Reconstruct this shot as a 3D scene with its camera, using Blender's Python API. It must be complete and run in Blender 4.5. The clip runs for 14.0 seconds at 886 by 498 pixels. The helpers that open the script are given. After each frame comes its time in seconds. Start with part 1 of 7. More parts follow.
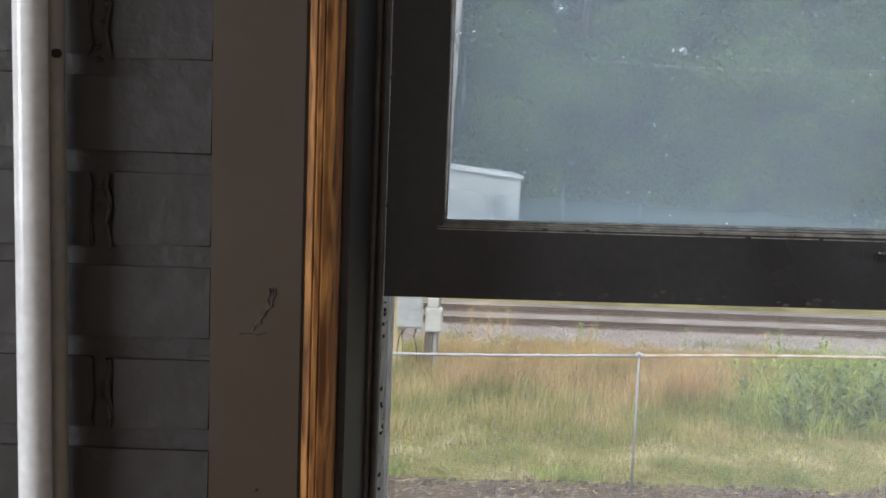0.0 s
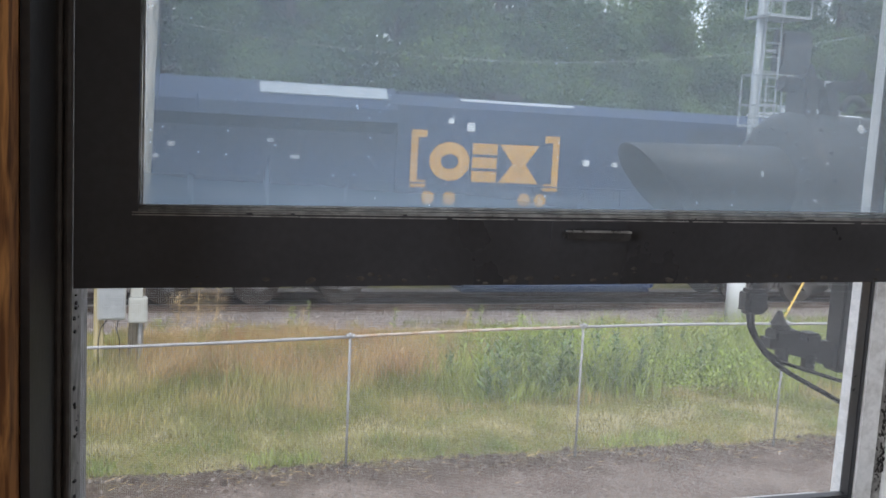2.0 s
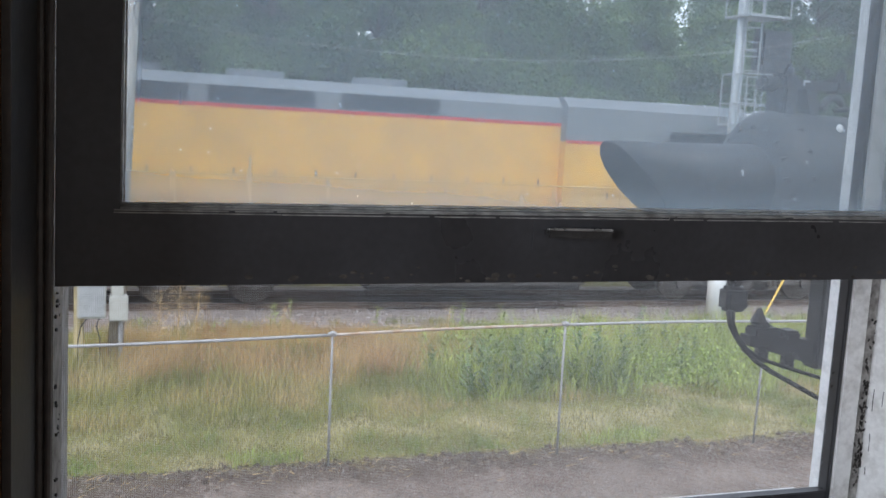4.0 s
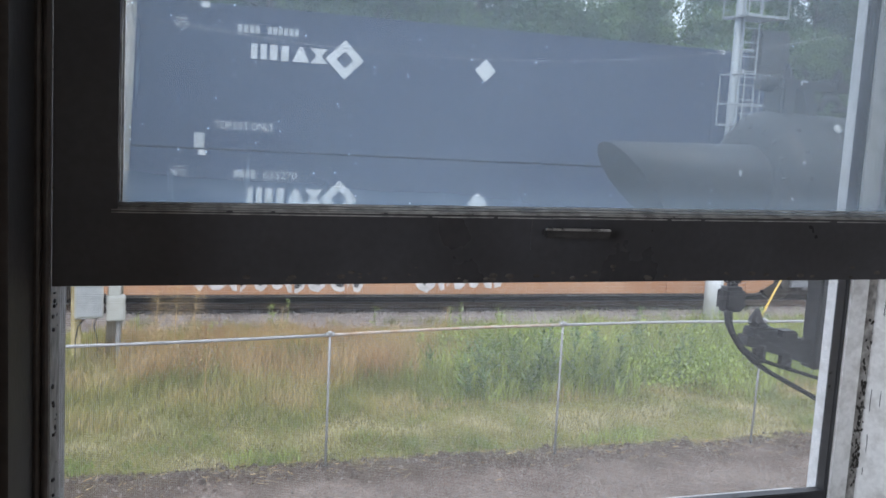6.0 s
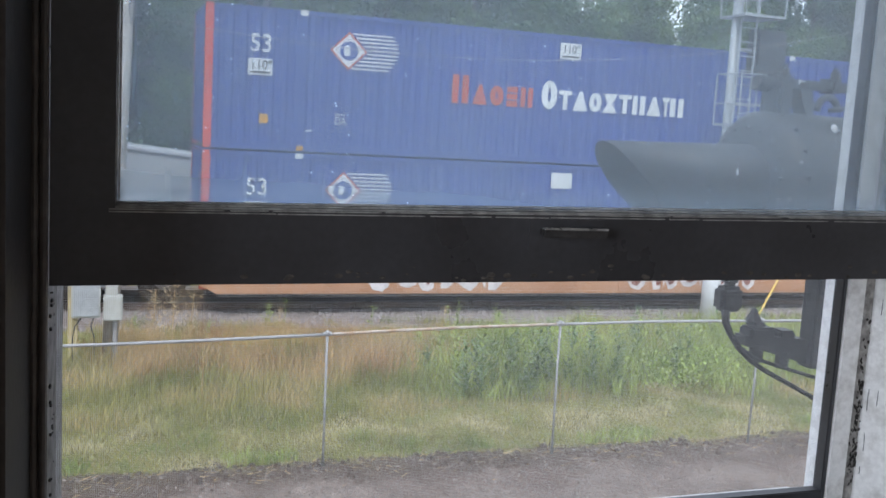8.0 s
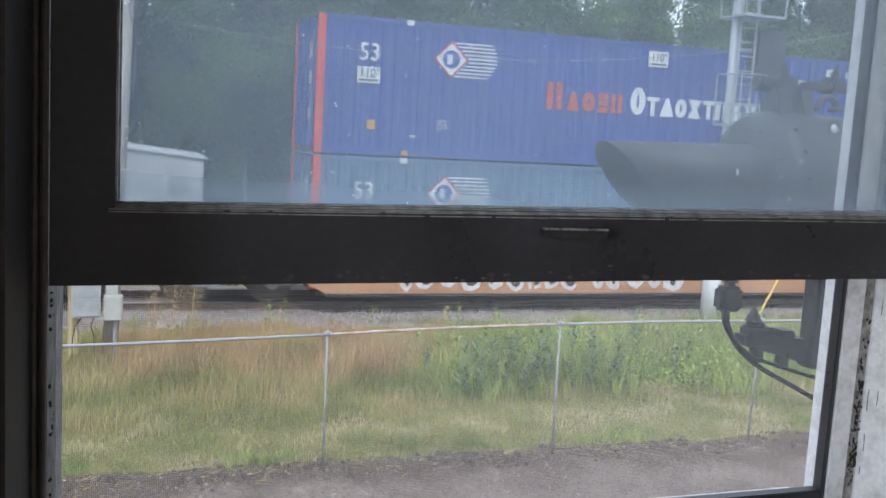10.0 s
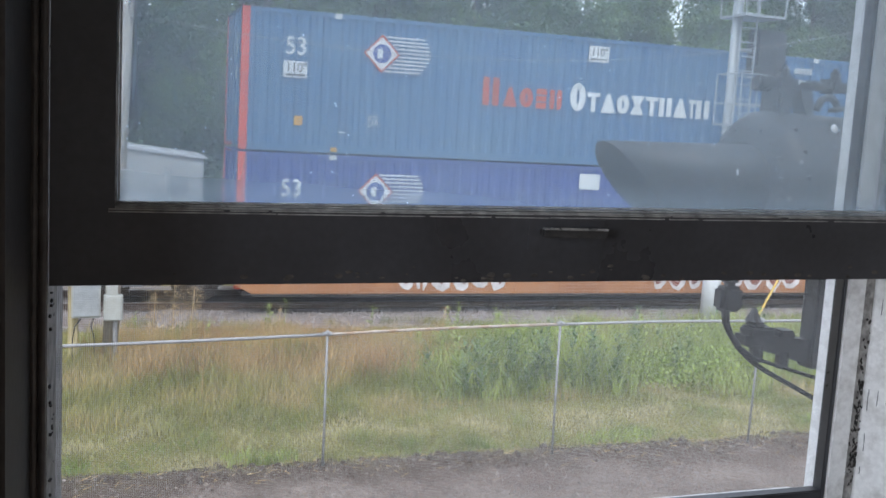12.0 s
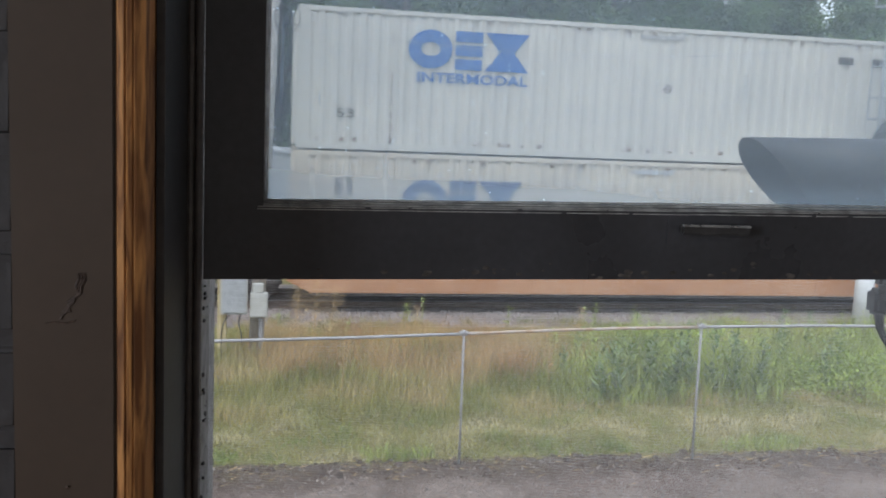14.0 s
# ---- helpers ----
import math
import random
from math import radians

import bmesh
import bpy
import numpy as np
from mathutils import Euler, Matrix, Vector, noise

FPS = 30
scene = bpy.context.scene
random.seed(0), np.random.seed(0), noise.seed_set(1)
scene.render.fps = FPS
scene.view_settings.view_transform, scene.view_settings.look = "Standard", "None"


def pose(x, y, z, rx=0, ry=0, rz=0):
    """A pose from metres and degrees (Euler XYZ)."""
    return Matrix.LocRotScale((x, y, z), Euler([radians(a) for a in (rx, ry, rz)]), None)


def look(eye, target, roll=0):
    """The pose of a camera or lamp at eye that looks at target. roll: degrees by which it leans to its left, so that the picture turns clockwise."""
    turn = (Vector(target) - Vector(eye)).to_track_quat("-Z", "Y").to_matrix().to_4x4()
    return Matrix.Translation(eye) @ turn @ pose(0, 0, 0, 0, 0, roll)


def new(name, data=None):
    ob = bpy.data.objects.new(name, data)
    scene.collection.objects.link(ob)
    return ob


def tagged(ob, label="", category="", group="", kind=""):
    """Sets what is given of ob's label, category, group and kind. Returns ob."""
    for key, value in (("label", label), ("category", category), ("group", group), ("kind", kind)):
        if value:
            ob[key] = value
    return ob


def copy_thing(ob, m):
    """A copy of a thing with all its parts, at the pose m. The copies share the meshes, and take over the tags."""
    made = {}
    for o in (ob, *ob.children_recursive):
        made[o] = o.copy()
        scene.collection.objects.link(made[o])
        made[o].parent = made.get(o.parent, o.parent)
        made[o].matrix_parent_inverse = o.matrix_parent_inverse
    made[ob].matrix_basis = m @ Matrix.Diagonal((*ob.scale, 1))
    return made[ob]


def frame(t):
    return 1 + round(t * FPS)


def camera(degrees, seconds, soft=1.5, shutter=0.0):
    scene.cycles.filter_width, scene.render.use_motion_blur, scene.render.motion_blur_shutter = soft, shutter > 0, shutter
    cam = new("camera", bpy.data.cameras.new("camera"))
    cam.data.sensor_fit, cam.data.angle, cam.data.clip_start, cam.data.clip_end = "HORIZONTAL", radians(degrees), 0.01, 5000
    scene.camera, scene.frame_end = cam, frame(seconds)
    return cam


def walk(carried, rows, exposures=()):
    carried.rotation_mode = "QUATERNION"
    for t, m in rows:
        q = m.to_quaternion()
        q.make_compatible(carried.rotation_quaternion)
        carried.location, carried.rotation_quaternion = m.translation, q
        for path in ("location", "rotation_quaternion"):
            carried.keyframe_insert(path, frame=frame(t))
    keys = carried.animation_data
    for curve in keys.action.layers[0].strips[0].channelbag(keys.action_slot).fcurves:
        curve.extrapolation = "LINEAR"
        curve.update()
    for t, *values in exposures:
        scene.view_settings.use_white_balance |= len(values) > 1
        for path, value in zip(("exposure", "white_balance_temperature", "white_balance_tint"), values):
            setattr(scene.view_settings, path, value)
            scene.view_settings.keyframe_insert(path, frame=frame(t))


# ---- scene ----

# ---------------------------------------------------------------- camera
EYE_Z = 3.85
cam = camera(49.0, 14.0, soft=1.6, shutter=0.06)
walk(cam, [
    (0, pose(-0.0048, -0.0130, EYE_Z + 0.0012, 82.937, -2.282, -0.704)),
    (0.5, pose(-0.0045, -0.0094, EYE_Z + 0.0008, 82.878, -2.504, -6.588)),
    (1, pose(-0.0018, -0.0019, EYE_Z + 0.0003, 82.818, -2.751, -12.967)),
    (1.5, pose(0.0008, 0.0009, EYE_Z + 0.0003, 82.730, -2.950, -16.870)),
    (2, pose(0.0014, 0.0020, EYE_Z + -0.0001, 82.769, -3.094, -17.705)),
    (2.5, pose(0.0007, 0.0011, EYE_Z + -0.0005, 82.762, -3.173, -18.293)),
    (3, pose(0.0002, -0.0008, EYE_Z + 0.0002, 82.684, -3.179, -18.595)),
    (5.5, pose(0.0000, -0.0012, EYE_Z + 0.0001, 82.743, -3.266, -18.836)),
    (6.5, pose(0.0000, 0.0000, EYE_Z + -0.0000, 82.695, -3.285, -18.939)),
    (7.5, pose(-0.0003, 0.0000, EYE_Z + -0.0000, 82.696, -3.300, -19.037)),
    (11, pose(0.0000, 0.0000, EYE_Z + 0.0000, 82.700, -3.300, -19.030)),
    (13, pose(0.0000, 0.0000, EYE_Z + 0.0000, 82.700, -3.300, -19.030)),
    (13.1, pose(-0.0135, 0.0022, EYE_Z + 0.0015, 83.576, -3.142, -19.636)),
    (13.2, pose(-0.0004, 0.0095, EYE_Z + -0.0000, 81.823, -3.678, -18.679)),
    (13.3, pose(-0.0093, 0.0042, EYE_Z + -0.0009, 84.284, -3.180, -18.996)),
    (13.4, pose(-0.0005, -0.0107, EYE_Z + 0.0033, 86.601, -2.997, -18.994)),
    (13.5, pose(0.0023, -0.0040, EYE_Z + 0.0022, 83.183, -3.076, -18.641)),
    (13.6, pose(-0.0004, -0.0000, EYE_Z + 0.0026, 82.210, -3.280, -18.672)),
    (13.7, pose(0.0005, -0.0031, EYE_Z + 0.0023, 82.690, -3.321, -18.449)),
    (13.8, pose(-0.0010, -0.0056, EYE_Z + 0.0029, 82.044, -3.379, -16.551)),
    (13.9, pose(-0.0021, -0.0098, EYE_Z + 0.0052, 82.053, -3.162, -14.223)),
    (14, pose(-0.0023, -0.0086, EYE_Z + -0.0025, 82.327, -2.440, -11.036)),
], exposures=[(0, 1.53, 6550, 11), (0.6, 1.38, 6520, 11), (2, 1.27, 6350, 13), (5.5, 1.26, 6080, 12), (12.5, 1.26, 6080, 12), (13.4, 1.21, 6180, 13), (14, 1.08, 6180, 12)])

# ---------------------------------------------------------------- world and sun
world = bpy.data.worlds.new("overcast_sky")
scene.world = world
world.use_nodes = True
wn, wl = world.node_tree.nodes, world.node_tree.links
wn.clear()
sky = wn.new("ShaderNodeTexSky")
sky.sky_type, sky.sun_disc = "NISHITA", False
sky.sun_elevation, sky.sun_rotation = radians(58), radians(200)
sky_bg = wn.new("ShaderNodeBackground")
sky_bg.inputs["Strength"].default_value = 0.12
wl.new(sky.outputs["Color"], sky_bg.inputs["Color"])
cloud_co = wn.new("ShaderNodeTexCoord")
cloud_noise = wn.new("ShaderNodeTexNoise")
cloud_noise.inputs["Scale"].default_value = 3.5
cloud_noise.inputs["Detail"].default_value = 6
cloud_ramp = wn.new("ShaderNodeValToRGB")
cloud_ramp.color_ramp.elements[0].position, cloud_ramp.color_ramp.elements[0].color = 0.35, (0.66, 0.75, 0.87, 1)
cloud_ramp.color_ramp.elements[1].position, cloud_ramp.color_ramp.elements[1].color = 0.7, (0.95, 0.98, 1.0, 1)
cloud_bg = wn.new("ShaderNodeBackground")
cloud_bg.inputs["Strength"].default_value = 0.95
wl.new(cloud_co.outputs["Generated"], cloud_noise.inputs["Vector"])
wl.new(cloud_noise.outputs["Fac"], cloud_ramp.inputs["Fac"])
wl.new(cloud_ramp.outputs["Color"], cloud_bg.inputs["Color"])
sky_mix = wn.new("ShaderNodeMixShader")
sky_mix.inputs["Fac"].default_value = 0.82
wo = wn.new("ShaderNodeOutputWorld")
wl.new(sky_bg.outputs[0], sky_mix.inputs[1])
wl.new(cloud_bg.outputs[0], sky_mix.inputs[2])
wl.new(sky_mix.outputs[0], wo.inputs["Surface"])

sun_data = bpy.data.lights.new("sun", "SUN")
sun_data.energy, sun_data.angle, sun_data.color = 1.1, radians(14), (1.0, 0.96, 0.9)
sun = new("sun", sun_data)
sun.matrix_world = look((-8, -14, 30), (2, 6, 0))

# daylight through the room's second window, in the west wall
west = bpy.data.lights.new("west_window_light", "AREA")
west.shape, west.size, west.size_y, west.energy, west.color = "RECTANGLE", 1.95, 1.55, 38, (0.9, 0.95, 1.0)
west_light = new("west_window_light", west)
west_light.matrix_world = look((-3.05, -1.4, 4.0), (0, -1.4, 3.9))

# ---------------------------------------------------------------- materials
MATS = {}


def mat(name, color, rough=0.7, metal=0.0, var=0.12, scale=6.0, fine=60.0, bump=0.15, dist=0.004, color2=None, spec=0.4, stretch=None, patch=0.5):
    """A surface with broad stains, fine grain and relief. color2: the colour of the broad patches."""
    if name in MATS:
        return MATS[name]
    m = bpy.data.materials.new(name)
    m.use_nodes = True
    n, l = m.node_tree.nodes, m.node_tree.links
    b = n["Principled BSDF"]
    b.inputs["Roughness"].default_value, b.inputs["Metallic"].default_value = rough, metal
    b.inputs["Specular IOR Level"].default_value = spec
    co = n.new("ShaderNodeTexCoord")
    mp = n.new("ShaderNodeMapping")
    if stretch:
        mp.inputs["Scale"].default_value = stretch
    l.new(co.outputs["Object"], mp.inputs["Vector"])
    big, small = n.new("ShaderNodeTexNoise"), n.new("ShaderNodeTexNoise")
    for tex, s in ((big, scale), (small, fine)):
        tex.inputs["Scale"].default_value, tex.inputs["Detail"].default_value = s, 5
        l.new(mp.outputs[0], tex.inputs["Vector"])
    c2 = color2 or tuple(c * (1 - 2.2 * var) for c in color)
    ramp = n.new("ShaderNodeValToRGB")
    ramp.color_ramp.elements[0].position, ramp.color_ramp.elements[1].position = patch - 0.18, patch + 0.2
    ramp.color_ramp.elements[0].color, ramp.color_ramp.elements[1].color = (*c2, 1), (*color, 1)
    l.new(big.outputs["Fac"], ramp.inputs["Fac"])
    grain = n.new("ShaderNodeMapRange")
    grain.inputs["To Min"].default_value, grain.inputs["To Max"].default_value = 1 - 1.6 * var, 1 + 1.6 * var
    l.new(small.outputs["Fac"], grain.inputs["Value"])
    mul = n.new("ShaderNodeVectorMath")
    mul.operation = "SCALE"
    l.new(ramp.outputs["Color"], mul.inputs[0])
    l.new(grain.outputs[0], mul.inputs["Scale"])
    l.new(mul.outputs[0], b.inputs["Base Color"])
    rr = n.new("ShaderNodeMapRange")
    rr.inputs["To Min"].default_value, rr.inputs["To Max"].default_value = max(0.03, rough - 0.12), min(1, rough + 0.12)
    l.new(big.outputs["Fac"], rr.inputs["Value"])
    l.new(rr.outputs[0], b.inputs["Roughness"])
    if bump:
        bp = n.new("ShaderNodeBump")
        bp.inputs["Strength"].default_value, bp.inputs["Distance"].default_value = bump, dist
        l.new(small.outputs["Fac"], bp.inputs["Height"])
        l.new(bp.outputs[0], b.inputs["Normal"])
    MATS[name] = m
    return m


def leaf_mat(name, ca, cb, scale=0.5, cc=None, spread=0.4):
    """Leaves or blades: colour drifts over the ground and from leaf to leaf; some light passes through."""
    m = bpy.data.materials.new(name)
    m.use_nodes = True
    n, l = m.node_tree.nodes, m.node_tree.links
    b = n["Principled BSDF"]
    b.inputs["Roughness"].default_value = 0.6
    b.inputs["Specular IOR Level"].default_value = 0.2
    geo, co = n.new("ShaderNodeNewGeometry"), n.new("ShaderNodeTexCoord")
    tex = n.new("ShaderNodeTexNoise")
    tex.inputs["Scale"].default_value, tex.inputs["Detail"].default_value = scale, 4
    l.new(co.outputs["Object"], tex.inputs["Vector"])
    ramp = n.new("ShaderNodeValToRGB")
    e = ramp.color_ramp.elements
    e[0].position, e[0].color = 0.36, (*ca, 1)
    e[1].position, e[1].color = 0.62, (*cb, 1)
    if cc:
        mid = e.new(0.5)
        mid.color = (*cc, 1)
    l.new(tex.outputs["Fac"], ramp.inputs["Fac"])
    vary = n.new("ShaderNodeMapRange")
    vary.inputs["To Min"].default_value, vary.inputs["To Max"].default_value = 1 - spread, 1 + spread
    l.new(geo.outputs["Random Per Island"], vary.inputs["Value"])
    mul = n.new("ShaderNodeVectorMath")
    mul.operation = "SCALE"
    l.new(ramp.outputs["Color"], mul.inputs[0])
    l.new(vary.outputs[0], mul.inputs["Scale"])
    l.new(mul.outputs[0], b.inputs["Base Color"])
    tr = n.new("ShaderNodeBsdfTranslucent")
    l.new(mul.outputs[0], tr.inputs["Color"])
    mix = n.new("ShaderNodeMixShader")
    mix.inputs["Fac"].default_value = 0.35
    l.new(b.outputs[0], mix.inputs[1])
    l.new(tr.outputs[0], mix.inputs[2])
    l.new(mix.outputs[0], n["Material Output"].inputs["Surface"])
    return m


def dusty_glass(name, dust=0.14, low=0.0, color=(0.72, 0.78, 0.86)):
    """Clear pane with a film of dust, specks, and a dirtier band along its lower edge (pane space, z up)."""
    m = bpy.data.materials.new(name)
    m.use_nodes = True
    n, l = m.node_tree.nodes, m.node_tree.links
    n.remove(n["Principled BSDF"])
    clear, gloss = n.new("ShaderNodeBsdfTransparent"), n.new("ShaderNodeBsdfGlossy")
    clear.inputs["Color"].default_value = (0.93, 0.96, 0.97, 1)
    gloss.inputs["Roughness"].default_value = 0.02
    fres = n.new("ShaderNodeFresnel")
    fres.inputs["IOR"].default_value = 1.45
    pane = n.new("ShaderNodeMixShader")
    l.new(fres.outputs[0], pane.inputs["Fac"])
    l.new(clear.outputs[0], pane.inputs[1])
    l.new(gloss.outputs[0], pane.inputs[2])
    co = n.new("ShaderNodeTexCoord")
    smear = n.new("ShaderNodeTexNoise")
    smear.inputs["Scale"].default_value, smear.inputs["Detail"].default_value = 5.0, 6
    l.new(co.outputs["Object"], smear.inputs["Vector"])
    film = n.new("ShaderNodeMapRange")
    film.inputs["From Min"].default_value, film.inputs["From Max"].default_value = 0.3, 0.75
    film.inputs["To Min"].default_value, film.inputs["To Max"].default_value = dust * 0.75, dust * 1.35
    l.new(smear.outputs["Fac"], film.inputs["Value"])
    speck = n.new("ShaderNodeTexVoronoi")
    speck.inputs["Scale"].default_value = 95.0
    l.new(co.outputs["Object"], speck.inputs["Vector"])
    spot = n.new("ShaderNodeMapRange")
    spot.inputs["From Min"].default_value, spot.inputs["From Max"].default_value = 0.05, 0.09
    spot.inputs["To Min"].default_value, spot.inputs["To Max"].default_value = 0.75, 0.0
    l.new(speck.outputs["Distance"], spot.inputs["Value"])
    pick = n.new("ShaderNodeMath")
    pick.operation = "GREATER_THAN"
    pick.inputs[1].default_value = 0.52
    sep_c = n.new("ShaderNodeSeparateColor")
    l.new(speck.outputs["Color"], sep_c.inputs[0])
    l.new(sep_c.outputs[0], pick.inputs[0])
    spots = n.new("ShaderNodeMath")
    spots.operation = "MULTIPLY"
    l.new(spot.outputs[0], spots.inputs[0])
    l.new(pick.outputs[0], spots.inputs[1])
    total = n.new("ShaderNodeMath")
    total.operation = "ADD"
    total.use_clamp = True
    l.new(film.outputs[0], total.inputs[0])
    l.new(spots.outputs[0], total.inputs[1])
    # faint wiped streaks, longer than wide
    wipe_map, wipe = n.new("ShaderNodeMapping"), n.new("ShaderNodeTexNoise")
    wipe_map.inputs["Rotation"].default_value, wipe_map.inputs["Scale"].default_value = (0, 0.5, 0), (90, 1, 9)
    wipe.inputs["Scale"].default_value, wipe.inputs["Detail"].default_value = 1.0, 4
    l.new(co.outputs["Object"], wipe_map.inputs["Vector"])
    l.new(wipe_map.outputs[0], wipe.inputs["Vector"])
    streak = n.new("ShaderNodeMapRange")
    streak.inputs["From Min"].default_value, streak.inputs["From Max"].default_value = 0.62, 0.8
    streak.inputs["To Min"].default_value, streak.inputs["To Max"].default_value = 0.0, 0.12
    l.new(wipe.outputs["Fac"], streak.inputs["Value"])
    streaked = n.new("ShaderNodeMath")
    l.new(total.outputs[0], streaked.inputs[0])
    l.new(streak.outputs[0], streaked.inputs[1])
    total = streaked
    last = total
    if low:  # grime gathers along the lower edge; the film is also denser towards the stile
        sep = n.new("ShaderNodeSeparateXYZ")
        l.new(co.outputs["Object"], sep.inputs[0])
        band = n.new("ShaderNodeMapRange")
        band.inputs["From Min"].default_value, band.inputs["From Max"].default_value = 0.0, 0.042
        band.inputs["To Min"].default_value, band.inputs["To Max"].default_value = low, 0.0
        band.interpolation_type = "SMOOTHERSTEP"
        l.new(sep.outputs["Z"], band.inputs["Value"])
        side = n.new("ShaderNodeMapRange")
        side.inputs["From Min"].default_value, side.inputs["From Max"].default_value = 0.0, 0.4
        side.inputs["To Min"].default_value, side.inputs["To Max"].default_value = 0.13, 0.0
        l.new(sep.outputs["X"], side.inputs["Value"])
        both = n.new("ShaderNodeMath")
        l.new(band.outputs[0], both.inputs[0])
        l.new(side.outputs[0], both.inputs[1])
        last = n.new("ShaderNodeMath")
        last.operation = "ADD"
        last.use_clamp = True
        l.new(total.outputs[0], last.inputs[0])
        l.new(both.outputs[0], last.inputs[1])
    dust_d, dust_t = n.new("ShaderNodeBsdfDiffuse"), n.new("ShaderNodeBsdfTranslucent")
    for d in (dust_d, dust_t):
        d.inputs["Color"].default_value = (*color, 1)
    dust_mix = n.new("ShaderNodeMixShader")
    dust_mix.inputs["Fac"].default_value = 0.9
    l.new(dust_d.outputs[0], dust_mix.inputs[1])
    l.new(dust_t.outputs[0], dust_mix.inputs[2])
    out = n.new("ShaderNodeMixShader")
    l.new(last.outputs[0], out.inputs["Fac"])
    l.new(pane.outputs[0], out.inputs[1])
    l.new(dust_mix.outputs[0], out.inputs[2])
    l.new(out.outputs[0], n["Material Output"].inputs["Surface"])
    return m


def wood_mat(name, ca, cb, scale=30.0):
    """Bare wood with the grain running upright."""
    m = bpy.data.materials.new(name)
    m.use_nodes = True
    n, l = m.node_tree.nodes, m.node_tree.links
    b = n["Principled BSDF"]
    b.inputs["Roughness"].default_value = 0.55
    co, mp = n.new("ShaderNodeTexCoord"), n.new("ShaderNodeMapping")
    mp.inputs["Scale"].default_value = (1, 1, 0.09)
    l.new(co.outputs["Object"], mp.inputs["Vector"])
    tex, tex2 = n.new("ShaderNodeTexNoise"), n.new("ShaderNodeTexNoise")
    tex.inputs["Scale"].default_value, tex.inputs["Detail"].default_value, tex.inputs["Distortion"].default_value = scale * 6, 8, 0.6
    tex2.inputs["Scale"].default_value = 9
    l.new(mp.outputs[0], tex.inputs["Vector"])
    l.new(co.outputs["Object"], tex2.inputs["Vector"])
    ramp = n.new("ShaderNodeValToRGB")
    ramp.color_ramp.elements[0].position, ramp.color_ramp.elements[0].color = 0.38, (*ca, 1)
    ramp.color_ramp.elements[1].position, ramp.color_ramp.elements[1].color = 0.62, (*cb, 1)
    l.new(tex.outputs["Fac"], ramp.inputs["Fac"])
    vary = n.new("ShaderNodeMapRange")
    vary.inputs["To Min"].default_value, vary.inputs["To Max"].default_value = 0.6, 1.4
    l.new(tex2.outputs["Fac"], vary.inputs["Value"])
    mul = n.new("ShaderNodeVectorMath")
    mul.operation = "SCALE"
    l.new(ramp.outputs["Color"], mul.inputs[0])
    l.new(vary.outputs[0], mul.inputs["Scale"])
    l.new(mul.outputs[0], b.inputs["Base Color"])
    bp = n.new("ShaderNodeBump")
    bp.inputs["Strength"].default_value, bp.inputs["Distance"].default_value = 0.35, 0.001
    l.new(tex.outputs["Fac"], bp.inputs["Height"])
    l.new(bp.outputs[0], b.inputs["Normal"])
    return m


BRICK_PAINT = mat("brick_paint_grey", (0.050, 0.045, 0.044), 0.5, var=0.12, scale=18, fine=42, bump=0.5, dist=0.004, color2=(0.041, 0.037, 0.036))
MORTAR = mat("painted_mortar", (0.056, 0.050, 0.049), 0.6, var=0.15, scale=14, fine=50, bump=0.7, dist=0.004)
BROWN_PAINT = mat("brown_gloss_paint", (0.076, 0.054, 0.039), 0.42, var=0.06, scale=5, fine=90, bump=0.12, dist=0.001)
DARK_PAINT = mat("black_brown_paint", (0.060, 0.060, 0.065), 0.30, var=0.16, scale=7, fine=120, bump=0.2, dist=0.001, color2=(0.037, 0.036, 0.038), spec=0.5)
BARE_WOOD = wood_mat("bare_varnished_wood", (0.16, 0.06, 0.018), (0.56, 0.26, 0.08))
STOP_PAINT = mat("matt_black_brown_paint", (0.062, 0.056, 0.052), 0.62, var=0.2, scale=9, fine=120, bump=0.3, dist=0.001, spec=0.25)
WHITE_PEEL = mat("peeling_white_paint", (0.88, 0.87, 0.85), 0.6, var=0.1, scale=40, fine=160, bump=0.35, dist=0.002, color2=(0.6, 0.58, 0.54), patch=0.34)
CHIPPED = mat("chipped_dark_paint", (0.05, 0.045, 0.04), 0.8, var=0.3, scale=60, fine=200)
PLASTER = mat("room_plaster", (0.55, 0.52, 0.48), 0.85, var=0.06, scale=2, fine=60)
FLOORBOARD = wood_mat("floor_board", (0.12, 0.06, 0.03), (0.3, 0.17, 0.09), 8)
JAMB_DIRTY = mat("dirty_grey_paint", (0.30, 0.285, 0.27), 0.7, var=0.2, scale=45, fine=160, bump=0.3, color2=(0.09, 0.085, 0.08), patch=0.46)
PIPE_WHITE = mat("white_pipe_paint", (0.92, 0.93, 0.94), 0.2, var=0.07, scale=30, fine=120, bump=0.35, dist=0.001)
PIPE_BEIGE = mat("beige_pipe_paint", (0.44, 0.42, 0.37), 0.5, var=0.08, scale=30, fine=120)
# bright iron that carries the highlight on the sash lift in its colour
HANDLE_GLINT = mat("glint_bright_iron", (0.60, 0.59, 0.57), 0.32, 0.5, var=0.2, scale=60, fine=200, bump=0.2, dist=0.0006)
SCREEN_WIRE = mat("screen_wire", (0.63, 0.65, 0.67), 0.6, 0.3, var=0.05, bump=0)
GALV = mat("galvanised_steel", (0.36, 0.36, 0.36), 0.6, 0.2, var=0.12, scale=9, fine=80, bump=0.1)
RUSTY = mat("rusty_pipe", (0.34, 0.22, 0.12), 0.75, 0.2, var=0.2, scale=8, fine=70, color2=(0.46, 0.42, 0.38))
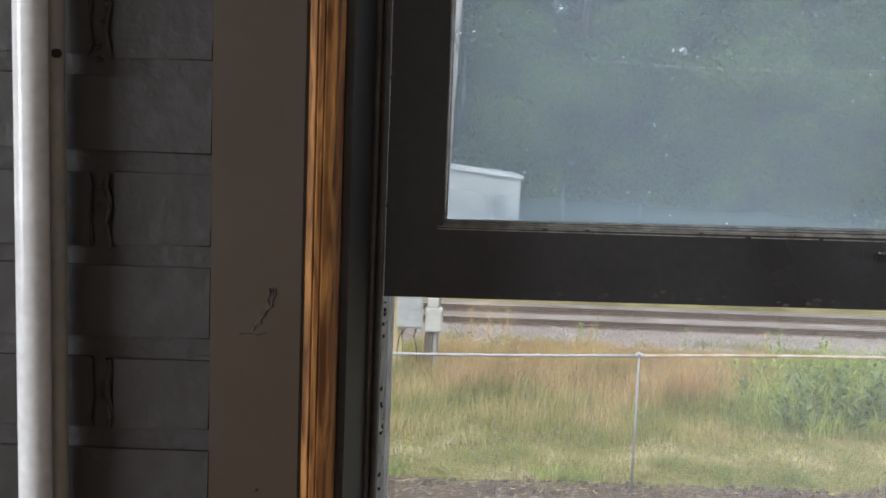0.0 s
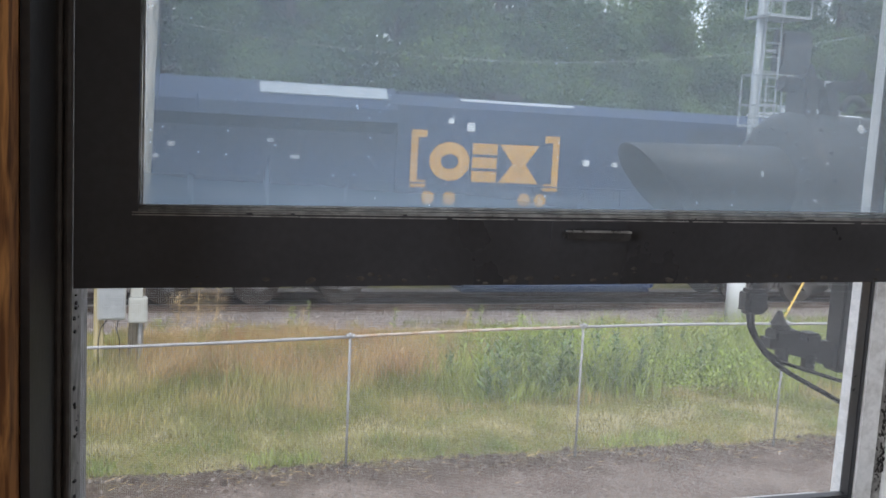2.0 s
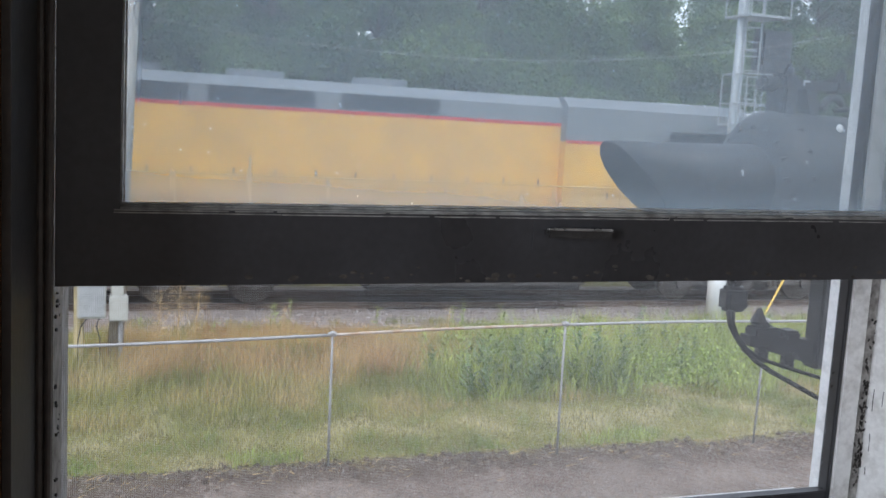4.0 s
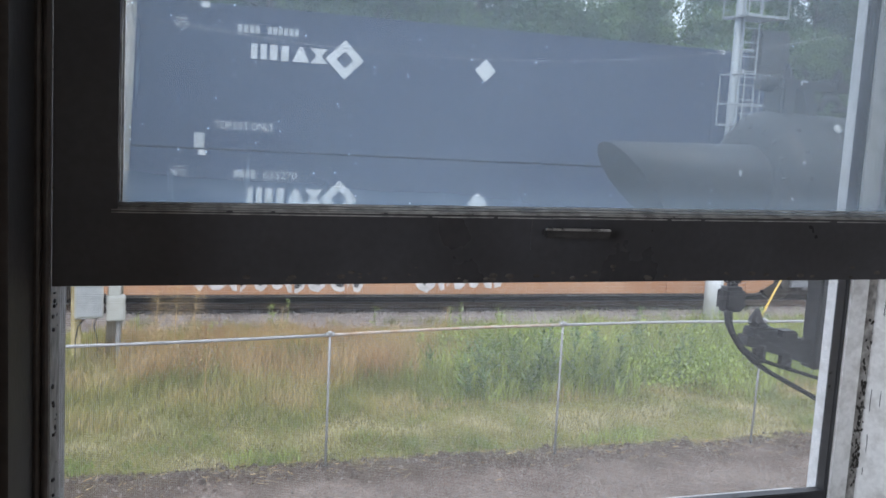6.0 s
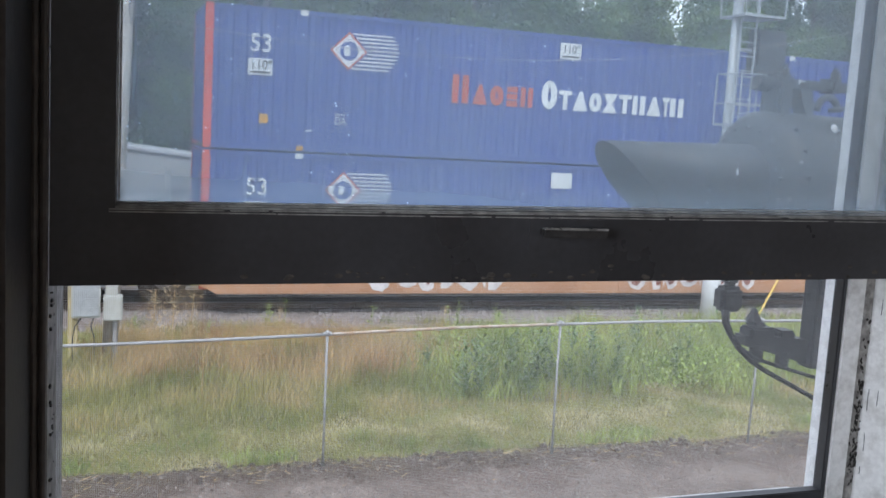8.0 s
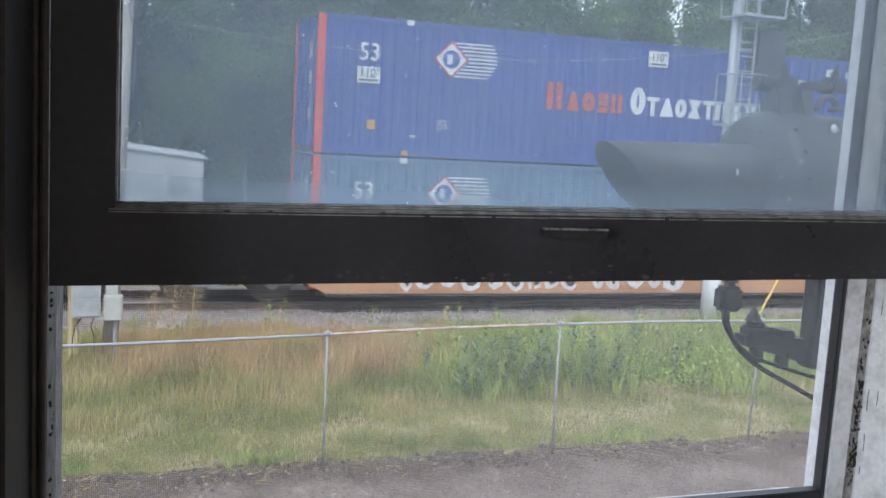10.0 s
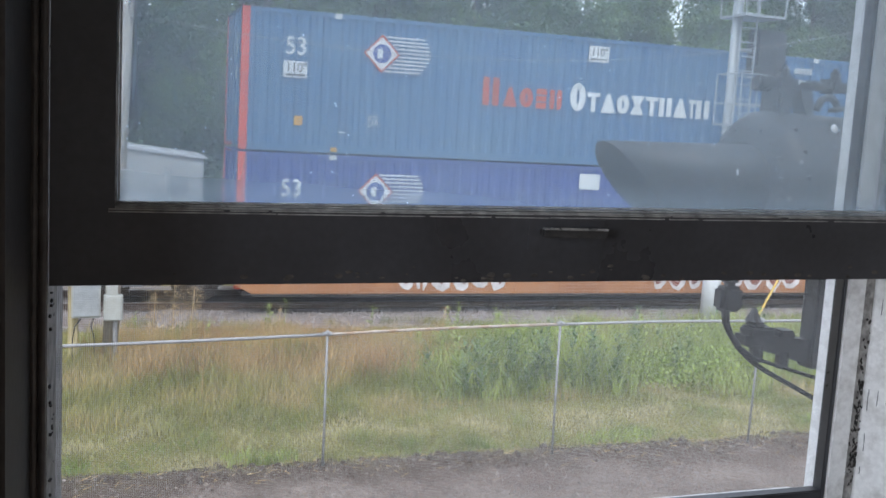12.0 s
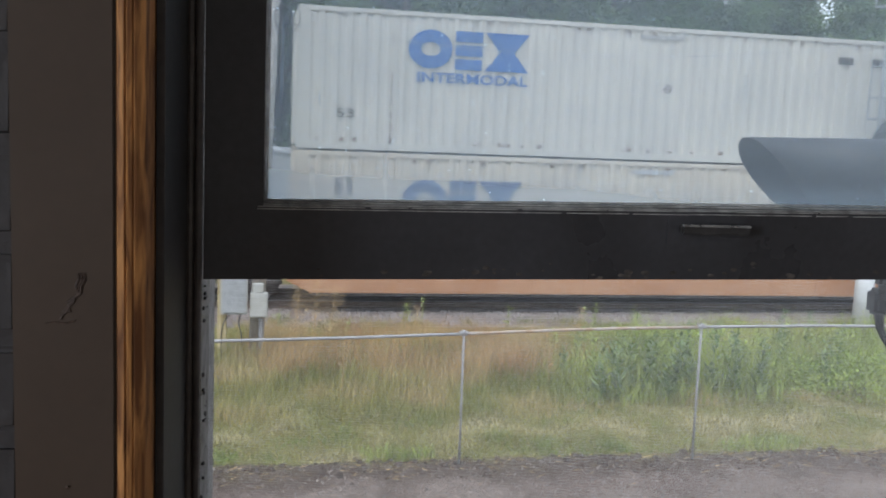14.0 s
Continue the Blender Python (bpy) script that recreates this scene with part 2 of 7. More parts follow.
SIGNAL_BLACK = mat("weathered_black_paint", (0.034, 0.036, 0.040), 0.5, var=0.2, scale=14, fine=90, bump=0.15, color2=(0.055, 0.056, 0.058), patch=0.42)
RUBBER = mat("black_rubber", (0.025, 0.025, 0.027), 0.6, var=0.1)
MAST_PAINT = mat("aluminium_mast_paint", (0.42, 0.44, 0.45), 0.5, 0.15, var=0.12, scale=8, fine=60)
CABINET_GREY = mat("weathered_cabinet_paint", (0.47, 0.48, 0.45), 0.55, var=0.1, scale=9, fine=60, color2=(0.40, 0.40, 0.36))
WHITE_STEEL = mat("white_steel_paint", (0.60, 0.62, 0.62), 0.5, var=0.06, scale=4, fine=40)
POLE_WOOD = wood_mat("weathered_pole_wood", (0.30, 0.27, 0.24), (0.5, 0.46, 0.4), 5)
YELLOW_PAINT = mat("yellow_guy_guard", (0.62, 0.42, 0.07), 0.5, var=0.08)
STEEL_RAIL = mat("rail_steel", (0.20, 0.15, 0.12), 0.6, 0.5, var=0.2, scale=6, fine=60)
RAIL_TOP = mat("polished_rail_head", (0.5, 0.48, 0.46), 0.3, 0.9, var=0.08)
TIE_WOOD = mat("creosoted_tie", (0.085, 0.065, 0.052), 0.9, var=0.25, scale=5, fine=40)

# ---------------------------------------------------------------- mesh tools


def part(name, bm, material, parent=None, label=""):
    """Links a bmesh as one mesh object under a thing or a part."""
    me = bpy.data.meshes.new(name)
    bmesh.ops.recalc_face_normals(bm, faces=bm.faces)
    bm.to_mesh(me)
    bm.free()
    if material:
        me.materials.append(material)
    ob = new(name, me)
    ob.parent = parent
    if label:
        ob["label"] = label
    return ob


def pydata(name, verts, faces, material, parent=None, smooth=False):
    me = bpy.data.meshes.new(name)
    me.from_pydata(verts, [], faces)
    me.materials.append(material)
    if smooth:
        me.polygons.foreach_set("use_smooth", [True] * len(me.polygons))
    ob = new(name, me)
    ob.parent = parent
    return ob


def thing(name, m, label, category, group="", kind=""):
    ob = new(name)
    ob.matrix_world = m
    ob.empty_display_size = 0.1
    return tagged(ob, label, category, group, kind)


def box(bm, x0, x1, y0, y1, z0, z1, bevel=0.0):
    g = bmesh.ops.create_cube(bm, size=1)["verts"]
    for v in g:
        v.co = Vector((x0 + (v.co.x + 0.5) * (x1 - x0), y0 + (v.co.y + 0.5) * (y1 - y0), z0 + (v.co.z + 0.5) * (z1 - z0)))
    if bevel:
        es = list({e for v in g for e in v.link_edges})
        bmesh.ops.bevel(bm, geom=es, offset=bevel, segments=2, affect="EDGES")
    return bm


def boxes(*rows, bevel=0.0):
    bm = bmesh.new()
    for r in rows:
        box(bm, *r, bevel=bevel)
    return bm


def tube(bm, a, b, r, seg=12, r2=None, cap=True):
    a, b = Vector(a), Vector(b)
    d = b - a
    q = d.to_track_quat("Z", "Y").to_matrix().to_4x4()
    bmesh.ops.create_cone(bm, cap_ends=cap, segments=seg, radius1=r, radius2=r if r2 is None else r2, depth=d.length,
                          matrix=Matrix.Translation((a + b) / 2) @ q)
    return bm


def tubes(rows, r, seg=8):
    bm = bmesh.new()
    for a, b in rows:
        tube(bm, a, b, r, seg)
    return bm


def path_tube(bm, pts, r, seg=8):
    """A round cable through the points."""
    rings = []
    pts = [Vector(p) for p in pts]
    for i, p in enumerate(pts):
        d = (pts[min(i + 1, len(pts) - 1)] - pts[max(i - 1, 0)]).normalized()
        s = d.cross(Vector((0.12, 0.31, 0.94))).normalized()
        u = s.cross(d)
        rings.append([bm.verts.new(p + r * (math.cos(2 * math.pi * k / seg) * s + math.sin(2 * math.pi * k / seg) * u)) for k in range(seg)])
    for a, b in zip(rings, rings[1:]):
        for k in range(seg):
            bm.faces.new((a[k], a[(k + 1) % seg], b[(k + 1) % seg], b[k]))
    bm.faces.new(rings[0])
    bm.faces.new(rings[-1])
    return bm


def prism(bm, outline, axis, a, b):
    """Extrudes an outline along an axis. The outline's two coordinates are the other two axes in order."""
    def at(p, w):
        c = list(p)
        c.insert("xyz".index(axis), w)
        return bm.verts.new(c)
    lo, hi = [at(p, a) for p in outline], [at(p, b) for p in outline]
    n = len(outline)
    for i in range(n):
        bm.faces.new((lo[i], lo[(i + 1) % n], hi[(i + 1) % n], hi[i]))
    bm.faces.new(lo)
    bm.faces.new(hi)
    return bm


def smooth(ob):
    ob.data.polygons.foreach_set("use_smooth", [True] * len(ob.data.polygons))
    return ob


def words(text, x, y, z, height, material, parent, name="lettering", bold=0.0, width=None):
    """Raised lettering that faces -y, its lower left corner at x, z."""
    cu = bpy.data.curves.new(name, "FONT")
    cu.body, cu.size, cu.extrude, cu.offset = text, height / 0.7, 0.002, bold
    cu.resolution_u = 3
    tmp = new(name, cu)
    me = bpy.data.meshes.new_from_object(tmp.evaluated_get(bpy.context.evaluated_depsgraph_get()))
    bpy.data.objects.remove(tmp)
    w = max(v.co.x for v in me.vertices) - min(v.co.x for v in me.vertices)
    sx = width / w if width else 1.0
    me.transform(Matrix.Translation((x, y, z)) @ Matrix.Rotation(radians(90), 4, "X") @ Matrix.Diagonal((sx, 1, 1, 1)))
    me.materials.clear()
    me.materials.append(material)
    ob = new(name, me)
    ob.parent = parent
    return ob

# ---------------------------------------------------------------- room
SILL_Z, HEAD_Z = 3.36, 4.75
wall = tagged(part("wall_north", boxes((-3.0, -0.075, 0.75, 1.06, 2.3, 5.3), (0.99, 3.2, 0.75, 1.06, 2.3, 5.3),
                                       (-0.075, 0.99, 0.75, 1.06, 2.3, SILL_Z), (-0.075, 0.99, 0.75, 1.06, HEAD_Z, 5.3)), MORTAR),
              "painted grey brick wall round the window", "wall", kind="structure")
tagged(part("wall_west", boxes((-3.2, -3.0, -3.9, -2.4, 2.3, 5.3), (-3.2, -3.0, -0.4, 1.06, 2.3, 5.3), (-3.2, -3.0, -2.4, -0.4, 2.3, 3.2), (-3.2, -3.0, -2.4, -0.4, 4.8, 5.3)), PLASTER),
       "plain plastered wall with a second window opening", "wall", kind="structure")
w2 = thing("window_2", pose(-3.1, -1.4, 4.0), "plain white window frame in the side wall", "window", kind="structure")
part("window_frame", boxes((-0.04, 0.04, -1.0, -0.94, -0.8, 0.8), (-0.04, 0.04, 0.94, 1.0, -0.8, 0.8), (-0.04, 0.04, -0.94, 0.94, -0.8, -0.74), (-0.04, 0.04, -0.94, 0.94, 0.74, 0.8)), WHITE_PEEL, w2)
for nm, b in (("wall_south", (-3.0, 3.2, -3.9, -3.7, 2.3, 5.3)), ("wall_east", (3.2, 3.4, -3.9, 1.06, 2.3, 5.3))):
    tagged(part(nm, boxes(b), PLASTER), "plain plastered room wall", "wall", kind="structure")
tagged(part("floor", boxes((-3.0, 3.2, -3.7, 0.75, 2.2, 2.3)), FLOORBOARD), "worn wooden floor of the room", "floor", kind="structure")
tagged(part("ceiling", boxes((-3.2, 3.4, -3.9, 1.06, 5.3, 5.4)), PLASTER), "plain plastered ceiling", "ceiling", kind="structure")


# ---------------------------------------------------------------- window
def build_window():
    win = thing("window_1", pose(0, 0, 0), "old wooden sash window with its lower sash pushed up", "window", kind="structure")
    # casing board with its edge stripped to bare wood
    part("casing", boxes((-0.1675, -0.0965, 0.716, 0.7495, 2.9, 4.9), bevel=0.002), BROWN_PAINT, win, "brown painted casing board with chipped marks")
    bm = bmesh.new()
    edge = [(-0.0985, 0.719), (-0.0975, 0.716), (-0.0935, 0.7155), (-0.0925, 0.7172), (-0.0915, 0.7158), (-0.0885, 0.7165), (-0.0878, 0.7182),
            (-0.0868, 0.7172), (-0.0800, 0.7205), (-0.0752, 0.729), (-0.0745, 0.7495), (-0.0985, 0.7495)]
    edge = [(-0.0965 + (px + 0.0985) * 1.09, py) for px, py in edge]
    prism(bm, edge, "z", 2.9, 4.9)
    part("casing_edge", bm, BARE_WOOD, win, "moulded edge worn to orange bare wood")
    # chips in the paint of the board
    bm = bmesh.new()
    for dx in (0.0, 0.0021, -0.0019):
        path_tube(bm, [(-0.1205 + dx, 0.7163, 3.7265), (-0.1198 + dx, 0.7162, 3.722), (-0.1225 + dx, 0.7163, 3.7165), (-0.1215 + dx * 0.5, 0.7162, 3.712), (-0.1275 - dx, 0.7163, 3.7055), (-0.1305 + dx, 0.7162, 3.6985), (-0.1345, 0.7163, 3.6945 + dx)], 0.0012, 6)
    path_tube(bm, [(-0.1445, 0.7162, 3.6895), (-0.138, 0.7162, 3.6905), (-0.131, 0.7162, 3.6895), (-0.1245, 0.7162, 3.6915)], 0.0008, 6)
    for x, z in ((-0.131, 3.566), (-0.146, 3.552)):
        tube(bm, (x - 0.001, 0.7155, z), (x + 0.001, 0.7155, z + 0.001), 0.0011, 6)
    part("gouge", bm, mat("scraped_brown_paint", (0.098, 0.064, 0.047), 0.6, var=0.25, scale=150, fine=300), win, "scraped mark in the casing paint")
    # jambs, stops and parting strips
    bm = bmesh.new()
    prism(bm, [(-0.0701, 0.731), (-0.064, 0.731), (-0.054, 0.842), (-0.054, 0.895), (-0.0701, 0.895)], "z", 3.0, HEAD_Z)
    part("stop", bm, STOP_PAINT, win)
    bm = bmesh.new()
    for x in (-0.0525, -0.0455):
        tube(bm, (x, 0.838, 3.0), (x, 0.838, HEAD_Z), 0.0032, 8)
    box(bm, -0.0535, -0.042, 0.839, 0.846, 3.0, HEAD_Z)
    # dark paint lightened to stand in for the upright highlights on the strip
    part("parting_strip", bm, mat("highlit_dark_paint", (0.16, 0.146, 0.135), 0.45, var=0.2, scale=20, fine=120), win)
    bm = bmesh.new()
    prism(bm, [(-0.075, 0.896), (-0.0488, 0.896), (-0.0384, 1.06), (-0.075, 1.06)], "z", SILL_Z, HEAD_Z)
    part("jamb", bm, JAMB_DIRTY, win, "dirty flaking grey jamb")
    bm = bmesh.new()
    prism(bm, [(0.8995, 1.004), (0.8995, 0.987), (0.9005, 0.984), (0.9260, 0.984), (0.9290, 0.991), (0.9440, 0.991), (0.9440, 1.004)], "z", SILL_Z, HEAD_Z)
    part("blind_stop", bm, WHITE_PEEL, win, "peeling white painted stop")
    bm = bmesh.new()
    prism(bm, [(0.9455, 1.06), (0.9455, 0.986), (0.962, 0.955), (0.978, 0.90), (0.978, 0.75), (0.99, 0.75), (0.99, 1.06)], "z", SILL_Z, HEAD_Z)
    part("jamb", bm, WHITE_PEEL, win, "peeling white painted jamb")
    part("dirty_groove", boxes((0.9292, 0.9440, 0.9885, 0.9908, SILL_Z, HEAD_Z)), mat("dirty_worn_white", (0.50, 0.48, 0.45), 0.8, var=0.25, scale=70, fine=220, bump=0.5, color2=(0.16, 0.15, 0.14), patch=0.46), win, "grimy groove between stop and jamb")
    # ragged paint edges
    rnd = random.Random(4)
    bm = bmesh.new()
    for i in range(-60, 60):
        z = rnd.gauss(3.48, 0.06) if i < 40 else rnd.uniform(3.4, 4.1)
        s = rnd.uniform(0.001, 0.0036) if i < 40 else rnd.uniform(0.0006, 0.002)
        bmesh.ops.create_uvsphere(bm, u_segments=6, v_segments=4, radius=1,
                                  matrix=Matrix.Translation((0.9390 + (rnd.gauss(0, 0.0030) if i < 40 else rnd.uniform(0.0035, 0.0055)), 0.9880, z)) @ Matrix.Rotation(rnd.uniform(-0.7, 0.7), 4, "Y") @ Matrix.Diagonal((s * rnd.uniform(0.25, 0.7), 0.0008, s * rnd.uniform(0.7, 1.7), 1)))
    for i in range(150):
        z = rnd.uniform(3.38, 4.15)
        s = rnd.uniform(0.0008, 0.0030)
        bmesh.ops.create_uvsphere(bm, u_segments=6, v_segments=4, radius=1,
                                  matrix=Matrix.Translation((-0.0440, 0.972 + rnd.uniform(-0.06, 0.06), z)) @ Matrix.Diagonal((0.0015, s * 1.6, s * 0.8, 1)))
    part("peeled_patch", bm, CHIPPED, win, "bare dark wood where the paint has flaked off")
    bm = bmesh.new()
    for i in range(26):
        q, z, n = rnd.random(), rnd.uniform(3.40, 4.2), rnd.uniform(0.006, 0.03)
        px, py = 0.9455 + 0.0165 * q, 0.986 - 0.031 * q
        path_tube(bm, [(px, py, z), (px + rnd.uniform(-0.0006, 0.0006), py, z + n * 0.5), (px + rnd.uniform(-0.001, 0.001), py, z + n)], 0.0005, 5)
    part("crack", bm, CHIPPED, win, "fine dark cracks in the white paint")
    part("sill", boxes((-0.075, 0.99, 0.755, 1.005, SILL_Z - 0.04, SILL_Z + 0.012)), DARK_PAINT, win)
    part("outer_casing", boxes((0.901, 0.9440, 1.006, 1.029, SILL_Z, HEAD_Z), (-0.07, 0.901, 1.006, 1.058, SILL_Z - 0.03, SILL_Z + 0.0205)), WHITE_PEEL, win, "white outer casing behind the screen")
    # lower sash, pushed up, a little out of square
    sash = part("sash", sash_body(), DARK_PAINT, win, "black-brown sash with a chipped bottom rail")
    bm = bmesh.new()
    for k, (dz, yy) in enumerate(((0.0, 0.852), (0.0017, 0.8555), (0.0034, 0.859))):
        bm2 = [(0.007, 3.7653 + dz), (0.905, 3.7760 + 1.7 * dz), (0.905, 3.7774 + 1.7 * dz), (0.007, 3.7667 + dz)]
        prism(bm, bm2, "y", yy, 0.8655)
    for k in range(3):
        box(bm, 0.0070 + 0.0022 * k, 0.0086 + 0.0022 * k, 0.853 + 0.0035 * k, 0.8655, 3.768, HEAD_Z - 0.06)
    # worn ridges along the top of the rail, broken where the paint has chipped away
    for drop_a, drop_b, thick in ((0.0002, 0.0000, 0.0010), (0.0024, 0.0037, 0.0009)):
        xa = 0.004
        while xa < 0.90:
            xb = min(0.905, xa + rnd.uniform(0.03, 0.16))
            za, zb = (3.7652 + 0.0108 * (q - 0.009) / 0.906 - drop_a - (drop_b - drop_a) * q / 0.9 + rnd.uniform(-0.0003, 0.0003) for q in (xa, xb))
            prism(bm, [(xa, za - thick), (xb, zb - thick), (xb, zb), (xa, za)], "y", 0.8488, 0.8508)
            xa = xb + (rnd.uniform(0.0005, 0.006) if xa < 0.5 else rnd.uniform(0.002, 0.012))
    part("glazing_bead", bm, mat("bead_grey_paint", (0.46, 0.45, 0.43), 0.5, var=0.25, scale=60, fine=200, color2=(0.12, 0.115, 0.11), patch=0.42), sash, "worn grey glazing bead")
    pane = part("pane", boxes((0.0, 0.892, 0.0, 0.003, 0.0, 0.95)), dusty_glass("dusty_window_glass", 0.118, 0.15, (0.75, 0.88, 1.0)), sash, "dusty speckled window glass")
    pane.location = (0.009, 0.867, 3.767)
    pane.visible_shadow = False
    # sash lift
    lift = part("sash_lift", boxes((0.386, 0.468, 0.8485, 0.8498, 3.7345, 3.7660), bevel=0.0005), DARK_PAINT, sash)
    bm = boxes((0.3965, 0.4675, 0.838, 0.8440, 3.7482, 3.7575), (0.3965, 0.4005, 0.8440, 0.8485, 3.7492, 3.7575), (0.4635, 0.4675, 0.8440, 0.8485, 3.7492, 3.7575), bevel=0.0019)
    bar = part("handle", bm, mat("black_iron", (0.085, 0.082, 0.08), 0.4, 0.3, var=0.2, scale=60, fine=200), lift, "black iron bar of the sash lift")
    # highlight along the top of the dark bar, added as a pale strip
    part("glint_edge", boxes((0.3975, 0.4665, 0.8372, 0.8425, 3.7560, 3.7580), bevel=0.0006), HANDLE_GLINT, bar, "bright strip standing for the glint on the bar")
    # chips along the bottom of the rail
    bm = bmesh.new()
    for i in range(46):
        x = rnd.uniform(0.05, 0.86)
        s = rnd.uniform(0.001, 0.0042)
        z = 3.7020 + 0.0087 * x + abs(rnd.gauss(0, 0.005))
        bmesh.ops.create_uvsphere(bm, u_segments=6, v_segments=4, radius=1, matrix=Matrix.Translation((x, 0.850, z)) @ Matrix.Diagonal((s * 1.3, 0.0006, s * 0.6, 1)))
    part("chip", bm, mat("pale_chips", (0.13, 0.115, 0.10), 0.7, var=0.3, scale=80, fine=200), sash)
    # insect screen
    scr = part("insect_screen", boxes((0.8922, 0.8985, 0.986, 1.004, SILL_Z + 0.013, HEAD_Z), (-0.042, 0.8922, 0.986, 1.004, SILL_Z + 0.013, 3.404), bevel=0.0015), DARK_PAINT, win, "dark wooden insect screen frame")
    verts, faces = [], []
    pitch, w = 0.0018, 0.000115
    x0, x1, z0, z1, y = -0.0418, 0.8922, 3.404, 4.42, 1.0
    nx, nz = int((x1 - x0) / pitch), int((z1 - z0) / pitch)
    for i in range(nx):
        x = x0 + (i + 0.5) * pitch
        k = len(verts)
        verts += [(x + w * a, y + w * b, z) for z in (z0, z1) for a, b in ((-1, 0), (0, -1), (1, 0), (0, 1))]
        faces += [(k + j, k + (j + 1) % 4, k + 4 + (j + 1) % 4, k + 4 + j) for j in range(4)]
    for i in range(nz):
        z = z0 + (i + 0.5) * pitch
        k = len(verts)
        verts += [(x, y + 0.0002 + w * a, z + w * b) for x in (x0, x1) for a, b in ((-1, 0), (0, -1), (1, 0), (0, 1))]
        faces += [(k + j, k + (j + 1) % 4, k + 4 + (j + 1) % 4, k + 4 + j) for j in range(4)]
    tagged(pydata("screen_mesh", verts, faces, SCREEN_WIRE, scr), kind="stuff")
    return win


def sash_body():
    """Stile and bottom rail of the sash; the rail rises a little to one side."""
    bm = bmesh.new()
    prism(bm, [(-0.0415, 3.6996), (0.915, 3.7084), (0.915, 3.7760), (0.009, 3.7652), (0.008, HEAD_Z - 0.005), (-0.0415, HEAD_Z - 0.005)], "y", 0.850, 0.888)
    return bm


build_window()


def build_pipe():
    p = thing("wall_pipe", pose(0, 0, 0), "white painted conduit running up the brick wall", "pipe")
    smooth(part("conduit", tube(bmesh.new(), (-0.3000, 0.715, 2.3), (-0.3000, 0.715, 5.3), 0.0124, 24, cap=False), PIPE_WHITE, p))
    smooth(part("conduit", tube(bmesh.new(), (-0.2895, 0.733, 2.3), (-0.2895, 0.733, 5.3), 0.0078, 20, cap=False), PIPE_BEIGE, p, "thinner beige conduit behind the white one"))
    part("paint_chip", boxes((-0.2885, -0.2815, 0.7235, 0.7275, 3.892, 3.8985), bevel=0.0012), CHIPPED, p)


build_pipe()


# ---------------------------------------------------------------- ground
def ground_z(x, y):
    """Height of the ground: the yard, the grass bank that falls to the track, the land behind."""
    k = min(max((y - 13.2) / 4.8, 0), 1)
    z = -0.42 * k * k * (3 - 2 * k)
    lump = 0.05 * noise.noise(Vector((x * 0.6, y * 0.6, 0))) + 0.02 * noise.noise(Vector((x * 2.3, y * 2.3, 3)))
    if y < 10.4:
        lump *= 0.5
    edge = math.exp(-((y - 10.0) / 0.35) ** 2) * 0.07
    return z + (lump + edge if 6 < y < 18.3 else 0.0)


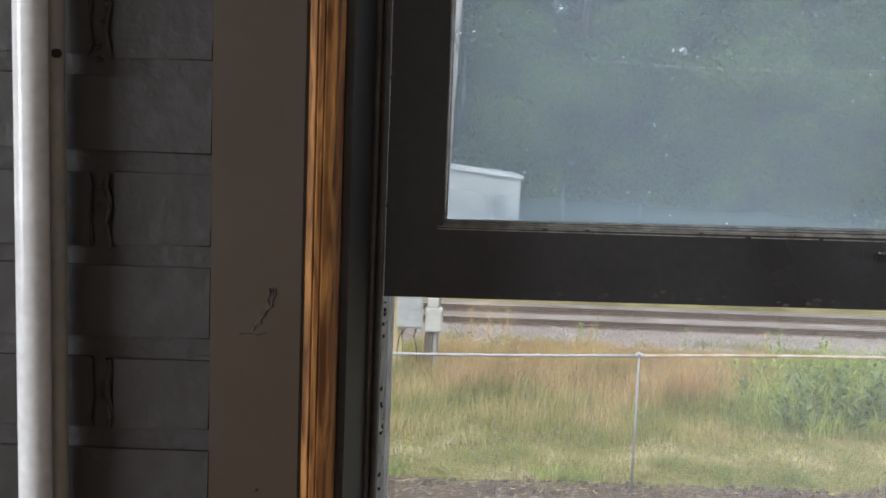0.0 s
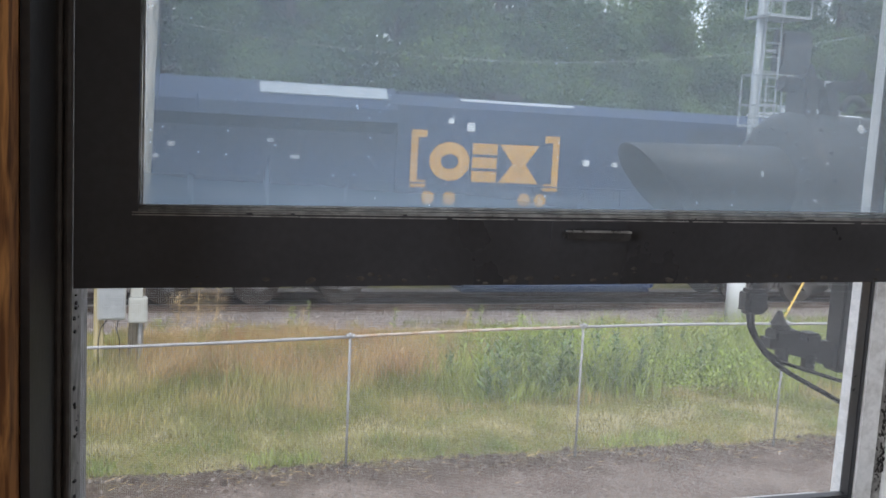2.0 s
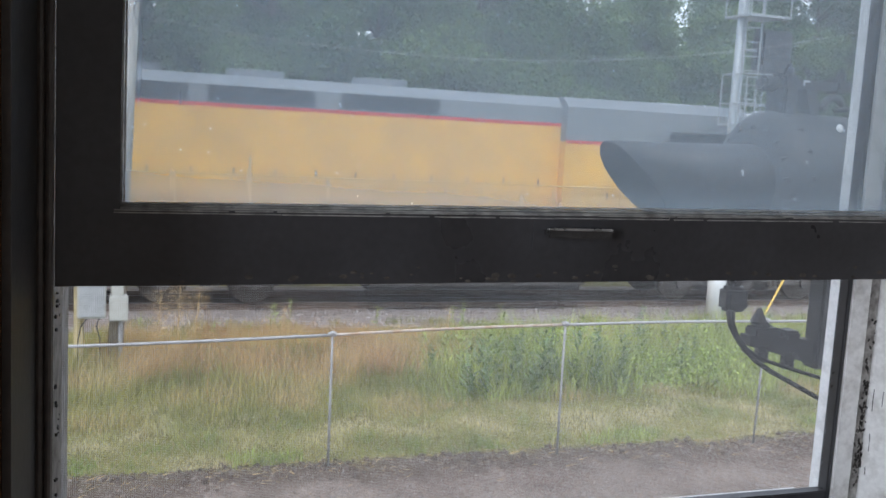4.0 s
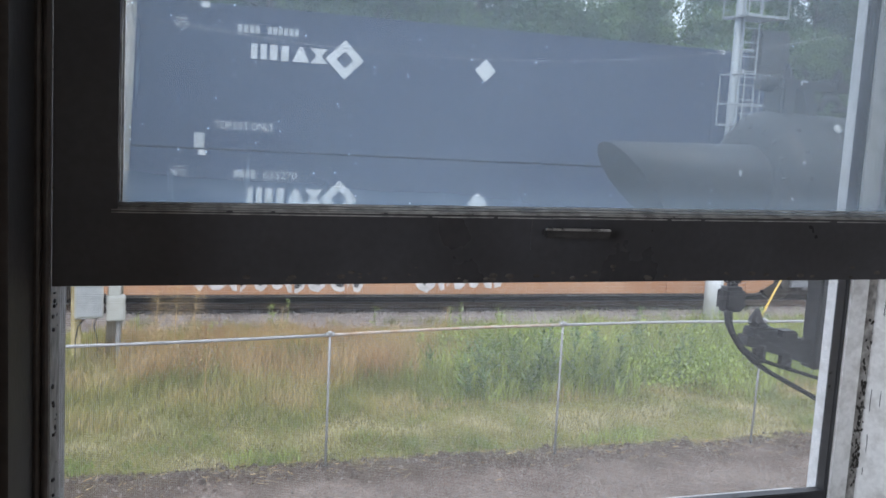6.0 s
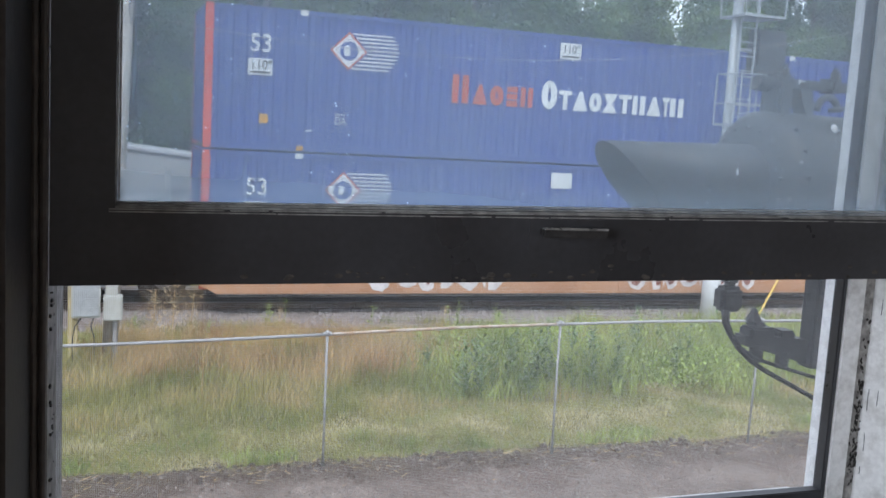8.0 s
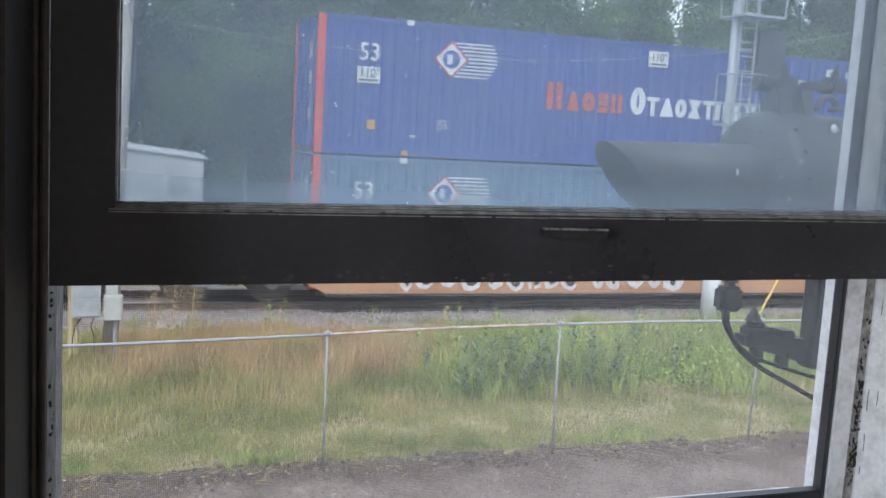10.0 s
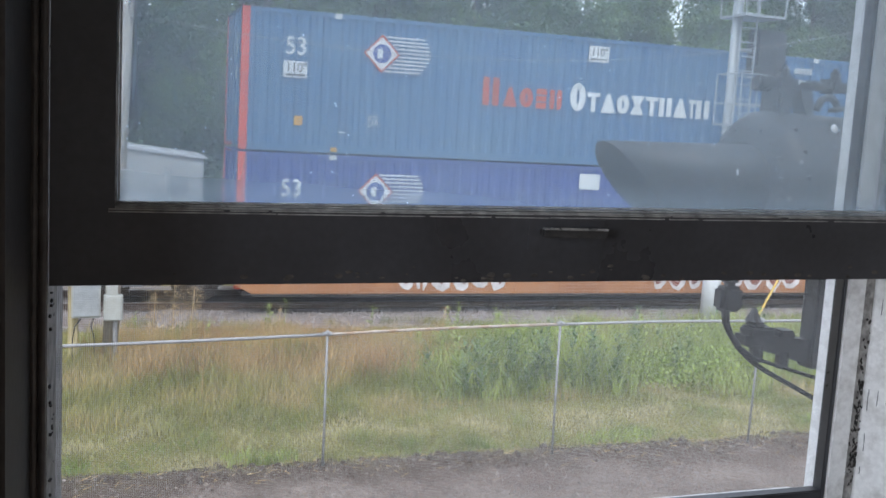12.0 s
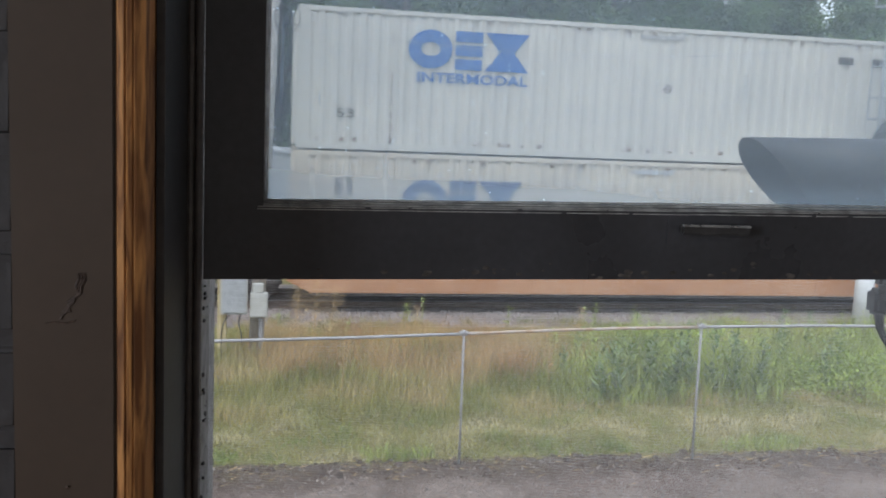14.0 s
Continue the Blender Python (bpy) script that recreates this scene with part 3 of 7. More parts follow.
def soil_mat():
    """Gravel in the yard, dry soil with grass roots past the fence, drab litter behind the track."""
    m = bpy.data.materials.new("yard_soil")
    m.use_nodes = True
    n, l = m.node_tree.nodes, m.node_tree.links
    b = n["Principled BSDF"]
    b.inputs["Roughness"].default_value = 0.95
    b.inputs["Specular IOR Level"].default_value = 0.15
    co = n.new("ShaderNodeTexCoord")
    sep = n.new("ShaderNodeSeparateXYZ")
    l.new(co.outputs["Object"], sep.inputs[0])
    wob = n.new("ShaderNodeTexNoise")
    wob.inputs["Scale"].default_value, wob.inputs["Detail"].default_value = 1.6, 6
    l.new(co.outputs["Object"], wob.inputs["Vector"])
    add = n.new("ShaderNodeMath")
    add.operation = "MULTIPLY_ADD"
    add.inputs[1].default_value = 1.6
    l.new(wob.outputs["Fac"], add.inputs[0])
    l.new(sep.outputs["Y"], add.inputs[2])
    step = n.new("ShaderNodeMapRange")
    step.inputs["From Min"].default_value, step.inputs["From Max"].default_value = 10.75, 11.15
    l.new(add.outputs[0], step.inputs["Value"])
    stones = n.new("ShaderNodeTexVoronoi")
    stones.inputs["Scale"].default_value = 38
    l.new(co.outputs["Object"], stones.inputs["Vector"])
    patches = n.new("ShaderNodeTexNoise")
    patches.inputs["Scale"].default_value, patches.inputs["Detail"].default_value = 0.9, 7
    l.new(co.outputs["Object"], patches.inputs["Vector"])
    gr = n.new("ShaderNodeValToRGB")
    gr.color_ramp.elements[0].position, gr.color_ramp.elements[0].color = 0.35, (0.135, 0.105, 0.088, 1)
    gr.color_ramp.elements[1].position, gr.color_ramp.elements[1].color = 0.65, (0.215, 0.178, 0.152, 1)
    l.new(patches.outputs["Fac"], gr.inputs["Fac"])
    tone = n.new("ShaderNodeSeparateColor")
    l.new(stones.outputs["Color"], tone.inputs[0])
    vary = n.new("ShaderNodeMapRange")
    vary.inputs["To Min"].default_value, vary.inputs["To Max"].default_value = 0.65, 1.35
    l.new(tone.outputs[0], vary.inputs["Value"])
    gm = n.new("ShaderNodeVectorMath")
    gm.operation = "SCALE"
    l.new(gr.outputs["Color"], gm.inputs[0])
    l.new(vary.outputs[0], gm.inputs["Scale"])
    soil = n.new("ShaderNodeValToRGB")
    soil.color_ramp.elements[0].position, soil.color_ramp.elements[0].color = 0.35, (0.13, 0.12, 0.045, 1)
    soil.color_ramp.elements[1].position, soil.color_ramp.elements[1].color = 0.65, (0.25, 0.22, 0.09, 1)
    l.new(patches.outputs["Fac"], soil.inputs["Fac"])
    mix = n.new("ShaderNodeMix")
    mix.data_type = "RGBA"
    l.new(step.outputs[0], mix.inputs["Factor"])
    l.new(gm.outputs[0], mix.inputs[6])
    l.new(soil.outputs["Color"], mix.inputs[7])
    # bare clods along the fence line
    up, down = n.new("ShaderNodeMapRange"), n.new("ShaderNodeMapRange")
    up.inputs["From Min"].default_value, up.inputs["From Max"].default_value = 10.25, 10.6
    down.inputs["From Min"].default_value, down.inputs["From Max"].default_value = 11.3, 11.0
    for d in (up, down):
        l.new(add.outputs[0], d.inputs["Value"])
    clod = n.new("ShaderNodeMath")
    clod.operation = "MULTIPLY"
    l.new(up.outputs[0], clod.inputs[0])
    l.new(down.outputs[0], clod.inputs[1])
    clod2 = n.new("ShaderNodeMath")
    clod2.operation = "MULTIPLY"
    clod2.inputs[1].default_value = 0.75
    l.new(clod.outputs[0], clod2.inputs[0])
    dirt = n.new("ShaderNodeMix")
    dirt.data_type = "RGBA"
    dirt.inputs[7].default_value = (0.085, 0.066, 0.052, 1)
    l.new(clod2.outputs[0], dirt.inputs["Factor"])
    l.new(mix.outputs[2], dirt.inputs[6])
    l.new(dirt.outputs[2], b.inputs["Base Color"])
    bp = n.new("ShaderNodeBump")
    bp.inputs["Strength"].default_value, bp.inputs["Distance"].default_value = 0.8, 0.02
    l.new(stones.outputs["Distance"], bp.inputs["Height"])
    l.new(bp.outputs[0], b.inputs["Normal"])
    return m


def build_ground():
    xs = [-600, -150, -40, -15] + [-8 + 0.3 * i for i in range(120)] + [32, 50, 160, 600]
    ys = [-600, -60, 1.4, 4, 6] + [6.5 + 0.25 * i for i in range(50)] + [20, 24, 30, 60, 200, 900]
    verts = [(x, y, ground_z(x, y)) for y in ys for x in xs]
    w = len(xs)
    faces = [(j * w + i, j * w + i + 1, (j + 1) * w + i + 1, (j + 1) * w + i) for j in range(len(ys) - 1) for i in range(w - 1)]
    tagged(pydata("ground", verts, faces, soil_mat(), smooth=True), "gravel yard and grassy bank running to the woods", "ground", kind="structure")


build_ground()

# ---------------------------------------------------------------- track
RAIL_Z, TRACK_Y = -0.2, 21.65


def build_track():
    bm = bmesh.new()
    prism(bm, [(18.9, -0.44), (20.0, -0.36), (23.4, -0.36), (24.6, -0.46), (24.6, -0.6), (18.9, -0.6)], "x", -80, 160)
    ballast = mat("ballast_stone", (0.27, 0.24, 0.22), 0.95, var=0.3, scale=1.2, fine=22, bump=0.9, dist=0.03, color2=(0.17, 0.14, 0.12))
    tagged(part("ballast_bed", bm, ballast), "grey crushed stone ballast under the track", "ballast", kind="structure")
    rnd = random.Random(11)
    verts, faces = [], []
    for i in range(9000):
        x, y = rnd.uniform(-6, 30), rnd.uniform(18.9, 20.9)
        z = -0.44 + 0.08 * min(1, (y - 18.9) / 1.1)
        s = rnd.uniform(0.018, 0.045)
        k = len(verts)
        a = rnd.uniform(0, 6.28)
        for j in range(3):
            verts.append((x + s * math.cos(a + j * 2.1), y + s * math.sin(a + j * 2.1), z - 0.01))
        verts.append((x + rnd.uniform(-0.4, 0.4) * s, y + rnd.uniform(-0.4, 0.4) * s, z + s * rnd.uniform(0.6, 1.1)))
        faces += [(k, k + 1, k + 3), (k + 1, k + 2, k + 3), (k + 2, k, k + 3)]
    st = pydata("ballast_stones", verts, faces, mat("loose_stone", (0.34, 0.31, 0.29), 0.95, var=0.3, scale=3, fine=9, color2=(0.22, 0.2, 0.19)))
    tagged(st, "loose grey ballast stones beside the rails", "stones", kind="stuff")
    track = thing("railway_track", pose(0, TRACK_Y, RAIL_Z), "single railway track with worn steel rails on dark ties", "track", kind="structure")
    for s in (-1, 1):
        bm = bmesh.new()
        c = s * 0.7535
        prism(bm, [(c - 0.07, -0.17), (c + 0.07, -0.17), (c + 0.07, -0.155), (c + 0.012, -0.135), (c + 0.012, -0.045), (c + 0.036, -0.035), (c + 0.036, -0.003),
                   (c - 0.036, -0.003), (c - 0.036, -0.035), (c - 0.012, -0.045), (c - 0.012, -0.135), (c - 0.07, -0.155)], "x", -80, 160)
        r = part("rail", bm, STEEL_RAIL, track)
        part("rail_head", boxes((-80, 160, c - 0.03, c + 0.03, -0.003, 0.0)), RAIL_TOP, r)
    tie = boxes((-0.115, 0.115, -1.3, 1.3, -0.33, -0.165), bevel=0.012)
    first = part("tie", tie, TIE_WOOD, track)
    for i in range(90):
        o = first if i == 0 else new("tie", first.data)
        o.parent = track
        o.location = (-8 + i * 0.53, 0, 0)


build_track()

# ---------------------------------------------------------------- train
SPEED = 10.82
TRAIN = []          # (thing, place along the train at the clip's start)
AXLES = []          # (wheelset, local place)
NAVY = mat("navy_loco_paint", (0.020, 0.042, 0.105), 0.42, var=0.1, scale=1.2, fine=30, bump=0.05, color2=(0.028, 0.046, 0.088))
GOLD = mat("gold_loco_paint", (0.70, 0.36, 0.045), 0.5, var=0.1, scale=2, fine=30, bump=0.05)
ARMOUR = mat("yellow_loco_paint", (0.84, 0.45, 0.03), 0.42, var=0.06, scale=1.2, fine=20, bump=0.05, color2=(0.66, 0.36, 0.04))
LOCO_GREY = mat("grey_loco_paint", (0.20, 0.21, 0.225), 0.5, var=0.08, scale=1.4, fine=20, bump=0.05)
LOCO_RED = mat("red_loco_paint", (0.62, 0.035, 0.02), 0.5, var=0.06, scale=2)
ROOF_WHITE = mat("white_roof_paint", (0.74, 0.74, 0.73), 0.45, var=0.05, scale=2)
ROOF_GREY = mat("pale_roof_paint", (0.72, 0.74, 0.76), 0.5, var=0.05, scale=2)
CHARCOAL = mat("underframe_grime", (0.06, 0.055, 0.05), 0.8, var=0.25, scale=3, fine=25)
TRUCK = mat("truck_casting_grime", (0.10, 0.092, 0.085), 0.8, var=0.25, scale=3, fine=25)
WHEEL = mat("wheel_steel", (0.12, 0.10, 0.085), 0.5, 0.6, var=0.2, scale=5)
GRILLE = mat("dark_grille", (0.030, 0.034, 0.042), 0.6, var=0.2, scale=6, fine=40)
CAB_GLASS = mat("cab_glass", (0.02, 0.025, 0.03), 0.08, var=0.02, bump=0, spec=0.6)
WHITE_MARK = mat("white_marking", (0.78, 0.79, 0.79), 0.6, var=0.08, scale=3)
DULL_WHITE = mat("dull_white_marking", (0.55, 0.57, 0.58), 0.6, var=0.12, scale=4)
ORANGE_RED = mat("orange_red_paint", (0.72, 0.085, 0.035), 0.5, var=0.1, scale=2, fine=25)
WELL_BROWN = mat("oxide_well_paint", (0.42, 0.20, 0.085), 0.65, var=0.16, scale=0.9, fine=18, color2=(0.30, 0.14, 0.07))


def wheelset(parent, x):
    bm = bmesh.new()
    tube(bm, (0, -0.78, 0), (0, 0.78, 0), 0.085, 12)
    for s in (-1, 1):
        tube(bm, (0, s * 0.69, 0), (0, s * 0.83, 0), 0.50, 28)
        tube(bm, (0, s * 0.665, 0), (0, s * 0.69, 0), 0.53, 28)
        for k in range(5):
            a = k * 1.257
            tube(bm, (0.3 * math.cos(a), s * 0.825, 0.3 * math.sin(a)), (0.3 * math.cos(a), s * 0.836, 0.3 * math.sin(a)), 0.06, 8)
    w = part("wheelset", bm, WHEEL, parent)
    w.location = (x, 0, 0.51)
    AXLES.append((w, x))


def truck(parent, x, axles=3, base=1.85):
    """A bogie: side frames, bolster and its wheelsets."""
    n = (axles - 1) / 2
    for s in (-1, 1):
        bm = bmesh.new()
        h = n * base + 0.55
        prism(bm, [(x - h, 0.42), (x - h + 0.15, 0.78), (x - 0.5, 0.86), (x, 0.72), (x + 0.5, 0.86), (x + h - 0.15, 0.78), (x + h, 0.42), (x + h - 0.45, 0.40),
                   (x + 0.55, 0.50), (x - 0.55, 0.50), (x - h + 0.45, 0.40)], "y", s * 1.02 - 0.07, s * 1.02 + 0.07)
        for k in range(axles):
            ax = x + (k - n) * base
            tube(bm, (ax, s * 1.04, 0.51), (ax, s * 1.17, 0.51), 0.17, 12)
            if k:
                for d in (-0.14, 0, 0.14):
                    tube(bm, (ax - base / 2 + d, s * 1.09, 0.42), (ax - base / 2 + d, s * 1.09, 0.80), 0.06, 8)
        part("side_frame", bm, TRUCK, parent)
    part("bolster", boxes((x - 0.3, x + 0.3, -1.0, 1.0, 0.55, 0.85), bevel=0.02), TRUCK, parent)
    for k in range(axles):
        wheelset(parent, x + (k - n) * base)


def coupler(parent, x, s):
    part("coupler", boxes((min(x, x + s * 0.75), max(x, x + s * 0.75), -0.12, 0.12, 0.74, 0.98), (x + s * 0.45 - 0.12, x + s * 0.45 + 0.12, -0.2, 0.2, 0.7, 1.02), bevel=0.02), CHARCOAL, parent)


def handrail(parent, pts, posts, material, y, base):
    """A walkway rail through the points (x, z), with its stanchions."""
    bm = bmesh.new()
    path_tube(bm, [(x, y, z) for x, z in pts], 0.02, 6)
    for x, z in posts:
        tube(bm, (x, y, base), (x, y, z), 0.018, 6)
    part("handrail", bm, material, parent)


def louvres(parent, x0, x1, z0, z1, y, n, material):
    bm = boxes((x0, x1, y - 0.005, y + 0.02, z0, z1))
    for i in range(n):
        z = z0 + (i + 0.5) * (z1 - z0) / n
        box(bm, x0, x1, y - 0.03, y, z - 0.25 * (z1 - z0) / n, z + 0.1 * (z1 - z0) / n)
    part("grille", bm, material, parent)


def door_panels(parent, x0, x1, z0, z1, y, n, material):
    """A row of engine room doors, each a shallow raised panel with hinges and a latch."""
    w = (x1 - x0) / n
    for i in range(n):
        a = x0 + i * w
        d = part("hood_door", boxes((a + 0.03, a + w - 0.03, y - 0.016, y, z0, z1), bevel=0.006), material, parent)
        part("latch", boxes((a + w - 0.12, a + w - 0.08, y - 0.035, y - 0.016, (z0 + z1) / 2 - 0.08, (z0 + z1) / 2 + 0.08)), CHARCOAL, d)


def cab_windows(parent, x0, x1, z0, z1, y, mids, frame_mat):
    """Side windows in a pale frame: end lights and a sliding pair."""
    edges = [x0] + mids + [x1]
    for a, b in zip(edges, edges[1:]):
        f = part("side_window", boxes((a + 0.015, b - 0.015, y - 0.03, y - 0.012, z1 - 0.045, z1), (a + 0.015, b - 0.015, y - 0.03, y - 0.012, z0, z0 + 0.045),
                                      (a + 0.015, a + 0.05, y - 0.03, y - 0.012, z0 + 0.045, z1 - 0.045), (b - 0.05, b - 0.015, y - 0.03, y - 0.012, z0 + 0.045, z1 - 0.045)), frame_mat, parent)
        part("pane", boxes((a + 0.05, b - 0.05, y - 0.015, y - 0.004, z0 + 0.045, z1 - 0.045)), CAB_GLASS, f)


def token(bm, kind, x, z, w, h, y, dy=0.004):
    """One plain flat shape of a mark: ring, disc, wedge, peak, waist, pair or slab."""
    if kind in ("ring", "disc"):
        cx, cz, n = x + w / 2, z + h / 2, 20
        P = lambda q, k: (cx + q * w / 2 * math.cos(2 * math.pi * k / n), cz + (h / 2 - (1 - q) * w / 2) * math.sin(2 * math.pi * k / n))
        inner = 0.45 if kind == "ring" else 0.2
        for k in range(n):
            prism(bm, [P(1, k), P(1, k + 1), P(inner, k + 1), P(inner, k)], "y", y - dy, y)
    elif kind == "wedge":
        for o in ([(0, 0.78), (1, 0.78), (1, 1), (0, 1)], [(0.34, 0), (0.66, 0), (0.66, 0.775), (0.34, 0.775)]):
            prism(bm, [(x + a * w, z + b * h) for a, b in o], "y", y - dy, y)
    elif kind == "peak":
        prism(bm, [(x + a * w, z + b * h) for a, b in ((0, 0), (1, 0), (0.6, 1), (0.4, 1))], "y", y - dy, y)
    elif kind == "waist":
        for o in ([(0, 0), (1, 0), (0.66, 0.5), (0.34, 0.5)], [(0.34, 0.503), (0.66, 0.503), (1, 1), (0, 1)]):
            prism(bm, [(x + a * w, z + b * h) for a, b in o], "y", y - dy, y)
    elif kind == "pair":
        for o in ([(0, 0), (0.36, 0), (0.36, 1), (0, 1)], [(0.56, 0), (0.92, 0), (0.92, 1), (0.56, 1)]):
            prism(bm, [(x + a * w, z + b * h) for a, b in o], "y", y - dy, y)
    else:
        for lo, hi in ((0, 0.28), (0.36, 0.64), (0.72, 1)):
            prism(bm, [(x + a * w, z + b * h) for a, b in ((0.05, lo), (0.95, lo), (0.95, hi), (0.05, hi))], "y", y - dy, y)


def heavy_mark(parent, x, z, w, h, material, y):
    """A heavy mark of three plain shapes: a ring, a slotted slab and a waisted block."""
    bm = bmesh.new()
    token(bm, "ring", x, z, w * 0.36, h, y)
    token(bm, "slab", x + w * 0.37, z, w * 0.25, h, y)
    token(bm, "waist", x + w * 0.63, z, w * 0.37, h, y)
    part("emblem", bm, material, parent)


def loco_one():
    o = -12.0                                                   # local x = place along train - o
    L = thing("locomotive", pose(o, TRACK_Y, RAIL_Z), "dark blue diesel locomotive with gold end stripes and lettering", "locomotive", "locomotives of the train")
    u = lambda v: v - o
    part("frame", boxes((u(-23.2), u(-1.15), -1.52, 1.52, 1.30, 1.62), bevel=0.03), NAVY, L)
    part("sill_stripe", boxes((u(-23.2), u(-1.15), -1.53, -1.521, 1.32, 1.40)), GOLD, L)
    bm = bmesh.new()
    prism(bm, [(-1.0, 1.62), (-1.0, 4.45), (-0.72, 4.68), (0.72, 4.68), (1.0, 4.45), (1.0, 1.62)], "x", u(-21.85), u(-6.05))
    hood = part("hood", bm, NAVY, L, "long dark blue engine hood")
    door_panels(hood, u(-14.6), u(-6.6), 1.8, 3.4, -1.0, 10, NAVY)
    door_panels(hood, u(-11.7), u(-6.4), 3.55, 4.35, -1.0, 5, NAVY)
    # side of the radiator cab and blower housings, wider than the hood
    bm = bmesh.new()
    prism(bm, [(-1.5, 4.05), (-1.5, 4.32), (-1.05, 4.78), (1.05, 4.78), (1.5, 4.32), (1.5, 4.05), (1.0, 3.8), (-1.0, 3.8)], "x", u(-21.95), u(-16.2))
    rad = part("radiator_wing", bm, NAVY, L, "overhanging radiator housing with pale top screens")
    for a, b in ((-19.1, -16.4),):
        bm = bmesh.new()
        prism(bm, [(-1.315, 4.525), (-1.10, 4.745), (-1.11, 4.765), (-1.325, 4.545)], "x", u(a), u(b))
        part("screen", bm, mat("pale_screen", (0.40, 0.43, 0.46), 0.55, var=0.12, scale=5, fine=60), rad)
    part("roof_hatch", boxes((u(-16.0), u(-14.7), -0.7, 0.7, 4.68, 4.76), bevel=0.02), NAVY, hood)
    part("roof_hatch", boxes((u(-14.6), u(-11.8), -0.80, 0.80, 4.60, 4.665), bevel=0.012), ROOF_GREY, hood)
    part("exhaust_stack", boxes((u(-13.6), u(-12.9), -0.3, 0.3, 4.70, 4.86), bevel=0.03), CHARCOAL, hood)
    louvres(hood, u(-8.9), u(-7.2), 3.55, 4.3, -1.005, 9, GRILLE)
    part("end_stripe", boxes((u(-21.875), u(-21.852), -0.98, 0.98, 1.64, 4.0)), GOLD, L, "gold painted hood end")
    part("door", boxes((u(-21.90), u(-21.878), -0.3, 0.3, 1.7, 3.4), bevel=0.008), GOLD, L)
    # blue flank behind the walkway carries the mark
    flank = part("flank_panel", boxes((u(-16.1), u(-11.9), -1.085, -1.0, 2.1, 4.05), bevel=0.01), NAVY, L)
    y = -1.086
    s = (-1.30 + 20.35) / 20.35
    for a, d in ((-15.78, 1), (-12.24, -1)):
        part("bracket_mark", boxes(*( (min(u(a), u(a) + d * w), max(u(a), u(a) + d * w), y - 0.005, y, z0, z1) for w, z0, z1 in ((0.16, 2.68, 3.94), (0.36, 3.78, 3.94), (0.36, 2.68, 2.84)))), GOLD, flank)
    heavy_mark(flank, u(-15.35), 2.84, 2.62, 0.86, GOLD, y)
    for a in (-15.35, -14.85, -13.05, -12.65):
        bm = tube(bmesh.new(), (u(a), y - 0.005, 2.46), (u(a), y, 2.46), 0.15, 16)
        part("dot_mark", bm, GOLD, flank)
    # cab
    bm = bmesh.new()
    prism(bm, [(u(-6.05), 1.62), (u(-6.05), 4.52), (u(-3.90), 4.52), (u(-3.62), 3.8), (u(-3.62), 1.62)], "y", -1.52, 1.52)
    cab = part("cab", bm, NAVY, L, "dark blue driver's cab with gold number")
    bm = bmesh.new()
    prism(bm, [(-1.5, 4.52), (-1.22, 4.80), (-0.9, 4.86), (0.9, 4.86), (1.22, 4.80), (1.5, 4.52)], "x", u(-5.72), u(-3.82))
    roof = part("cab_roof", bm, ROOF_WHITE, cab, "white cab roof")
    part("air_conditioner", boxes((u(-5.25), u(-4.35), -0.5, 0.5, 4.86, 5.0), bevel=0.05), ROOF_GREY, roof)
    part("horn", tube(bmesh.new(), (u(-4.2), -0.2, 4.95), (u(-3.9), -0.2, 4.95), 0.04, 10, 0.09), ROOF_GREY, roof)
    cab_windows(cab, u(-5.86), u(-4.04), 3.66, 4.36, -1.52, [u(-5.47), u(-4.98), u(-4.44)], ROOF_GREY)
    bm = bmesh.new()
    prism(bm, [(-1.555, 4.44), (-1.555, 4.40), (-1.84, 4.20), (-1.86, 4.23)], "x", u(-5.82), u(-4.44))
    part("sunshade", bm, mat("blue_sunshade", (0.10, 0.17, 0.27), 0.5, var=0.05), cab)
    words("3013", u(-5.59), -1.524, 3.0, 0.37, GOLD, cab, "number", 0.004, 1.31)
    bm = bmesh.new()
    prism(bm, [(u(-5.58), 2.86), (u(-4.85), 2.90), (u(-4.92), 2.82), (u(-4.3), 2.80), (u(-4.95), 2.70), (u(-4.9), 2.78), (u(-5.1), 2.80)], "y", -1.526, -1.52)
    part("bolt_mark", bm, GOLD, cab)
    part("placard", boxes((u(-5.78), u(-5.64), -1.526, -1.52, 2.74, 2.80)), DULL_WHITE, cab)
    # nose
    bm = bmesh.new()
    prism(bm, [(u(-3.62), 1.62), (u(-3.62), 3.86), (u(-2.62), 3.70), (u(-2.42), 3.30), (u(-2.42), 1.62)], "y", -0.95, 0.95)
    nose = part("nose", bm, NAVY, L)
    bm = bmesh.new()
    prism(bm, [(u(-3.62), 1.62), (u(-3.62), 3.83), (u(-2.44), 3.35), (u(-2.40), 1.62)], "y", -1.42, -0.95)
    part("nose_side", bm, NAVY, nose)
    bm = bmesh.new()
    prism(bm, [(u(-3.60), 3.865), (u(-2.50), 3.735), (u(-2.50), 3.715), (u(-3.60), 3.845)], "y", -0.93, 0.93)
    part("nose_top", bm, ROOF_GREY, nose)
    bm = bmesh.new()
    top = [bm.verts.new(c) for c in ((u(-3.60), -0.94, 3.875), (u(-2.60), -0.94, 3.72), (u(-2.43), -1.43, 3.37), (u(-3.60), -1.43, 3.85))]
    low = [bm.verts.new(v.co - Vector((0, 0, 0.03))) for v in top]
    bm.faces.new(top)
    bm.faces.new(low)
    for k in range(4):
        bm.faces.new((top[k], top[(k + 1) % 4], low[(k + 1) % 4], low[k]))
    part("nose_chamfer", bm, ROOF_GREY, nose, "pale bevelled top of the nose")
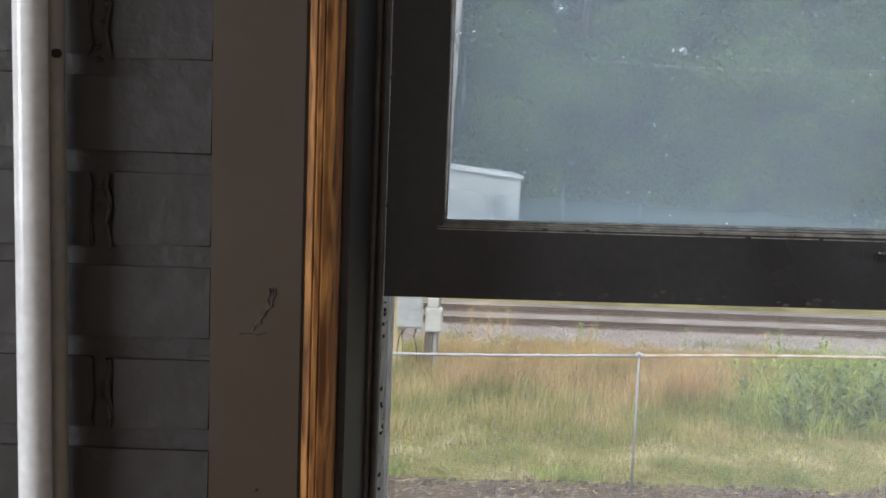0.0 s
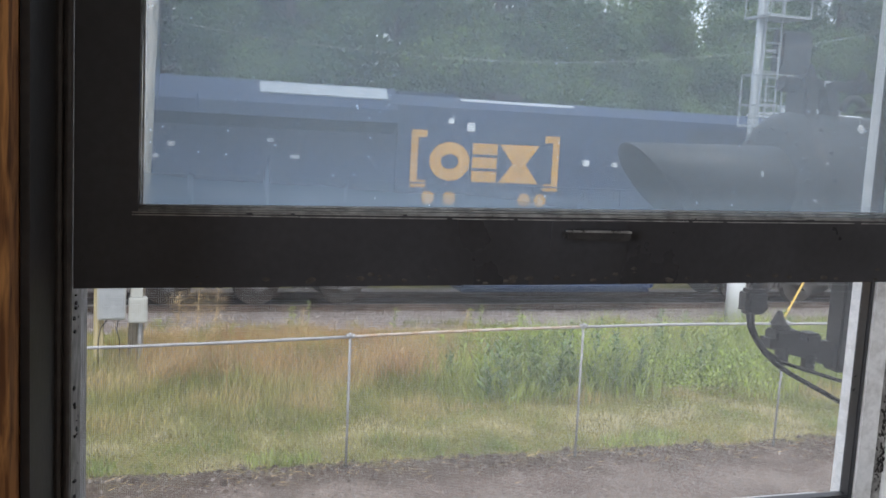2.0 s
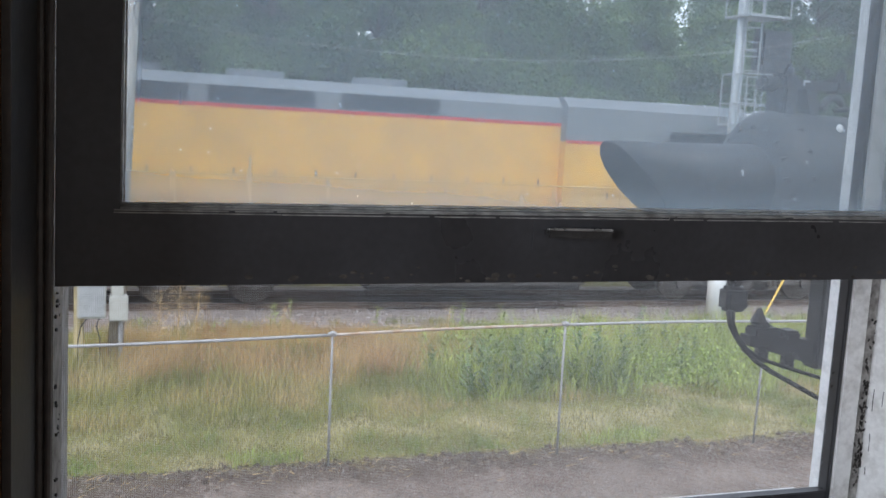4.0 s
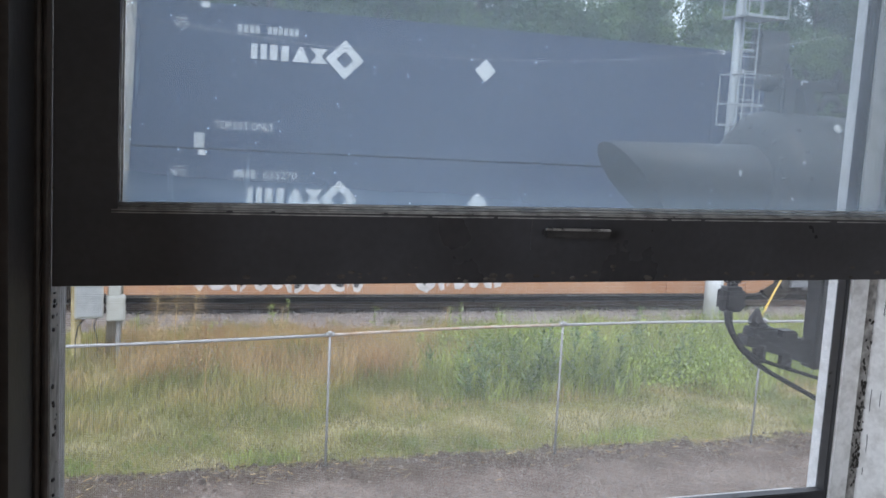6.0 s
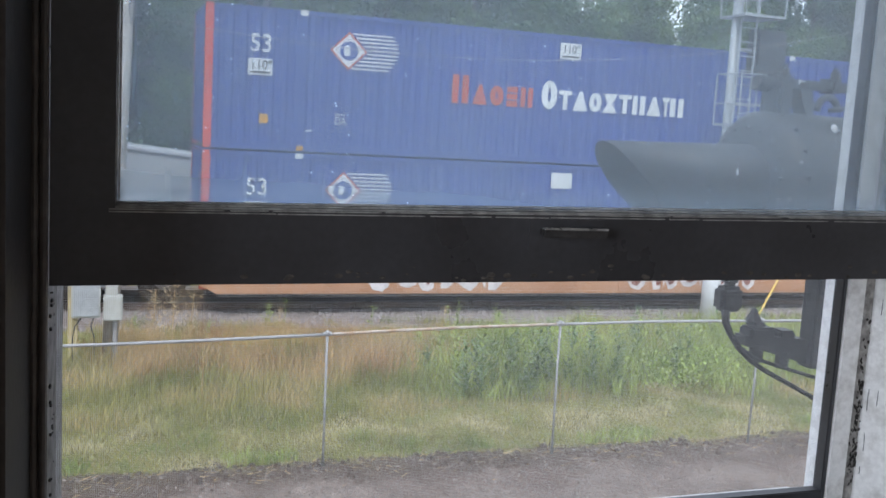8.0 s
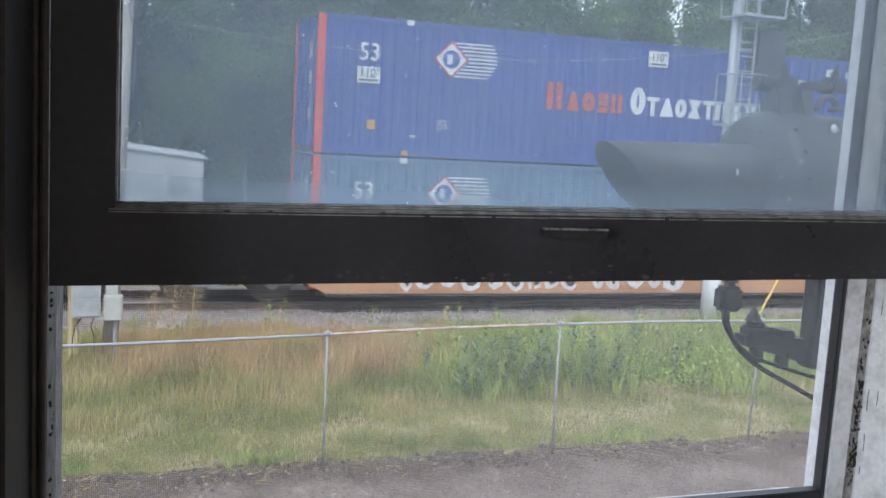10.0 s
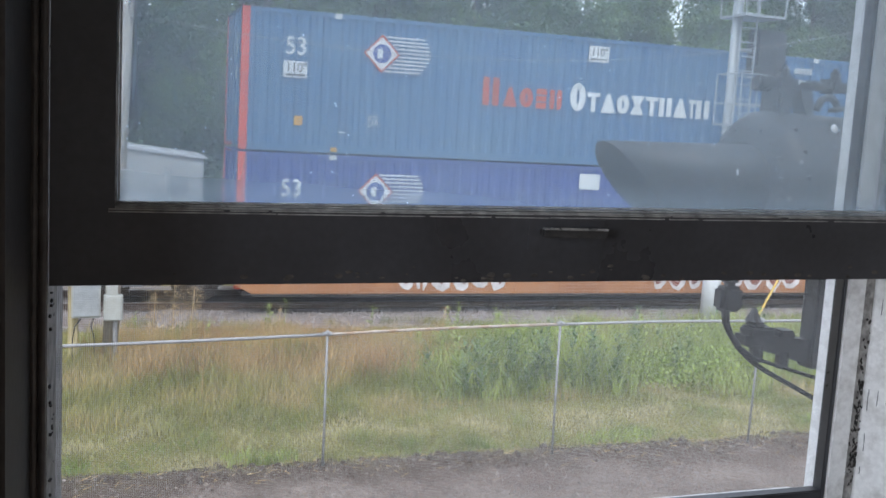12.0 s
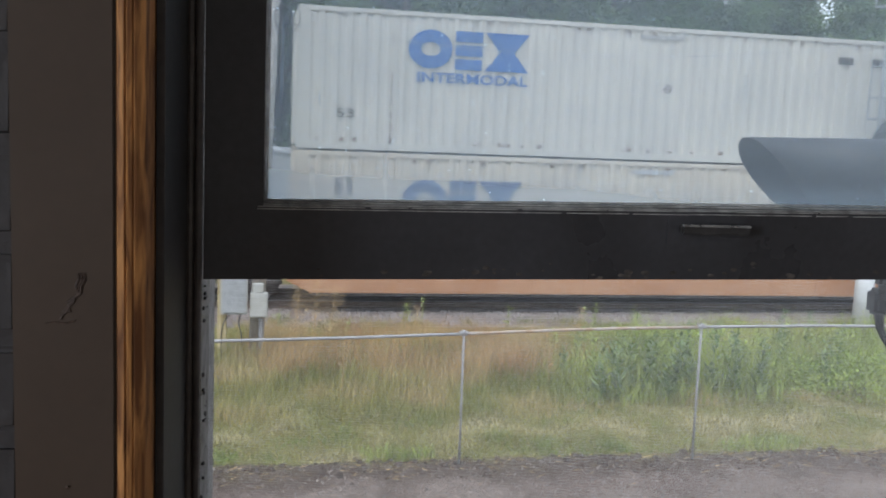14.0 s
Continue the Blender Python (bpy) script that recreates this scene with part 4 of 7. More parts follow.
    part("corner_stripe", boxes((u(-2.49), u(-2.405), -1.428, -1.421, 1.64, 3.24)), GOLD, nose, "gold corner of the nose")
    part("nose_stripe", boxes((u(-2.418), u(-2.39), -1.40, 1.40, 1.64, 3.25)), GOLD, nose, "gold nose front")
    part("headlight", tube(bmesh.new(), (u(-2.55), 0, 3.5), (u(-2.36), 0, 3.5), 0.12, 14), WHITE_MARK, nose)
    part("marker", boxes((u(-2.66), u(-2.56), -1.43, -1.42, 3.2, 3.28)), WHITE_MARK, nose)
    handrail(L, [(u(-2.25), 1.7), (u(-2.25), 2.92), (u(-1.95), 2.94), (u(-1.9), 1.7)], [], ROOF_GREY, -1.42, 1.62)
    handrail(L, [(u(-1.62), 1.1), (u(-1.60), 2.88), (u(-1.30), 2.86), (u(-1.26), 1.1)], [], GOLD, -1.45, 1.62)
    for a, b, top in ((-2.14, -2.05, 2.80), (-1.83, -1.73, 2.76)):
        part("step_guard", boxes((u(a), u(b), -1.49, -1.46, 1.62, top), bevel=0.008), GOLD, L, "gold step guard")
    handrail(L, [(u(-21.9), 2.80), (u(-14), 2.80), (u(-6.2), 2.80)], [(u(-21.8 + 2.2 * i), 2.80) for i in range(8)], NAVY, -1.48, 1.62)
    handrail(L, [(u(-23.05), 1.3), (u(-23.0), 2.7), (u(-22.5), 2.75)], [(u(-22.5), 2.75)], ROOF_GREY, -1.42, 1.62)
    bm = tubes([((u(-9.75), -1.03, 3.52), (u(-6.1), -1.03, 3.52))], 0.02, 6)
    part("grab_rail", bm, ROOF_GREY, hood)
    for a, z, w, h in ((-20.9, 3.35, 0.14, 0.1), (-18.9, 3.52, 0.14, 0.08), (-18.4, 3.2, 0.18, 0.07), (-14.95, 4.1, 0.13, 0.12), (-14.5, 3.95, 0.17, 0.2), (-11.6, 3.3, 0.14, 0.13), (-10.85, 3.3, 0.12, 0.1), (-9.6, 3.3, 0.05, 0.2), (-8.0, 3.75, 0.16, 0.16), (-21.2, 3.1, 0.12, 0.07)):
        part("placard", boxes((u(a), u(a) + w, -1.10, -1.086 if a > -16 and a < -12 else -1.001, z, z + h)), WHITE_MARK, hood)
    part("fuel_tank", boxes((u(-14.6), u(-9.6), -1.35, 1.35, 0.35, 1.25), bevel=0.12), NAVY, L)
    part("pilot", boxes((u(-1.3), u(-1.05), -1.4, 1.4, 0.25, 1.3), bevel=0.03), NAVY, L)
    for a in (-1.75, -22.85):
        part("steps", boxes(*((u(a) - 0.3, u(a) + 0.3, -1.5, -1.2, 0.4 + 0.3 * k, 0.45 + 0.3 * k) for k in range(3))), ROOF_GREY, L)
    truck(L, u(-5.1), 3)
    truck(L, u(-19.0), 3)
    coupler(L, u(-1.1), 1)
    coupler(L, u(-23.2), -1)
    TRAIN.append((L, o))


def loco_two():
    o = -35.5
    u = lambda v: v - o
    L = thing("locomotive", pose(o, TRACK_Y, RAIL_Z), "yellow and grey diesel locomotive with red stripe and number", "locomotive", "locomotives of the train")
    part("frame", boxes((u(-46.3), u(-23.85), -1.52, 1.52, 1.30, 1.62), bevel=0.03), ARMOUR, L)
    part("walkway_edge", boxes((u(-46.3), u(-23.85), -1.53, -1.521, 1.54, 1.60)), LOCO_RED, L)
    def layered(x0, x1, half, zc, ztop, name, parent):
        bm = bmesh.new()
        prism(bm, [(-half, 1.62), (-half, zc), (half, zc), (half, 1.62)], "x", x0, x1)
        lower = part(name, bm, ARMOUR, parent)
        bm = bmesh.new()
        prism(bm, [(-half, zc), (-half, ztop - 0.22), (-half + 0.25, ztop), (half - 0.25, ztop), (half, ztop - 0.22), (half, zc)], "x", x0, x1)
        part("upper_" + name, bm, LOCO_GREY, lower)
        part("stripe", boxes((x0, x1, -half - 0.006, -half, zc - 0.045, zc + 0.035)), LOCO_RED, lower)
        return lower
    hood = layered(u(-44.6), u(-33.4), 1.05, 4.2, 4.82, "hood", L)
    fore = layered(u(-33.4), u(-28.55), 1.35, 3.83, 4.84, "equipment_hood", L)
    for v in (u(-44.0), u(-41.4), u(-38.6)):
        part("radiator_screen", boxes((v, v + 2.2, -1.08, -1.05, 4.28, 4.6)), GRILLE, hood)
        part("cooling_fan", tube(bmesh.new(), (v + 1.1, 0, 4.82), (v + 1.1, 0, 4.98), 0.62, 24), LOCO_GREY, hood)
    door_panels(hood, u(-44.2), u(-33.8), 1.8, 3.9, -1.05, 12, ARMOUR)
    louvres(fore, u(-30.7), u(-29.03), 3.55, 4.18, -1.355, 10, GRILLE)
    door_panels(fore, u(-33.3), u(-28.7), 1.8, 3.4, -1.35, 4, ARMOUR)
    part("roof_box", boxes((u(-30.9), u(-29.1), -1.0, 1.0, 4.838, 4.862), bevel=0.006), ROOF_GREY, fore)
    # cab
    bm = bmesh.new()
    prism(bm, [(u(-28.52), 1.62), (u(-28.52), 3.78), (u(-25.72), 3.78), (u(-25.55), 3.2), (u(-25.55), 1.62)], "y", -1.52, 1.52)
    cab = part("cab", bm, ARMOUR, L, "yellow driver's cab with red number")
    bm = bmesh.new()
    prism(bm, [(u(-28.52), 3.78), (u(-28.52), 4.40), (u(-25.98), 4.40), (u(-25.72), 3.78)], "y", -1.52, 1.52)
    part("upper_cab", bm, LOCO_GREY, cab)
    for a, b in ((-28.52, -28.08), (-26.14, -25.78)):
        part("stripe", boxes((u(a), u(b), -1.527, -1.52, 3.74, 3.82)), LOCO_RED, cab)
    bm = bmesh.new()
    prism(bm, [(-1.5, 4.40), (-1.24, 4.70), (-0.9, 4.76), (0.9, 4.76), (1.24, 4.70), (1.5, 4.40)], "x", u(-28.6), u(-25.9))
    roof = part("cab_roof", bm, ROOF_WHITE, cab, "white cab roof")
    for v in (-27.4, -26.9, -26.6):
        part("roof_fitting", boxes((u(v), u(v) + 0.16, -0.3, 0.1, 4.76, 4.86), bevel=0.02), ROOF_GREY, roof)
    cab_windows(cab, u(-28.04), u(-26.18), 3.58, 4.22, -1.523, [u(-27.6), u(-27.02), u(-26.48)], GRILLE)
    for a, b in ((-27.06, -27.0), (-26.55, -26.42)):
        part("window_post", boxes((u(a), u(b), -1.565, -1.55, 3.62, 4.18)), WHITE_MARK, cab)
    part("sunshade", boxes((u(-27.6), u(-26.5), -1.78, -1.56, 4.16, 4.2)), LOCO_GREY, cab)
    part("drip_ledge", boxes((u(-28.3), u(-25.7), -1.555, -1.52, 3.50, 3.53)), ARMOUR, cab)
    part("door_edge", boxes((u(-28.50), u(-28.44), -1.545, -1.52, 1.7, 4.3)), LOCO_GREY, cab)
    words("4279", u(-27.92), -1.524, 2.80, 0.42, LOCO_RED, cab, "number", 0.010, 1.62)
    part("placard", boxes((u(-27.66), u(-27.54), -1.53, -1.52, 3.32, 3.52)), WHITE_MARK, cab)
    bm = bmesh.new()
    prism(bm, [(u(-25.55), 1.62), (u(-25.55), 3.46), (u(-24.80), 3.44), (u(-24.72), 3.74), (u(-24.56), 3.75), (u(-24.47), 3.66), (u(-24.43), 3.45), (u(-24.43), 1.62)], "y", -1.3, 1.3)
    nose = part("nose", bm, ARMOUR, L)
    bm = bmesh.new()
    prism(bm, [(u(-25.55), 3.46), (u(-25.55), 3.84), (u(-24.9), 3.80), (u(-24.73), 3.74), (u(-24.805), 3.442)], "y", -1.22, 1.22)
    part("nose_top", bm, ROOF_GREY, nose, "pale top of the nose")
    part("grab_rail", tubes([((u(-25.2), -1.24, 3.6), (u(-24.8), -1.24, 3.6)), ((u(-25.2), -1.24, 3.6), (u(-25.2), -1.24, 3.75)), ((u(-24.8), -1.24, 3.6), (u(-24.8), -1.24, 3.75))], 0.02, 6), CHARCOAL, nose)
    part("headlight", tube(bmesh.new(), (u(-24.6), 0, 3.0), (u(-24.45), 0, 3.0), 0.13, 14), WHITE_MARK, nose)
    handrail(L, [(u(-24.42), 1.2), (u(-24.42), 3.35)], [], WHITE_MARK, -1.45, 1.62)
    handrail(L, [(u(-24.42), 2.8), (u(-24.0), 2.8), (u(-23.8), 1.4)], [(u(-24.0), 2.8)], WHITE_MARK, -1.45, 1.62)
    handrail(L, [(u(-44.4), 2.80), (u(-36), 2.80), (u(-28.6), 2.80)], [(u(-44.2 + 1.75 * i), 2.80) for i in range(9)], mat("dull_yellow_rail", (0.62, 0.40, 0.10), 0.6, var=0.1), -1.48, 1.62)
    part("fuel_tank", boxes((u(-38.0), u(-32.6), -1.35, 1.35, 0.35, 1.25), bevel=0.12), CHARCOAL, L)
    part("pilot", boxes((u(-24.0), u(-23.8), -1.4, 1.4, 0.25, 1.3), bevel=0.03), CHARCOAL, L)
    part("air_tank", tube(bmesh.new(), (u(-32.2), -1.2, 1.05), (u(-29.8), -1.2, 1.05), 0.18, 14), LOCO_GREY, L)
    for v in (-24.3, -45.9):
        part("steps", boxes(*((u(v) - 0.3, u(v) + 0.3, -1.5, -1.2, 0.4 + 0.3 * k, 0.45 + 0.3 * k) for k in range(3))), ROOF_GREY, L)
    truck(L, u(-28.0), 3)
    truck(L, u(-42.2), 3)
    coupler(L, u(-23.85), 1)
    coupler(L, u(-46.3), -1)
    TRAIN.append((L, o))


BOX_L, BOX_W, BOX_H = 16.15, 2.59, 2.896


def container(right, z0, paint, post_paint, rail_paint, label, corrugated=True, pitch=0.28, depth=0.036, group="containers on the train"):
    """A 53-foot container: local x from -BOX_L to 0, its side at y = -BOX_W / 2, z from 0."""
    C = thing("shipping_container", pose(right, TRACK_Y, RAIL_Z + z0), label, "container", group)
    hw = BOX_W / 2
    for s in (-1, 1):
        bm = bmesh.new()
        x = -BOX_L + 0.16
        prof = []
        step = pitch if corrugated else 1.2
        d = depth if corrugated else 0.008
        while x < -0.16 - step:
            prof += [(x, 0), (x + step * 0.34, 0), (x + step * 0.5, d), (x + step * 0.84, d)]
            x += step
        prof += [(x, 0), (-0.16, 0)]
        lo = [bm.verts.new((a, s * (hw - 0.012 - b), 0.17)) for a, b in prof]
        hi = [bm.verts.new((a, s * (hw - 0.012 - b), BOX_H - 0.10)) for a, b in prof]
        for i in range(len(prof) - 1):
            bm.faces.new((lo[i], lo[i + 1], hi[i + 1], hi[i]))
        part("side_wall", bm, paint, C)
        part("top_rail", boxes((-BOX_L + 0.16, -0.16, s * (hw - 0.055) - 0.055, s * (hw - 0.055) + 0.055, BOX_H - 0.10, BOX_H), bevel=0.008), rail_paint, C)
        part("bottom_rail", boxes((-BOX_L + 0.16, -0.16, s * (hw - 0.05) - 0.05, s * (hw - 0.05) + 0.05, 0.0, 0.17), bevel=0.01), rail_paint, C)
        for x in (-BOX_L + 0.08, -0.08):
            p = part("corner_post", boxes((x - 0.08, x + 0.08, s * (hw - 0.07) - 0.07, s * (hw - 0.07) + 0.07, 0.0, BOX_H), bevel=0.01), post_paint, C)
        for x in (-BOX_L + 1.98, -1.98):
            p = part("lift_post", boxes((x - 0.07, x + 0.07, s * (hw - 0.04) - 0.04, s * (hw - 0.04) + 0.042, 0.0, BOX_H + 0.004), bevel=0.008), rail_paint, C)
            for z in (0.02, BOX_H - 0.13):
                part("corner_casting", boxes((x - 0.09, x + 0.09, s * (hw - 0.04) - 0.06, s * (hw - 0.04) + 0.058, z, z + 0.125), bevel=0.012), rail_paint, p)
    part("roof", boxes((-BOX_L, 0, -hw + 0.01, hw - 0.01, BOX_H - 0.03, BOX_H - 0.005)), paint, C)
    part("end_wall", boxes((-0.06, -0.02, -hw + 0.14, hw - 0.14, 0.0, BOX_H - 0.03)), paint, C)
    for s in (-1, 1):
        d = part("end_door", boxes((-BOX_L + 0.03, -BOX_L + 0.07, min(0, s * (hw - 0.14)), max(0, s * (hw - 0.14)), 0.12, BOX_H - 0.08)), paint, C)
        for k in (0.3, 0.85):
            part("lock_rod", tubes([((-BOX_L + 0.0, s * k, 0.08), (-BOX_L + 0.0, s * k, BOX_H - 0.06))], 0.022, 8), rail_paint, d)
    TRAIN.append((C, right))
    return C


def bars(parent, x, z, h, n, material=WHITE_MARK, w=None):
    """Small writing as a row of plain bars."""
    w = w or h * 0.62
    part("marking", boxes(*((x + i * w * 1.3, x + i * w * 1.3 + w, -BOX_W / 2 - 0.004, -BOX_W / 2 + 0.002, z, z + h) for i in range(n))), material, parent)


def plate(parent, x0, x1, z0, z1, material, name="placard", dy=0.004):
    return part(name, boxes((x0, x1, -BOX_W / 2 - dy, -BOX_W / 2 + 0.008, z0, z1)), material, parent)


def lozenge(parent, x, z, r, material, hole=0.0, dy=0.005, name="emblem"):
    bm = bmesh.new()
    y = -BOX_W / 2
    if hole:
        for k in range(4):
            a, b = k * math.pi / 2, (k + 1) * math.pi / 2
            P = lambda q, t: (x + q * math.cos(t), z + q * math.sin(t))
            prism(bm, [P(r, a), P(r, b), P(r * hole, b), P(r * hole, a)], "y", y - dy, y + 0.002)
    else:
        prism(bm, [(x + r, z), (x, z + r), (x - r, z), (x, z - r)], "y", y - dy, y + 0.008)
    return part(name, bm, material, parent)


BOX_NAVY = mat("navy_container_paint", (0.022, 0.038, 0.095), 0.5, var=0.1, scale=0.8, fine=20, bump=0.05)
BOX_BLUE = mat("blue_container_paint", (0.030, 0.062, 0.30), 0.5, var=0.1, scale=0.7, fine=20, bump=0.05, color2=(0.04, 0.072, 0.27))
BOX_FADED = mat("faded_blue_container_paint", (0.055, 0.145, 0.30), 0.6, var=0.1, scale=0.7, fine=20, bump=0.05, color2=(0.075, 0.165, 0.29))
BOX_PALE = mat("pale_blue_container_paint", (0.11, 0.19, 0.30), 0.6, var=0.1, scale=0.7, fine=20, bump=0.05)
BOX_WHITE = mat("white_container_paint", (0.67, 0.63, 0.55), 0.6, var=0.06, scale=0.9, fine=18, bump=0.05, color2=(0.57, 0.54, 0.48))
BOX_CREAM = mat("cream_container_paint", (0.68, 0.60, 0.48), 0.6, var=0.07, scale=0.9, fine=18, bump=0.05, color2=(0.56, 0.49, 0.40))
MARK_RED = mat("orange_red_marking", (0.60, 0.10, 0.04), 0.6, var=0.12, scale=2)
MARK_BLUE = mat("blue_marking", (0.035, 0.16, 0.47), 0.55, var=0.08, scale=2)
MARK_DARK = mat("dark_marking", (0.05, 0.05, 0.055), 0.6, var=0.1)
MARK_AMBER = mat("amber_marking", (0.75, 0.38, 0.04), 0.6, var=0.08)
RUST = mat("rust_streak", (0.34, 0.26, 0.20), 0.9, var=0.25, scale=6, fine=30)


def navy_marks(C, right, low):
    X = lambda v: v - right
    zl = 5.18 - 3.31
    bm = bmesh.new()
    for kind, o, w in (("pair", 0.0, 0.34), ("pair", 0.38, 0.42), ("peak", 0.84, 0.36), ("waist", 1.22, 0.36)):
        token(bm, kind, X(-62.17) + o, zl - 0.02, w, 0.31, -BOX_W / 2)
    part("emblem", bm, WHITE_MARK, C)
    lozenge(C, X(-60.22), zl + 0.1, 0.41, WHITE_MARK, 0.44)
    lozenge(C, X(-57.04), zl + 0.1, 0.25, WHITE_MARK)
    plate(C, X(-63.26), X(-63.06), 0.0, 0.30, DULL_WHITE, "reflector", 0.05)
    words("WTP", X(-63.70), -BOX_W / 2 - 0.001, 2.34, 0.15, WHITE_MARK, C, width=0.30)
    plate(C, X(-63.66), X(-63.45), 2.53, 2.55, WHITE_MARK, "marking")
    if not low:
        words("TOP LIFT ONLY", X(-62.86), -BOX_W / 2 - 0.001, 0.40, 0.16, WHITE_MARK, C, width=1.2)
    bars(C, X(-62.45), 2.36, 0.16, 4, DULL_WHITE, 0.09)
    if low:
        words("635270", X(-61.85), -BOX_W / 2 - 0.001, 2.36, 0.15, WHITE_MARK, C, width=0.70)
    else:
        bars(C, X(-61.85), 2.36, 0.16, 6, DULL_WHITE, 0.085)
    # the same marks near the leading end
    words("WTP", X(-50.60), -BOX_W / 2 - 0.001, 2.34, 0.15, WHITE_MARK, C, width=0.30)
    if not low:
        words("TOP LIFT ONLY", X(-52.0), -BOX_W / 2 - 0.001, 0.40, 0.16, WHITE_MARK, C, width=1.2)
    for v in (-63.10, -51.0):
        plate(C, X(v) - 0.09, X(v) + 0.09, 2.79, 2.90, WHITE_MARK, "marking", 0.02)


def stack_marks(C, right, upper, z110=True):
    """Wordmark in plain blocks, streaked diamond, size figures and plates of the blue containers."""
    left = right - BOX_L
    X = lambda d: d - BOX_L
    base = 1.22
    red = (("pair", 0.44), ("peak", 0.36), ("disc", 0.34), ("slab", 0.30), ("pair", 0.34))
    white = (("disc", 0.42), ("wedge", 0.36), ("peak", 0.40), ("disc", 0.34), ("waist", 0.40), ("wedge", 0.36), ("pair", 0.38), ("peak", 0.40), ("wedge", 0.20), ("pair", 0.42))
    for x0, shapes, tall, gap, paint in ((5.30, red, 0.62, 0.05, MARK_RED), (7.45, white, 0.64, 0.012, WHITE_MARK)):
        bm, a = bmesh.new(), 0.0
        for i, (kind, w) in enumerate(shapes):
            token(bm, kind, X(x0) + a, base, w * 0.94, 0.44 if i else tall, -BOX_W / 2)
            a += w + gap
        part("emblem", bm, paint, C)
    # size figures near the trailing end
    words("53", X(0.88), -BOX_W / 2 - 0.002, 2.0, 0.36, WHITE_MARK, C, "lettering", 0.004, 0.42)
    p = plate(C, X(0.86), X(1.36), 1.52, 1.86, WHITE_MARK)
    words('110"', X(0.90), -BOX_W / 2 - 0.007, 1.64, 0.19, MARK_DARK, p, "lettering", 0.003, 0.40)
    part("small_print", boxes((X(0.91), X(1.31), -BOX_W / 2 - 0.007, -BOX_W / 2 - 0.004, 1.555, 1.60)), MARK_DARK, p)
    p = plate(C, X(7.85), X(8.37), 2.36, 2.72, WHITE_MARK)
    if z110:
        words('110"', X(7.90), -BOX_W / 2 - 0.007, 2.50, 0.18, MARK_DARK, p, "lettering", 0.003, 0.38)
        part("small_print", boxes((X(7.90), X(8.32), -BOX_W / 2 - 0.007, -BOX_W / 2 - 0.004, 2.40, 2.44)), MARK_DARK, p)
    lz = 2.15
    e = lozenge(C, X(2.95), lz, 0.40, MARK_RED)
    lozenge(e, X(2.95), lz, 0.35, WHITE_MARK, dy=0.009, name="emblem_field")
    bm = tube(bmesh.new(), (X(2.95), -BOX_W / 2 - 0.013, lz), (X(2.95), -BOX_W / 2 - 0.009, lz), 0.2, 18)
    part("emblem_disc", bm, BOX_BLUE, e)
    part("emblem_shape", boxes((X(2.85), X(2.97), -BOX_W / 2 - 0.016, -BOX_W / 2 - 0.013, lz - 0.1, lz + 0.1)), WHITE_MARK, e)
    rows = []
    for k in range(10):
        z = lz + 0.36 - k * 0.08
        x0 = 2.95 + 0.40 - abs(z - lz) + 0.03
        rows.append((X(x0), X(3.87 + 0.18 * math.sin(k * 0.35 + 0.2)), -BOX_W / 2 - 0.004, -BOX_W / 2 + 0.008, z - 0.016, z + 0.016))
    part("streaks", boxes(*rows), WHITE_MARK, e)
    plate(C, X(1.12), X(1.30), 0.55, 0.74, MARK_AMBER, "reflector")
    plate(C, X(15.55), X(15.70), 0.85, 1.05, MARK_AMBER, "reflector")
    words("DA", X(2.70), -BOX_W / 2 - 0.002, 0.60, 0.17, WHITE_MARK, C, width=0.24)
    words("DA", X(13.60), -BOX_W / 2 - 0.002, 0.60, 0.17, WHITE_MARK, C, width=0.24)
    for d in (2.70, 13.60):
        plate(C, X(d), X(d + 0.24), 0.80, 0.82, WHITE_MARK, "marking")
        plate(C, X(d) - 0.62, X(d) - 0.48, 0.42, 0.46, WHITE_MARK, "marking")
    bars(C, X(12.95), 2.48, 0.17, 4, WHITE_MARK, 0.085)
    bars(C, X(13.55), 2.48, 0.15, 6, DULL_WHITE, 0.07)
    for d in (1.98, 14.17):
        plate(C, X(d) - 0.08, X(d) + 0.08, 2.79, 2.90, WHITE_MARK, "marking", 0.022)
        plate(C, X(d) - 0.07, X(d) + 0.07, 0.02, 0.12, MARK_AMBER, "marking", 0.022)
    # plates on the trailing end
    for z, h, w in ((2.0, 0.34, 0.5), (1.45, 0.28, 0.5), (0.7, 0.24, 0.4)):
        part("placard", boxes((-BOX_L + 0.022, -BOX_L + 0.03, -0.72, -0.72 + w, z, z + h)), DULL_WHITE, C)


